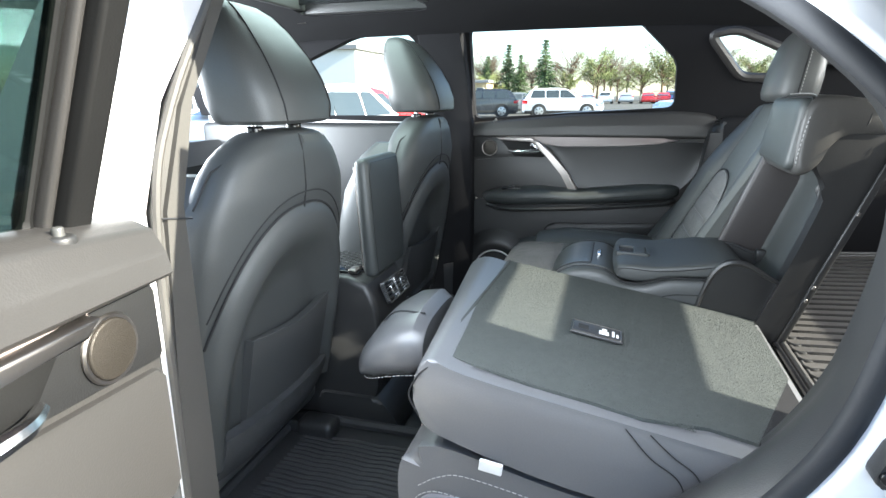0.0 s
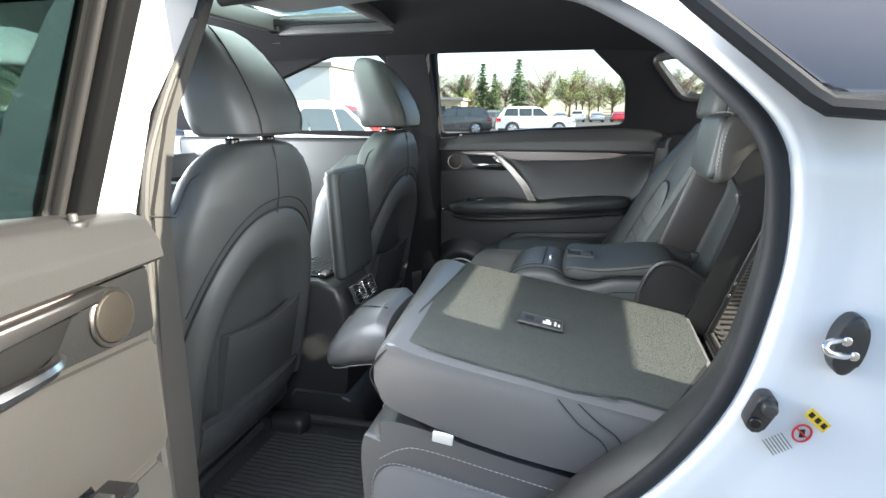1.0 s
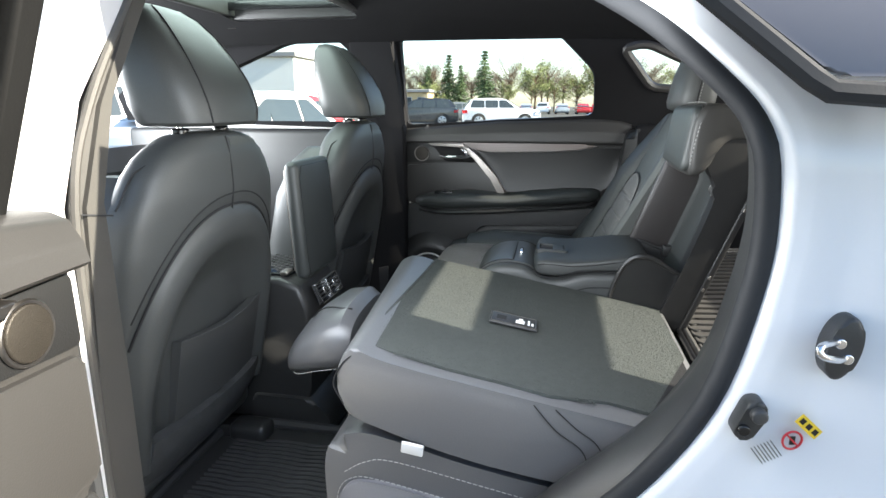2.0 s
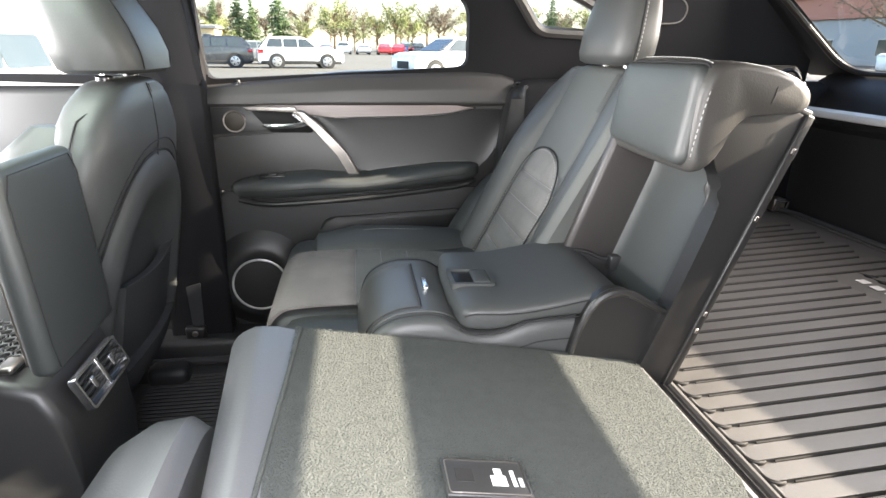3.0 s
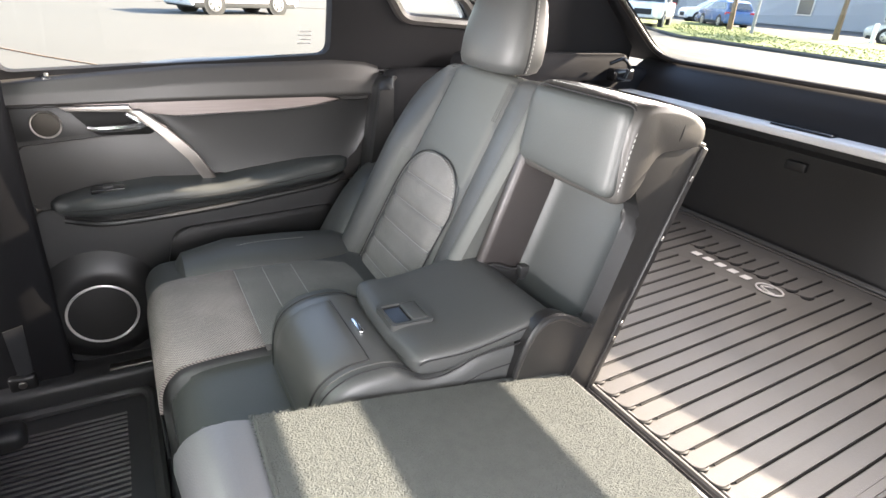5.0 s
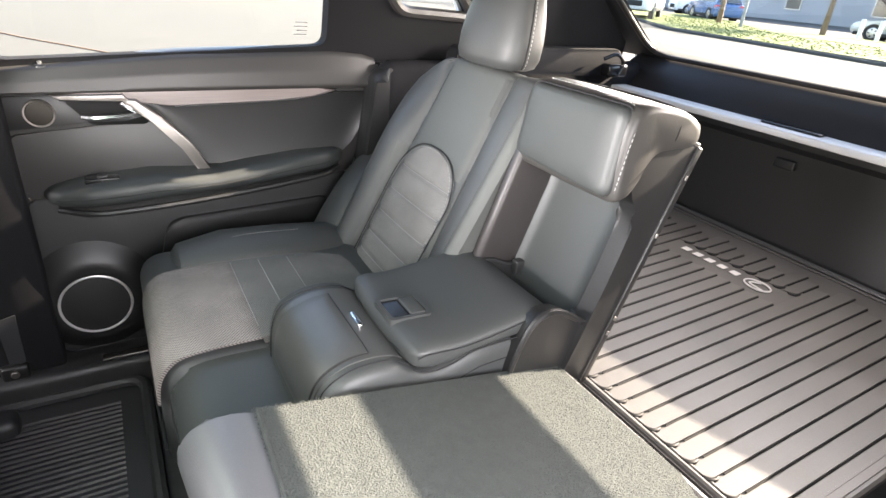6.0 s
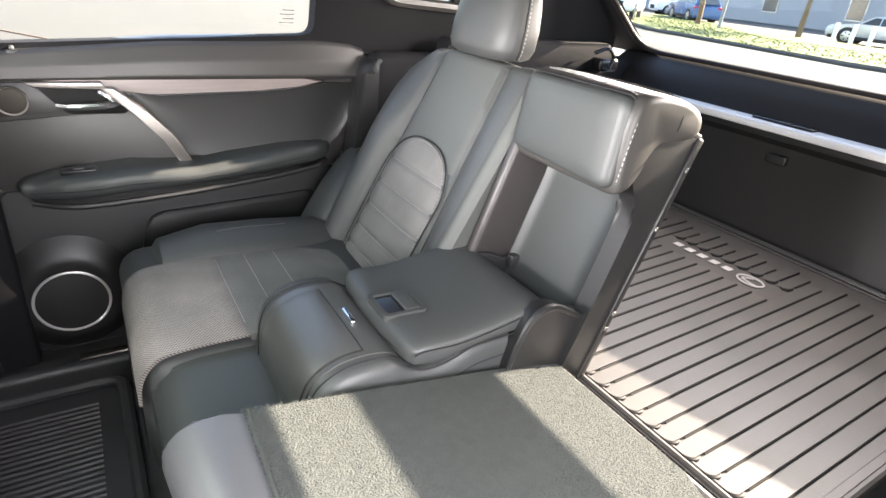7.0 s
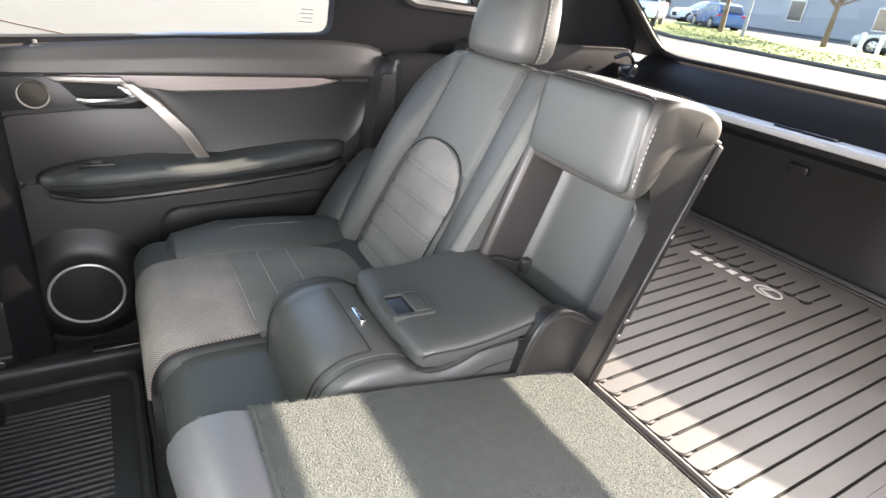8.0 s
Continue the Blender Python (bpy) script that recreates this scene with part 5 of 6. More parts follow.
for x, zc, h, w in hr:
    rings.append([Vector((x, -0.415 + w * math.copysign(abs(math.cos(a)) ** 0.7, math.cos(a)), zc + h * math.copysign(abs(math.sin(a)) ** 0.8, math.sin(a)))) for a in (2 * math.pi * k / 36 for k in range(36))])
fh = part("headrest", loft(rings), LEATHER_SHEEN, left, "black leather headrest, greyed for its sky sheen")
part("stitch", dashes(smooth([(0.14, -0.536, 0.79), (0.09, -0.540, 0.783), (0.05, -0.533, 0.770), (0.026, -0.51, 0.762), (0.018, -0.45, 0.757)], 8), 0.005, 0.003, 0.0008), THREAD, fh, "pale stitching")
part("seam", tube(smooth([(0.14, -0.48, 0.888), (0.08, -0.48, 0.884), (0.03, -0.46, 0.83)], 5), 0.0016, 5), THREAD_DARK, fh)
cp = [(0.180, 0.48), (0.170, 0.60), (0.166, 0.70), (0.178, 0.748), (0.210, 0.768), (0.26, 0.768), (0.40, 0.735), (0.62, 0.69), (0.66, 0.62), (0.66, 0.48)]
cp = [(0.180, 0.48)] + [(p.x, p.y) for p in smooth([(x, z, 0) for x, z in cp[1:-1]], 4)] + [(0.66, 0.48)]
part("cushion", extrude(cp, "y", -0.705, -0.16, 0.03, 5), LEATHER_SHEEN, left)
part("cushion_fabric", sheet(lambda u, v: Vector((0.180 + 0.09 * u, -0.63 + 0.36 * v, 0.758 + 0.022 * math.sin(math.pi * 0.5 * min(1, u * 2.0)))), 8, 6, Vector((0, 0, -0.012))), MESH_LIGHT, left, "pale perforated seat fabric")
spanel = [(0.195, 0.49), (0.188, 0.60), (0.190, 0.66), (0.212, 0.688), (0.26, 0.69), (0.40, 0.665), (0.60, 0.63), (0.60, 0.49)]
part("side_panel", extrude(rounded(spanel, 0.02), "y", -0.712, -0.700, 0.004), LEATHER_SKYLIT, left, "black leather side panel, greyed for skylight")
part("shell_seam", tube(smooth([(0.492, -0.7135, 0.852), (0.525, -0.7145, 0.815), (0.560, -0.7145, 0.790), (0.572, -0.7135, 0.762), (0.570, -0.712, 0.735)], 6), 0.0009, 6), THREAD_DARK, body)
part("shell_seam", tube(smooth([(0.523, -0.7135, 0.848), (0.552, -0.7145, 0.822), (0.582, -0.7145, 0.800), (0.596, -0.7135, 0.768), (0.592, -0.712, 0.735)], 6), 0.0009, 6), THREAD_DARK, body)
part("front_shell_seam", tube(smooth([(0.222, -0.7105, 0.905), (0.205, -0.7135, 0.888), (0.190, -0.711, 0.855), (0.205, -0.711, 0.822)], 6), 0.0014, 6), THREAD_DARK, body)
part("side_stitch", dashes(smooth([(0.193, -0.7125, 0.50), (0.187, -0.7125, 0.60), (0.190, -0.7125, 0.665), (0.214, -0.7125, 0.694), (0.26, -0.7125, 0.696), (0.40, -0.7125, 0.671), (0.60, -0.7125, 0.636)], 8), 0.006, 0.003, 0.0008), THREAD, left, "pale stitching")
part("top_stitch", dashes(smooth([(0.20, -0.7075, 0.70), (0.235, -0.7075, 0.722), (0.28, -0.707, 0.728), (0.42, -0.707, 0.703), (0.58, -0.707, 0.672), (0.62, -0.707, 0.655)], 8), 0.006, 0.003, 0.0008), THREAD, left, "pale stitching")
part("fabric_tag", moved(rbox(-0.017, 0.017, -0.003, 0.003, -0.01, 0.01, 0.002), Matrix.Translation((0.315, -0.722, 0.765)) @ pose(0, 0, 0, 10, 8, 0)), WHITE_PRINT, left, "white fabric tag")
part("hinge_cover", loft([oval(0.68 + 0.012 * k, -0.70, 0.60 + 0.035 * k, 0.045 - 0.006 * k, 0.05 - 0.005 * k, 2.4, 20) for k in range(6)]), PLASTIC, left, "black plastic hinge cover")

# added black sheet that blots out the pale corner of the shell
bm = extrude([(0.750, -0.447), (0.750, -0.692), (0.664, -0.698), (0.657, -0.680)], "z", 0.0, 0.003)
for v in bm.verts:
    v.co.z += deck(v.co.x)
part("corner_mask", bm, HEADLINER, left, "added black sheet over the shell's corner")
random.seed(21)
spots, tris = [], []
for k in range(150000):
    x, y = random.uniform(0.235, 0.755), random.uniform(-0.69, -0.162)
    if y < -0.60 and x > 0.70 or y < -0.43 - (0.756 - x) * 2.6 and x > 0.66 or y < -0.67 and (x > 0.58 or x < 0.28):
        continue
    z = deck(x) + 0.0020
    a, b, c = random.uniform(0, 6.283), random.gauss(0.001, 0.0022), random.gauss(0.0014, 0.0022)
    dx, dy = 0.0006 * math.cos(a), 0.0006 * math.sin(a)
    n = len(spots)
    spots += [(x - dx, y - dy, z), (x + dx, y + dy, z), (x + b, y + c, z + random.uniform(0.0006, 0.0017))]
    tris.append((n, n + 1, n + 2))
nap = bpy.data.meshes.new("carpet_nap")
nap.from_pydata(spots, [], tris)
bm = bmesh.new()
bm.from_mesh(nap)
bpy.data.meshes.remove(nap)
part("carpet_nap", bm, CARPET, left, "short grey-green carpet nap", angle=180)["kind"] = "stuff"

# ---- rear doors ----
def rear_door(side, m, label, glass_up):
    """A rear door, built for the far side; side -1 mirrors it. m turns it on its hinge."""
    def fix(bm):
        for v in bm.verts:
            p = Vector((v.co.x, v.co.y * side, v.co.z))
            v.co = m @ p
        return bm
    door = thing("car_door", m @ Vector((0.3, 0.78 * side, 0.45)), label, "car door")
    def add(name, bm, mt, lb="", parent=None):
        return part(name, fix(bm), mt, parent or door, lb)
    high = [(-0.066, 0.884), (0.713, 0.884), (0.785, 1.06), (0.775, 1.20), (-0.066, 1.165)]
    add("panel", extrude(rounded(high, 0.02), "y", 0.752, 0.79, 0.008), SOFT_TRIM)
    # same trim as the panel above, darkened for the shade low on the door
    low = [(-0.066, 0.46), (0.42, 0.46), (0.52, 0.56), (0.62, 0.72), (0.712, 0.882), (-0.066, 0.882)]
    add("shaded_lower_panel", extrude(rounded(low, 0.02), "y", 0.752, 0.79, 0.008), PLASTIC, "lower trim panel, its shade put into the black")
    crest = [(-0.066, 1.178), (0.30, 1.215), (0.66, 1.228), (0.74, 1.222), (0.775, 1.205)]

    def belt(u, v):
        x = -0.066 + 0.846 * u
        t = [(0, 0.738), (0.06, 0.728), (0.15, 0.724), (0.45, 0.728), (0.75, 0.740), (0.90, 0.757), (1.0, 0.788)]
        h = [(0, 0.0), (0.06, 0.02), (0.15, 0.10), (0.45, 0.45), (0.75, 0.84), (0.90, 0.97), (1.0, 1.0)]
        return Vector((x, lerp(t, v), 1.124 + (lerp(crest, x) - 1.124) * lerp(h, v)))
    add("belt_roll", sheet(belt, 24, 20, Vector((0, 0.02, -0.002))), SOFT_TRIM)
    add("rear_seal", tube(smooth([(0.785, 0.742, 1.185), (0.793, 0.740, 1.13), (0.790, 0.738, 1.05), (0.726, 0.738, 0.895), (0.63, 0.738, 0.72), (0.53, 0.738, 0.56)], 5), 0.011), BLACK_TAPE, "black rubber edge seal")
    shoulder = [(-0.062, 1.035), (0.225, 1.06), (0.33, 0.93), (0.335, 0.905), (-0.062, 0.90)]
    add("upper_insert", extrude(rounded(shoulder, 0.01), "y", 0.744, 0.76, 0.005), SOFT_TRIM)
    speaker_trim = [(-0.062, 1.045), (0.15, 1.062), (0.10, 1.118), (-0.062, 1.118)]
    add("tweeter_plate", extrude(rounded(speaker_trim, 0.006), "y", 0.744, 0.758, 0.003), DARK_PLASTIC)
    low_line = [(0.22, 1.085), (0.33, 0.945), (0.38, 0.935), (0.62, 0.940), (0.70, 0.950), (0.768, 1.06)]

    def scooped(u, v):
        x = 0.22 + 0.548 * u
        z = lerp(low_line, x)
        return Vector((x, 0.741 + 0.006 * math.sin(math.pi * v) ** 0.8, z + (1.112 - z) * v))
    add("rear_insert", sheet(scooped, 20, 10, Vector((0, 0.014, 0))), DARK_PLASTIC)
    inlay = [(0.025, 1.122), (0.13, 1.128), (0.30, 1.136), (0.50, 1.134), (0.60, 1.128), (0.665, 1.118), (0.60, 1.106), (0.50, 1.098), (0.26, 1.093), (0.19, 1.100), (0.17, 1.110), (0.05, 1.110)]
    add("inlay", extrude(inlay, "y", 0.730, 0.748, 0.004), INLAY, "pale streaked inlay")
    add("inlay_edge", tube(smooth([(0.27, 0.733, 1.091), (0.50, 0.733, 1.096), (0.60, 0.733, 1.104), (0.67, 0.735, 1.118)], 4), 0.0022, 6), CHROME, "thin chrome line")
    bar = [(0.158, 1.112), (0.188, 1.112), (0.236, 1.072), (0.294, 1.003), (0.338, 0.93), (0.336, 0.908), (0.320, 0.908), (0.315, 0.925), (0.277, 0.993), (0.219, 1.062), (0.168, 1.102)]
    add("pull_bar", extrude(bar, "y", 0.715, 0.746, 0.005), SATIN, "satin metal pull bar")
    bez = [(0.045, 1.112), (0.165, 1.110), (0.214, 1.060), (0.205, 1.050), (0.095, 1.052)]
    add("handle_well", extrude(rounded(bez, 0.008), "y", 0.738, 0.746, 0.002), BLACK_TAPE, "black handle well")
    add("well_trim", extrude([(0.030, 1.1235), (0.165, 1.1235), (0.176, 1.108), (0.160, 1.1115), (0.045, 1.1115)], "y", 0.716, 0.7455, 0.003), SATIN, "satin metal trim over the handle")
    hd = add("handle", tube(smooth([(0.078, 0.734, 1.072), (0.10, 0.724, 1.0705), (0.14, 0.720, 1.072), (0.175, 0.720, 1.074), (0.194, 0.724, 1.078), (0.198, 0.734, 1.082)], 5), lambda t: 0.0055 + 0.0025 * math.sin(math.pi * t)), CHROME, "chrome door handle")
    add("lock_lever", tube(smooth([(0.158, 0.736, 1.098), (0.162, 0.724, 1.100), (0.176, 0.720, 1.092), (0.190, 0.724, 1.080)], 4), 0.0055), CHROME, "chrome lock lever", hd)
    tw = add("tweeter", disc("y", 0.0, 1.082, 0.026, 0.738, 0.746, 32, 0.002), TWEETER, "round tweeter grille")
    add("ring", tube([(0.028 * math.cos(k * 0.2244), 0.742, 1.082 + 0.028 * math.sin(k * 0.2244)) for k in range(28)], 0.0026, 6, True), SATIN, "satin ring", tw)
    top_t = [(-0.025, 0.905), (-0.01, 0.918), (0.04, 0.931), (0.12, 0.940), (0.20, 0.946), (0.27, 0.940), (0.34, 0.937), (0.42, 0.948), (0.56, 0.962), (0.66, 0.963), (0.685, 0.955)]
    bot_t = [(-0.025, 0.890), (0.0, 0.878), (0.10, 0.874), (0.40, 0.890), (0.66, 0.914), (0.685, 0.925)]
    out_t = [(-0.025, 0.025), (-0.015, 0.050), (0.01, 0.075), (0.06, 0.092), (0.14, 0.100), (0.30, 0.094), (0.50, 0.085), (0.62, 0.065), (0.67, 0.040), (0.685, 0.020)]
    shift = 0.055 if glass_up else 0.0
    rings, seam = [], []
    for k in range(61):
        x = -0.025 + 0.71 * k / 60
        hi, lo, d = lerp(top_t, x), lerp(bot_t, x), lerp(out_t, x)
        ring = []
        for q in range(22):
            a = math.pi * q / 21 - math.pi / 2
            ring.append(Vector((x + shift, 0.757 - d * math.cos(a) ** 0.45, 0.5 * (hi + lo) + 0.5 * (hi - lo) * math.copysign(abs(math.sin(a)) ** 0.75, math.sin(a)))))
        rings.append(ring)
        seam.append(Vector((x + shift, 0.7565 - d, 0.45 * hi + 0.55 * lo)))
    ar = add("armrest", loft(rings), LEATHER_MID)
    add("stitch", tube(seam[2:57], 0.0010, 5), THREAD_DARK, "", ar)
    add("lower_rail", tube(smooth([(0.0 + shift, 0.705, 0.870), (0.06 + shift, 0.676, 0.865), (0.14 + shift, 0.668, 0.865), (0.35 + shift, 0.672, 0.877), (0.60, 0.690, 0.899), (0.67, 0.722, 0.910)], 6), 0.0075), DARK_PLASTIC, "", ar)
    add("switch", rbox(0.06, 0.13, 0.690, 0.722, 0.930, 0.9405, 0.002), GLOSS_BLACK, "black window switch", ar)
    add("switch_key", rbox(0.085, 0.105, 0.694, 0.712, 0.940, 0.946, 0.002), PLASTIC, "", ar)
    rings = []
    for k, (r, y) in enumerate(((0.150, 0.756), (0.128, 0.742), (0.108, 0.728), (0.092, 0.722), (0.080, 0.726))):
        rings.append([Vector((0.03 + r * 1.05 * math.cos(a), y, 0.605 + r * (1.0 if math.sin(a) < 0 else 1.12) * math.sin(a))) for a in (2 * math.pi * q / 40 for q in range(40))])
    add("speaker_pod", loft(rings), DARK_PLASTIC)
    sp = add("speaker", disc("y", 0.03, 0.605, 0.078, 0.720, 0.73, 36, 0.003), GROOVE, "black round speaker grille")
    add("ring", tube([(0.03 + 0.079 * math.cos(k * 0.1745), 0.7195, 0.605 + 0.079 * math.sin(k * 0.1745)) for k in range(36)], 0.0034, 8, True), SILVER, "silver speaker ring", sp)
    bin_ = [(0.14, 0.47), (0.50, 0.50), (0.62, 0.70), (0.66, 0.82), (0.22, 0.80), (0.19, 0.68)]
    add("door_bin", extrude(rounded(bin_, 0.04), "y", 0.741, 0.76, 0.010, 4), DARK_PLASTIC)
    pin = add("lock_pin", disc("z", 0.02, 0.752, 0.0045, 1.165, 1.190, 12, 0.002), SATIN_BLACK, "satin black lock pin")
    add("pin_base", disc("z", 0.02, 0.752, 0.012, 1.170, 1.183, 14, 0.003), PLASTIC, "", pin)
    add("edge_seal", tube(smooth([(-0.066, 0.76, 0.48), (-0.066, 0.76, 1.14)], 8), 0.008), SEAL, "rubber edge seal")
    if glass_up:
        # what shows of an open door from outside: its shell, window frame and glass
        add("outer_skin", extrude(rounded([(-0.12, 0.42), (0.42, 0.42), (0.66, 0.75), (0.80, 1.06), (0.79, 1.19), (-0.12, 1.17)], 0.03), "y", 0.795, 0.925, 0.02), WHITE_PAINT, "white painted outer skin")
        pane = rounded([(0.012, 1.175), (0.655, 1.225), (0.645, 1.38), (0.50, 1.505), (0.17, 1.525), (0.012, 1.515)], 0.02)
        add("window_frame", tube([lean(Vector((u, 0.79, v))) for u, v in pane], 0.007, 8, True), BLACK_TAPE, "black rubber window frame")
        add("front_post", extrude([(-0.032, 1.17), (-0.004, 1.17), (-0.004, 1.53), (-0.032, 1.53)], "y", 0.770, 0.80, 0.006, warp=lean), BLACK_TAPE, "black window post")
        add("frame_lining", extrude([(-0.003, 1.17), (0.006, 1.17), (0.006, 1.53), (-0.003, 1.53)], "y", 0.782, 0.80, 0.005, warp=lean), SOFT_TRIM, "grey-brown window lining")
        g = add("window_glass", extrude(pane, "y", 0.788, 0.792, 0, warp=lean), DOOR_GLASS, "dark green tinted window glass")
        g.visible_shadow = False
    return door


rear_door(1, Matrix.Identity(4), "closed black rear door with chrome handle and speaker", False)
HINGE = Vector((-0.135, -1.0, -0.008))
rear_door(-1, Matrix.Translation(HINGE) @ pose(0, 0, 0, 0, 0, -84) @ Matrix.Translation(Vector((0.09, 0.93, 0))), "open rear door with sunlit grey inner trim", True)

# ---- floor mats ----
def floor_mat(x0, x1, y0, y1, z, label, wave):
    mt = thing("floor_mat", ((x0 + x1) / 2, (y0 + y1) / 2, z), label, "floor mat", "rubber floor mats")
    part("sheet", rbox(x0, x1, y0, y1, z, z + 0.012, 0.005), RUBBER, mt)
    rim = [(x0, y0), (x1, y0), (x1, y1), (x0, y1)]
    part("rim", tube([(u, v, z + 0.02) for u, v in rounded(rim, 0.05, 5)], 0.014, 8, True), RUBBER, mt)
    n = int((y1 - y0 - 0.10) / 0.0165)
    for k in range(n):
        y = y0 + 0.06 + 0.0165 * k
        pts = [(x0 + 0.06 + (x1 - x0 - 0.12) * i / 8, y + wave * 0.006 * math.sin(i * 2.2 + 0.3), z + 0.012) for i in range(9)]
        part("rib", tube(pts, 0.0048, 6), RUBBER, mt)
    return mt


floor_mat(-0.36, 0.105, -0.66, -0.135, FLOOR_Z + 0.004, "black ribbed rubber floor mat behind the driver's seat", 0.5)
floor_mat(-0.32, 0.105, 0.15, 0.66, FLOOR_Z + 0.004, "black ribbed rubber floor mat in the far footwell", 0.0)

# ---- cargo liner ----
def liner_z(x):
    return 0.772 + 0.055 * (x - 0.837)


cargo = thing("cargo_liner", (1.2, 0, 0.78), "dusty black rubber cargo liner with long ribs", "cargo mat")
outline = rounded([(0.815, -0.555), (1.635, -0.555), (1.635, 0.66), (1.36, 0.66), (1.30, 0.56), (0.815, 0.56)], 0.03)
bm = holed(outline, [], "z", -0.012, 0.0)
for v in bm.verts:
    v.co.z += liner_z(v.co.x)
part("sheet", bm, CARGO_RUBBER, cargo)
part("rim", tube([(u, v, liner_z(u) + 0.003) for u, v in outline], 0.007, 8, True), CARGO_RUBBER, cargo)
part("inner_rim", tube([(1.225 + (u - 1.225) * 0.965, 0.05 + (v - 0.05) * 0.965, liner_z(u) + 0.0015) for u, v in outline], 0.0035, 6, True), CARGO_RUBBER, cargo)
part("front_lip", tube([(0.800, -0.55, 0.774), (0.800, 0.555, 0.774)], 0.006, 8), GLOSS_BLACK, cargo, "black front lip")
part("front_ledge", rbox(0.757, 0.794, -0.55, 0.555, 0.730, 0.762, 0.005), PLASTIC, cargo, "black sill in front of the liner")


def liner_rib(y, x0, x1, w, tip):
    """A flat bar, high along one side and sinking to the other, with a rounded end."""
    n, r = 7, 0.011
    near, far = y - w / 2, y + w / 2
    front = [(x0 + r - r * math.cos((k / n) * math.pi / 2), near + r - r * math.sin((k / n) * math.pi / 2)) for k in range(n, -1, -1)] if tip else [(x0, near)]
    pts = [(x1, near)] + front + [(x0, far), (x1, far)]
    bm = extrude(pts, "z", -0.002, 0.0)
    for v in bm.verts:
        up = 1.0 if v.co.z > -0.001 else 0.0
        k = (far - v.co.y) / w
        v.co.z += liner_z(v.co.x) + up * (0.0012 + 0.0042 * k)
    return bm


def liner_step_shade(y, x0, x1, w, tip):
    """The step along a bar and round its end, its shadow put in as black tubes."""
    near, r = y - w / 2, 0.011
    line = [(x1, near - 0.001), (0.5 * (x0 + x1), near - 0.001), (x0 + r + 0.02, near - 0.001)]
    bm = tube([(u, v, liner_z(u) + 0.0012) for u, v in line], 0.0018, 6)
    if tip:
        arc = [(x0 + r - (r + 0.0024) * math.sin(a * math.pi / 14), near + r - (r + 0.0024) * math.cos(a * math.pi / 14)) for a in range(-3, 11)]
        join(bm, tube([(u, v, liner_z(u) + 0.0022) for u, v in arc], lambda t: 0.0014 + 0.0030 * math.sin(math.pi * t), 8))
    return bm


PITCH, RIB_W = 0.0373, 0.0335
for k in range(-17, 12):
    y = -0.125 - PITCH * k + 0.004
    if y < -0.535 or y > 0.54:
        continue
    end = 1.575 - 0.02 * ((k * 7) % 3)
    spans = [(0.829, 1.378, True), (1.462, end, True)] if -0.175 < y < 0.15 else [(0.829, end, True)]
    for a, b, tip in spans:
        rib = part("rib", liner_rib(y, a, b, RIB_W, tip), CARGO_RUBBER, cargo)
        part("step_shade", liner_step_shade(y, a, b, RIB_W, tip), BLACK_TAPE, rib)
# the maker's mark as plain shapes
zm = lambda x: liner_z(x) + 0.0035
oval_pts = [(1.421 + 0.021 * math.cos(k * 0.2618), -0.106 + 0.032 * math.sin(k * 0.2618)) for k in range(24)]
part("emblem_ring", tube([(u, v, zm(u)) for u, v in oval_pts], 0.0024, 6, True), MARK, cargo, "pale oval emblem")
part("emblem_stroke", tube(smooth([(1.437, -0.106, zm(1.43)), (1.419, -0.086, zm(1.42)), (1.412, -0.106, zm(1.41)), (1.408, -0.128, zm(1.41))], 4), 0.0022, 6), MARK, cargo, "pale emblem stroke")
for k in range(5):
    y = -0.040 + 0.0365 * k
    part("mark_bar", moved(rbox(-0.011, 0.011, -0.011, 0.011, 0, 0.002, 0.0008), Matrix.Translation((1.428, y, liner_z(1.428) + 0.001))), MARK, cargo, "pale plain bar")

# ---- outside ----
ASPHALT = surface("pale_worn_concrete", (0.050, 0.047, 0.041), (0.076, 0.072, 0.063), 0.9, 0.25, 40, 0.4, dist=0.01)
GRASS = surface("spring_grass", (0.085, 0.115, 0.022), (0.15, 0.175, 0.050), 0.9, 0.8, 25, 0.8, dist=0.05)
BARK = surface("brown_bark", (0.10, 0.065, 0.04), (0.22, 0.15, 0.09), 0.9, 3, 30, 0.8, dist=0.02)
LEAF_DARK = surface("spruce_needles", (0.055, 0.095, 0.040), (0.125, 0.175, 0.075), 0.8, 1.2, 12, 0.0, random_tint=0.2)
LEAF_MID = surface("spring_leaves", (0.12, 0.16, 0.05), (0.25, 0.27, 0.10), 0.8, 1.2, 12, 0.0, random_tint=0.25)
TWIG = surface("bare_twigs", (0.12, 0.098, 0.072), (0.20, 0.165, 0.125), 0.9, 1.2, 12, 0.0, random_tint=0.2)
TYRE = surface("tyre_rubber", (0.012, 0.012, 0.012), (0.025, 0.025, 0.025), 0.8, 6, 80, 0.2)
RIM = surface("alloy_wheel", (0.35, 0.35, 0.36), (0.50, 0.50, 0.51), 0.3, 6, 80, 0.0, metal=0.8)
DARK_GLASS = surface("dark_vehicle_glass", (0.03, 0.04, 0.045), (0.05, 0.06, 0.065), 0.08, 2, 60, 0.0)
TAIL_RED = surface("red_lamp_plastic", (0.45, 0.01, 0.015), (0.55, 0.02, 0.02), 0.2, 4, 60, 0.0)
LAMP = surface("clear_lamp", (0.6, 0.62, 0.65), (0.7, 0.72, 0.75), 0.15, 4, 60, 0.0)
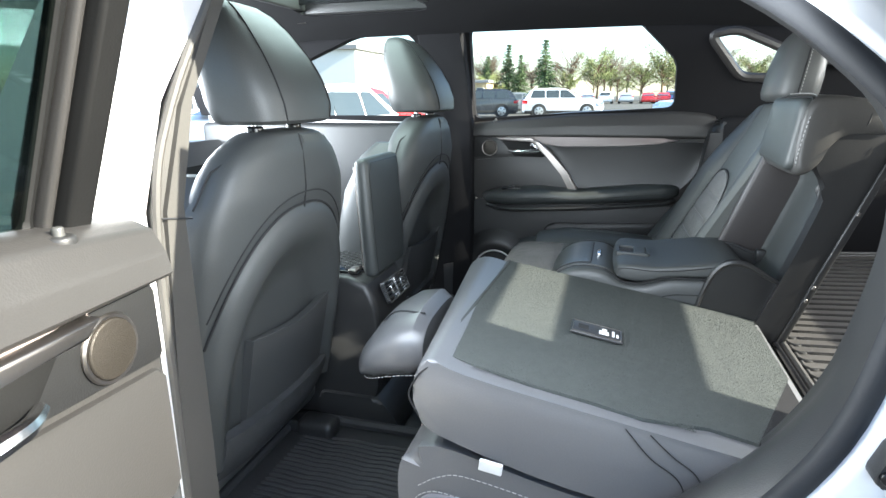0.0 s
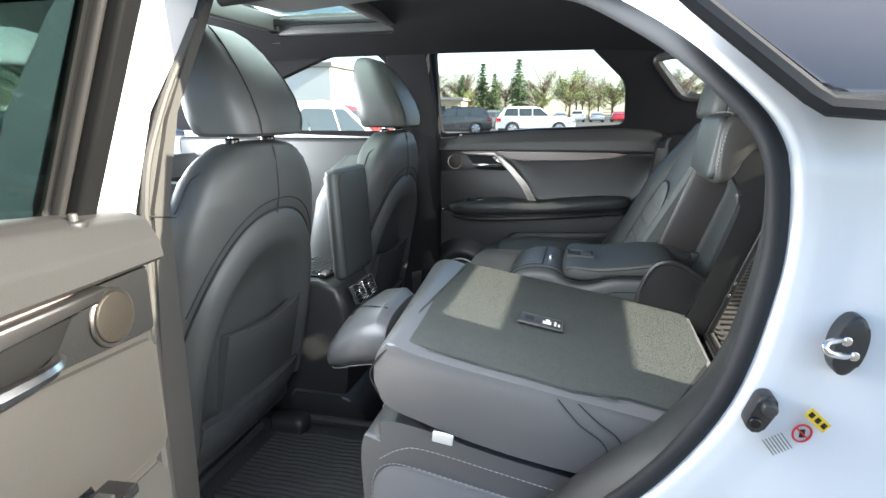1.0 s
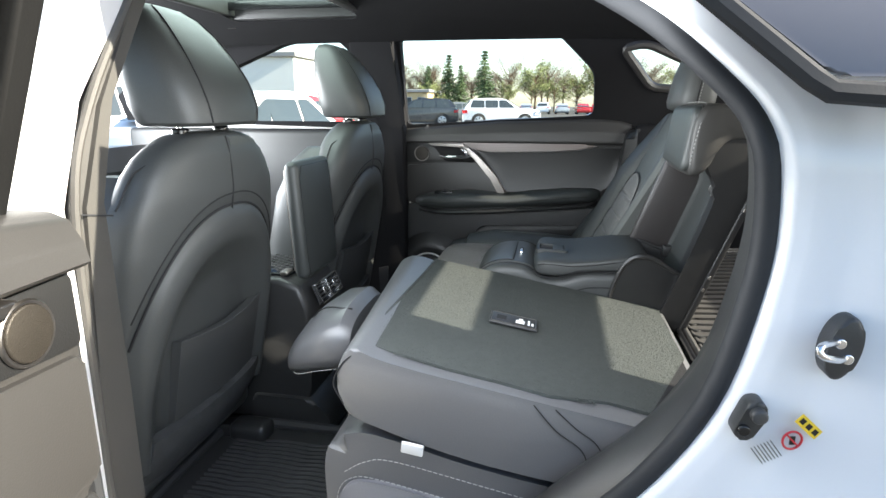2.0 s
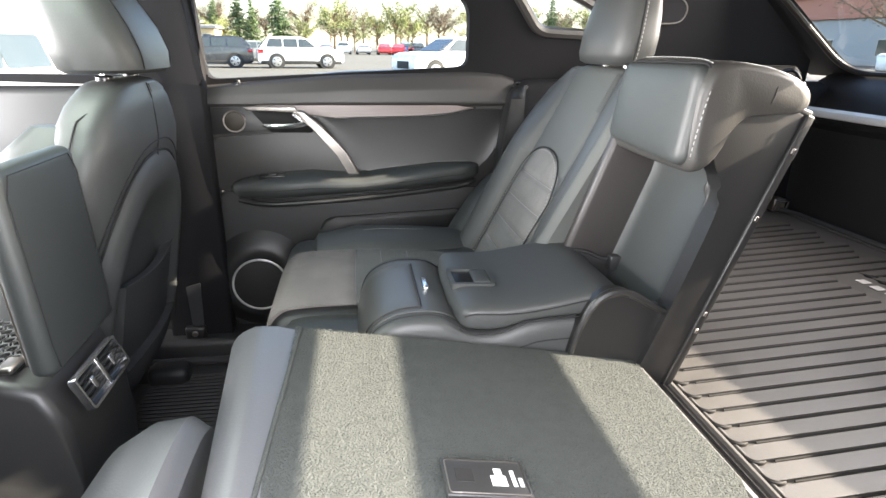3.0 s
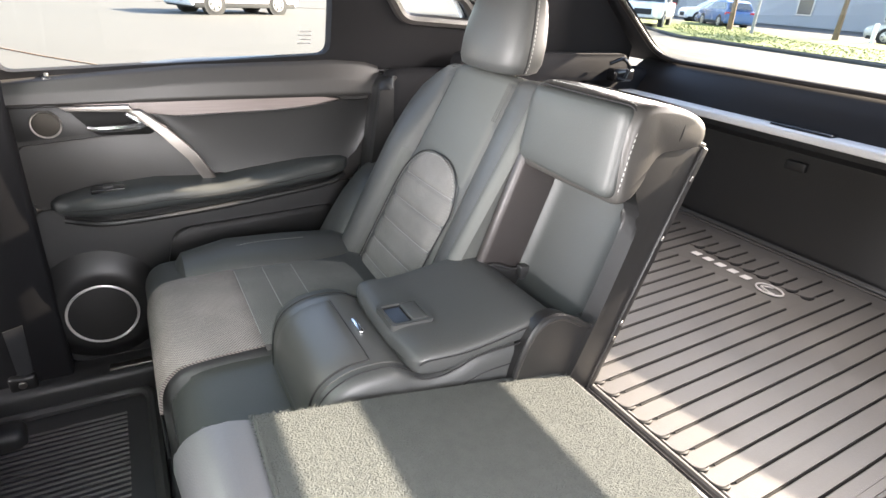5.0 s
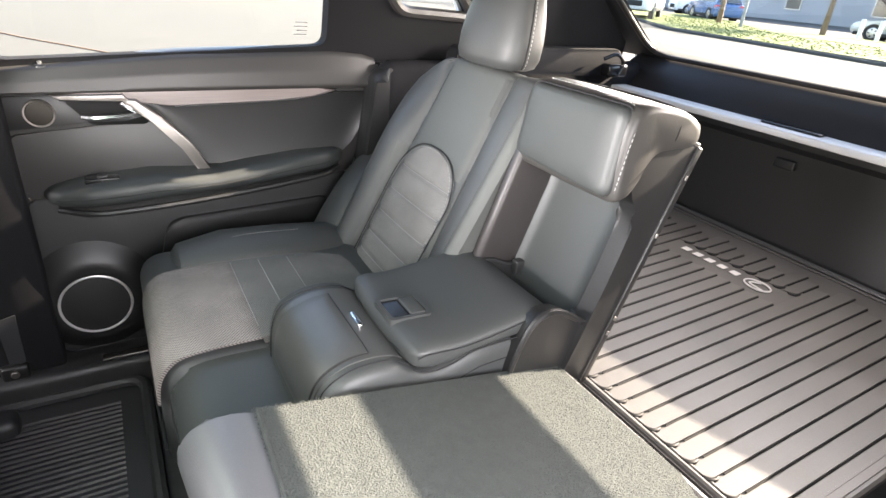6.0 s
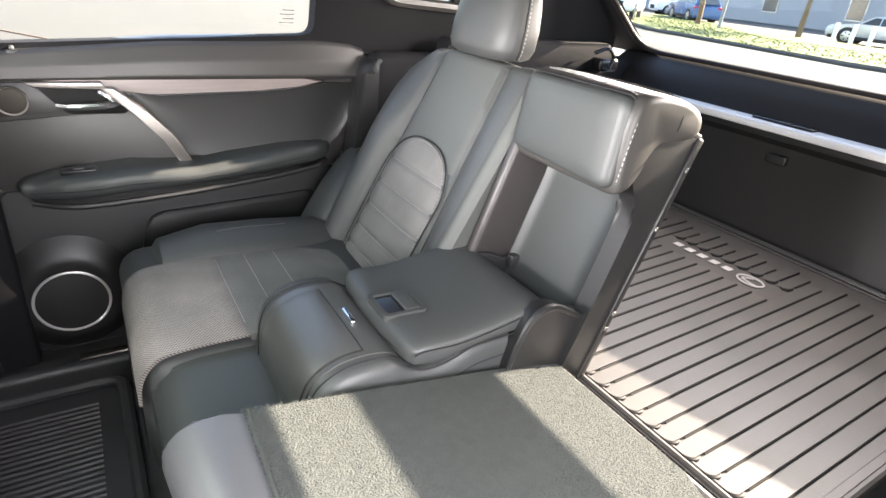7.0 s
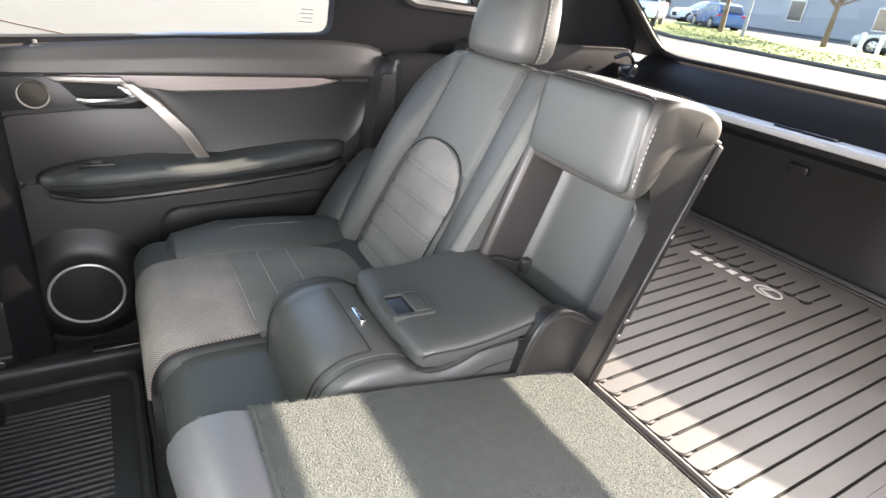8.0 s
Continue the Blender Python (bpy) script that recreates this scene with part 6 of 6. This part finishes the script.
PAINTS = {
    "white": surface("vehicle_white", (0.72, 0.73, 0.75), (0.80, 0.81, 0.83), 0.25, 2, 60, 0.0, coat=0.5),
    "charcoal": surface("vehicle_charcoal", (0.020, 0.024, 0.030), (0.030, 0.034, 0.042), 0.25, 2, 60, 0.0, coat=0.5),
    "silver": surface("vehicle_silver", (0.35, 0.37, 0.39), (0.45, 0.47, 0.49), 0.3, 2, 60, 0.0, coat=0.5, metal=0.3),
    "red": surface("vehicle_red", (0.42, 0.02, 0.025), (0.50, 0.03, 0.03), 0.25, 2, 60, 0.0, coat=0.5),
    "blue": surface("vehicle_blue", (0.04, 0.10, 0.25), (0.06, 0.14, 0.32), 0.25, 2, 60, 0.0, coat=0.5),
    "grey": surface("vehicle_grey", (0.12, 0.13, 0.14), (0.17, 0.18, 0.19), 0.25, 2, 60, 0.0, coat=0.5),
}
ground = structure("ground", rbox(-400, 400, -400, 400, -0.2, 0.0, 0), ASPHALT, "pale sunlit concrete of the car park", "car park")
SHAPES = {
    "suv": ([(-2.3, 0.28), (2.25, 0.28), (2.32, 0.55), (2.28, 0.85), (2.10, 1.00), (0.95, 1.08), (-2.10, 1.10), (-2.30, 0.95), (-2.33, 0.45)], [(1.10, 1.04), (0.30, 1.55), (-0.1, 1.65), (-1.35, 1.64), (-1.80, 1.54), (-2.20, 1.08)], 1.36),
    "sedan": ([(-2.35, 0.25), (2.3, 0.25), (2.38, 0.5), (2.32, 0.75), (2.1, 0.86), (1.0, 0.96), (-1.6, 1.0), (-2.3, 0.98), (-2.4, 0.5)], [(1.10, 0.94), (0.35, 1.40), (-0.2, 1.46), (-0.9, 1.42), (-1.85, 0.98)], 1.30),
    "pickup": ([(-2.8, 0.5), (2.7, 0.5), (2.78, 0.8), (2.74, 1.15), (2.55, 1.25), (1.2, 1.28), (-2.75, 1.28), (-2.85, 0.8)], [(1.35, 1.26), (0.75, 1.82), (0.4, 1.88), (-0.9, 1.88), (-1.15, 1.80), (-1.3, 1.26)], 1.70),
}


def vehicle(kind, paint, label):
    lower, cabin, ax = SHAPES[kind]
    car = thing("parked_" + kind, (0, 0, 0), label, "parked car", "cars in the car park")
    w = 0.90 if kind != "pickup" else 0.98
    part("body", extrude(rounded(lower, 0.10, 3), "y", -w, w, 0.07, 2), PAINTS[paint], car, paint + " painted body")
    zt, zb = max(z for _, z in cabin), min(z for _, z in cabin)
    def taper(p):
        return Vector((p.x, p.y * (1 - 0.20 * (p.z - zb) / (zt - zb)), p.z))
    part("roof", extrude(rounded(cabin, 0.10, 3), "y", -w + 0.05, w - 0.05, 0.05, 2, taper), PAINTS[paint], car, paint + " painted roof")
    cx = sum(x for x, _ in cabin) / len(cabin)
    xs = [cabin[0][0] - 0.28, cabin[-1][0] + 0.30]
    for s in (-1, 1):
        mids = [xs[1], (xs[0] + xs[1]) / 2 - 0.45, (xs[0] + xs[1]) / 2 + 0.35, xs[0]]
        for a, b in zip(mids, mids[1:]):
            top_a, top_b = max(a, cabin[-2][0] + 0.08), min(b, cabin[1][0] - 0.02)
            q = [(a + 0.03, zb + 0.06), (b - 0.03, zb + 0.06), (max(top_b - 0.03, top_a + 0.1), zt - 0.12), (top_a + 0.03, zt - 0.12)]
            part("side_window", extrude(rounded(q, 0.04, 2), "y", s * (w - 0.055), s * (w - 0.035), 0, warp=taper), DARK_GLASS, car, "dark side window")
    part("windscreen", extrude([(cabin[0][0] - 0.04, zb + 0.04), (cabin[0][0] + 0.0, zb + 0.05), (cabin[1][0] + 0.06, zt - 0.10), (cabin[1][0] + 0.0, zt - 0.12)], "y", -w + 0.14, w - 0.14, 0, warp=taper), DARK_GLASS, car, "dark windscreen")
    part("rear_window", extrude([(cabin[-1][0] + 0.04, zb + 0.12), (cabin[-1][0] - 0.01, zb + 0.12), (cabin[-2][0] - 0.05, zt - 0.14), (cabin[-2][0] + 0.02, zt - 0.14)], "y", -w + 0.16, w - 0.16, 0, warp=taper), DARK_GLASS, car, "dark rear window")
    part("skirt", rbox(lower[0][0] + 0.1, lower[1][0] - 0.1, -w - 0.005, w + 0.005, lower[0][1] - 0.05, lower[0][1] + 0.14, 0.03, 2), TYRE, car, "dark lower cladding")
    fx, rx = lower[3][0], lower[-2][0]
    for s in (-1, 1):
        part("headlight", rbox(fx - 0.32, fx - 0.02, s * (w - 0.30), s * (w + 0.004), lower[3][1] - 0.14, lower[3][1] + 0.0, 0.04, 2), LAMP, car, "clear headlight")
        part("tail_light", rbox(rx + 0.0, rx + 0.26, s * (w - 0.25), s * (w + 0.004), lower[-2][1] - 0.16, lower[-2][1] + 0.02, 0.03, 2), TAIL_RED, car, "red tail light")
        for x in (-ax, ax):
            r = 0.36 if kind != "pickup" else 0.42
            part("wheel_arch", disc("y", x, r, r + 0.07, s * (w - 0.2), s * (w + 0.006), 24), TYRE, car, "dark wheel arch")
            wh = part("wheel", disc("y", x, r, r, s * (w - 0.22), s * (w + 0.012), 24, 0.03), TYRE, car, "black tyre")
            rim = part("rim", disc("y", x, r, r * 0.70, s * (w + 0.006), s * (w + 0.02), 20, 0.008), RIM, wh, "alloy rim")
            for k in range(5):
                a = k * 2 * math.pi / 5
                part("spoke_gap", extrude([(x + r * (0.22 * math.cos(a)), r + r * 0.22 * math.sin(a)), (x + r * 0.60 * math.cos(a - 0.22), r + r * 0.60 * math.sin(a - 0.22)), (x + r * 0.60 * math.cos(a + 0.22), r + r * 0.60 * math.sin(a + 0.22))], "y", s * (w + 0.019), s * (w + 0.023)), TYRE, wh, "dark gap between spokes")
    part("grille", rbox(fx + 0.0, fx + 0.05, -0.45, 0.45, lower[2][1] - 0.12, lower[2][1] + 0.16, 0.02, 2), TYRE, car, "dark front grille")
    return car


def parked(kind, paint, label, spots):
    first = vehicle(kind, paint, label)
    first.matrix_basis = spots[0]
    for m in spots[1:]:
        copy_thing(first, m)


# near pairs seen through the far windows (x, y and heading)
parked("suv", "charcoal", "charcoal parked estate on the sunlit concrete", [pose(-7.5, 33.4, 0, 0, 0, 188), pose(9.0, 84, 0, 0, 0, 95), pose(-38, 84, 0, 0, 0, 92)])
parked("suv", "white", "white parked estate on the sunlit concrete", [pose(-2.66, 33.6, 0, 0, 0, 12), pose(4.3, 23.4, 0, 0, 0, 205), pose(-6.6, 7.5, 0, 0, 0, 80), pose(-1.0, 85, 0, 0, 0, 88), pose(14.5, 84, 0, 0, 0, 92), pose(41, 31, 0, 0, 0, 150), pose(-24, 84, 0, 0, 0, 88)])
parked("sedan", "white", "white parked saloon close beside the car", [pose(-3.9, 6.6, 0, 0, 0, 84), pose(-9.6, 8.4, 0, 0, 0, 82), pose(-12.4, 9.0, 0, 0, 0, 82), pose(20, 84, 0, 0, 0, 92)])
parked("sedan", "red", "red parked saloon in the car park", [pose(-5.0, 9.8, 0, 0, 0, 84), pose(-14.3, 9.5, 0, 0, 0, 80), pose(4.5, 84, 0, 0, 0, 92), pose(6.6, 84.5, 0, 0, 0, 86)])
parked("sedan", "silver", "silver parked saloon in a far row", [pose(-3.4, 84, 0, 0, 0, 90), pose(1.6, 84.4, 0, 0, 0, 93), pose(-8.6, 85, 0, 0, 0, 90), pose(24.0, 84, 0, 0, 0, 92), pose(-31, 84, 0, 0, 0, 90), pose(17, 84.5, 0, 0, 0, 92), pose(36, 14.5, 0, 0, 0, 100)])
parked("sedan", "grey", "grey parked saloon in a far row", [pose(-6.0, 39.5, 0, 0, 0, 20), pose(12.0, 84, 0, 0, 0, 91), pose(-12.0, 84, 0, 0, 0, 90), pose(-18.0, 84, 0, 0, 0, 90), pose(28, 84.0, 0, 0, 0, 92)])
parked("suv", "blue", "blue parked estate beyond the grass", [pose(36.5, 26.5, 0, 0, 0, 60), pose(8.0, 90, 0, 0, 0, 92)])
parked("pickup", "white", "white pickup truck parked at the grass edge", [pose(26.8, 24.0, 0, 0, 0, 215)])

# grass verge with a kerb, trees and bollards behind the car
structure("verge", extrude([(21.6, -30), (19.6, 8.0), (21.2, 17.0), (25.5, 23.0), (33, 31), (38, 30), (34, 20), (31, 8), (31, -30)], "z", 0.002, 0.10), GRASS, "bright spring grass verge", "grass")
structure("kerb", tube([(21.55, -30, 0.05), (19.55, 8.0, 0.05), (21.15, 17.0, 0.05), (25.4, 23.0, 0.05), (33, 31.2, 0.05)], 0.09, 6), ASPHALT, "pale concrete kerb along the verge", "kerb")
random.seed(5)
bm = bmesh.new()
for k in range(9000):
    a, b = random.random(), random.random()
    p = Vector((20.6 + 6.5 * a + 0.18 * max(0, b * 34 - 22), -8 + 34 * b, 0.09))
    if b * 34 - 8 > 16:
        p.x += 0.75 * (b * 34 - 24)
    h = random.uniform(0.02, 0.06)
    d = Vector((random.uniform(-1, 1), random.uniform(-1, 1), 0)) * 0.05
    v = [bm.verts.new(p - d), bm.verts.new(p + d), bm.verts.new(p + Vector((d.y, d.x, h)))]
    bm.faces.new(v)
tagged(part("grass_blades", bm, GRASS, None), "tufts of spring grass on the verge", "grass", kind="stuff")


def clumps(bm, centre, radius, count, size, flat=1.0):
    for _ in range(count):
        d = Vector((random.gauss(0, 1), random.gauss(0, 1), random.gauss(0, 1))).normalized() * radius * random.random() ** 0.5
        p = Vector(centre) + Vector((d.x, d.y, d.z * flat))
        for _ in range(2):
            a = Vector((random.uniform(-1, 1), random.uniform(-1, 1), random.uniform(-0.7, 0.7))) * size
            b = Vector((random.uniform(-1, 1), random.uniform(-1, 1), random.uniform(-0.7, 0.7))) * size
            bm.faces.new((bm.verts.new(p), bm.verts.new(p + a), bm.verts.new(p + b)))


def spruce(seed, h):
    random.seed(seed)
    tree = thing("spruce_tree", (0, 0, 0), "dark green pointed spruce tree", "tree", "trees beyond the car park")
    part("trunk", tube([(0, 0, 0), (0.05, 0, h * 0.5), (0, 0, h * 0.97)], lambda t: 0.22 * (1 - t) + 0.02, 7), BARK, tree, "brown trunk")
    bm = bmesh.new()
    z = 0.10 * h
    while z < h * 0.98:
        r = 0.29 * h * (1 - z / h) ** 0.85 + 0.1
        for k in range(9):
            a = random.random() * 6.283
            n = max(2, int(r / 0.35))
            rr = r * random.uniform(0.65, 1.1)
            for j in range(n):
                q = rr * (j + 0.6) / n
                clumps(bm, (q * math.cos(a), q * math.sin(a), z - 0.25 * q + random.uniform(-0.1, 0.1)), 0.28, 4, 0.34, 0.4)
        z += 0.045 * h
    part("crown", bm, LEAF_DARK, tree, "dark green needles")
    return tree


def broadleaf(seed, h, leaf, label, n=26, per=66, size=0.26):
    random.seed(seed)
    tree = thing("broadleaf_tree", (0, 0, 0), label, "tree", "trees beyond the car park")
    bm = tube([(0, 0, 0), (0.1, 0.05, h * 0.25), (0.0, 0.1, h * 0.6)], lambda t: 0.22 * (1 - 0.6 * t), 7)
    crown = bmesh.new()
    for k in range(n):
        a, e = random.random() * 6.283, random.uniform(0.35, 1.25)
        l = h * random.uniform(0.25, 0.48)
        s = Vector((0.05, 0.05, h * random.uniform(0.22, 0.55)))
        d = Vector((math.cos(a) * math.cos(e), math.sin(a) * math.cos(e), math.sin(e)))
        tip = s + d * l
        join(bm, tube([s, s + d * l * 0.5 + Vector((0, 0, -0.1)), tip], lambda t: 0.07 * (1 - t) + 0.012, 5))
        for j in range(3):
            q = s + d * l * (0.55 + 0.22 * j)
            clumps(crown, q, h * 0.085, per // 3, size, 0.8)
            for _ in range(2):
                join(bm, tube([q, q + Vector((random.uniform(-1, 1), random.uniform(-1, 1), random.uniform(0.1, 1))) * h * 0.07], 0.014, 4))
    part("trunk", bm, BARK, tree, "brown trunk and limbs")
    part("crown", crown, leaf, tree)
    return tree


random.seed(11)
sp = spruce(1, 11.0)
sp.matrix_basis = pose(-12.2, 106, 0)
for x, y, s in ((-19.0, 107, 0.95), (-17.2, 110, 0.8), (-24, 112, 0.8), (-30, 109, 0.9), (38, 112, 0.95), (-52, 110, 1.0)):
    copy_thing(sp, pose(x, y, 0, 0, 0, 77 * x) @ Matrix.Scale(s, 4))
bl = broadleaf(2, 10.5, LEAF_MID, "broad tree with fresh green leaves")
bl.matrix_basis = pose(-3.0, 107, 0)
for x, y, s in ((4.5, 105, 0.7), (0.5, 103, 0.62), (8.0, 108, 1.08), (10.5, 104, 0.75), (-8.0, 105, 0.6), (-22, 104, 0.6), (22, 110, 0.9), (31, 108, 1.0), (45, 112, 1.1), (-40, 108, 0.9), (-62, 112, 1.1), (38, 62, 0.8)):
    copy_thing(bl, pose(x, y, 0, 0, 0, 61 * x) @ Matrix.Scale(s, 4))
bt = broadleaf(3, 11.0, TWIG, "tall tree still bare of leaves", 34, 84, 0.15)
bt.matrix_basis = pose(-24.5, 116, 0)
for k in range(56):
    x = -75 + 2.9 * k + random.uniform(-1.5, 1.5)
    copy_thing(bt, pose(x, random.uniform(114, 128), 0, 0, 0, random.uniform(0, 360)) @ Matrix.Scale(random.uniform(0.75, 1.15), 4))
for x, y, s in ((31.2, 22.0, 0.75), (31.8, 16.4, 0.7), (28, 26.5, 0.8), (33, 4, 0.8), (-26, 22, 0.7)):
    copy_thing(bt, pose(x, y, 0, 0, 0, 40 * x) @ Matrix.Scale(s, 4))

BRICK = surface("red_brown_cladding", (0.30, 0.12, 0.08), (0.40, 0.18, 0.13), 0.8, 0.6, 20, 0.3)
GREY_WALL = surface("grey_wall_panels", (0.26, 0.26, 0.265), (0.34, 0.34, 0.345), 0.8, 0.4, 20, 0.1)
PALE = surface("pale_wall_panels", (0.62, 0.62, 0.58), (0.74, 0.73, 0.68), 0.8, 0.4, 20, 0.1)
TAN = surface("tan_wall", (0.45, 0.34, 0.18), (0.55, 0.42, 0.24), 0.8, 0.5, 20, 0.1)
ROOFING = surface("grey_roofing", (0.20, 0.20, 0.20), (0.30, 0.30, 0.30), 0.8, 0.5, 20, 0.2)


def building(name, x0, x1, y0, y1, h, wall, roof, label, bays, face):
    b = thing(name, ((x0 + x1) / 2, (y0 + y1) / 2, 0), label, "building")
    part("wall", rbox(x0, x1, y0, y1, 0, h, 0.05, 1), wall, b)
    part("roof", rbox(x0 - 0.4, x1 + 0.4, y0 - 0.4, y1 + 0.4, h, h + 0.5, 0.05, 1), roof, b)
    for k in range(bays):
        t = (k + 0.5) / bays
        if face == "y":
            x = x0 + (x1 - x0) * t
            w = part("window", rbox(x - 0.7, x + 0.7, y0 - 0.06, y0 + 0.1, 0.9, 2.6, 0.02, 1), RIM, b, "window frame")
            part("pane", rbox(x - 0.6, x + 0.6, y0 - 0.09, y0 - 0.05, 1.0, 2.5, 0, 1), DARK_GLASS, w, "dark pane")
        else:
            s = x0 if face == "-x" else x1
            d = -1 if face == "-x" else 1
            y = y0 + (y1 - y0) * t
            w = part("window", rbox(s - 0.08, s + 0.08, y - 0.7, y + 0.7, 0.9, 2.6, 0.02, 1), RIM, b, "window frame")
            part("pane", rbox(s + d * 0.085, s + d * 0.12, y - 0.6, y + 0.6, 1.0, 2.5, 0, 1), DARK_GLASS, w, "dark pane")
    return b


building("low_building", -31, -21.5, 100, 110, 3.4, TAN, ROOFING, "low tan building beyond the car park", 4, "y")
building("office_building", -62, -27, 58, 76, 6.2, PALE, ROOFING, "pale flat-roofed office building", 12, "y")
building("warehouse", 52, 70, 6, 62, 4.6, GREY_WALL, BRICK, "grey warehouse with a red roof edge", 8, "-x")
building("red_building", 62, 80, 58, 90, 8.0, BRICK, BRICK, "red clad building beyond the verge", 6, "-x")
for k in range(4):
    bol = thing("bollard", (32.0 + 0.3 * k, 14.8 - 0.7 * k, 0), "short pale bollard at the verge", "bollard", "bollards")
    part("post", disc("z", 32.0 + 0.3 * k, 14.8 - 0.7 * k, 0.10, 0, 1.0, 12, 0.03), PALE, bol)
pole = thing("lamp_post", (29.5, 19.4, 0), "slim grey lamp post on the verge", "lamp post")
part("shaft", tube([(29.5, 19.4, 0), (29.5, 19.4, 7.5)], lambda t: 0.09 - 0.03 * t, 8), ROOFING, pole)
part("head", rbox(28.9, 29.7, 19.25, 19.55, 7.45, 7.6, 0.04), ROOFING, pole)
for k, pts in enumerate(([(-1.9, 12.3), (-0.9, 10.7), (0.2, 9.2)], [(-4.5, 16.0), (-3.0, 14.6)], [(2.0, 30.0), (9.0, 29.0), (16, 27)])):
    structure("pavement_joint", tube([(x, y, 0.001) for x, y in pts], 0.02, 4), BARK, "brown tar joint in the concrete", "joint")
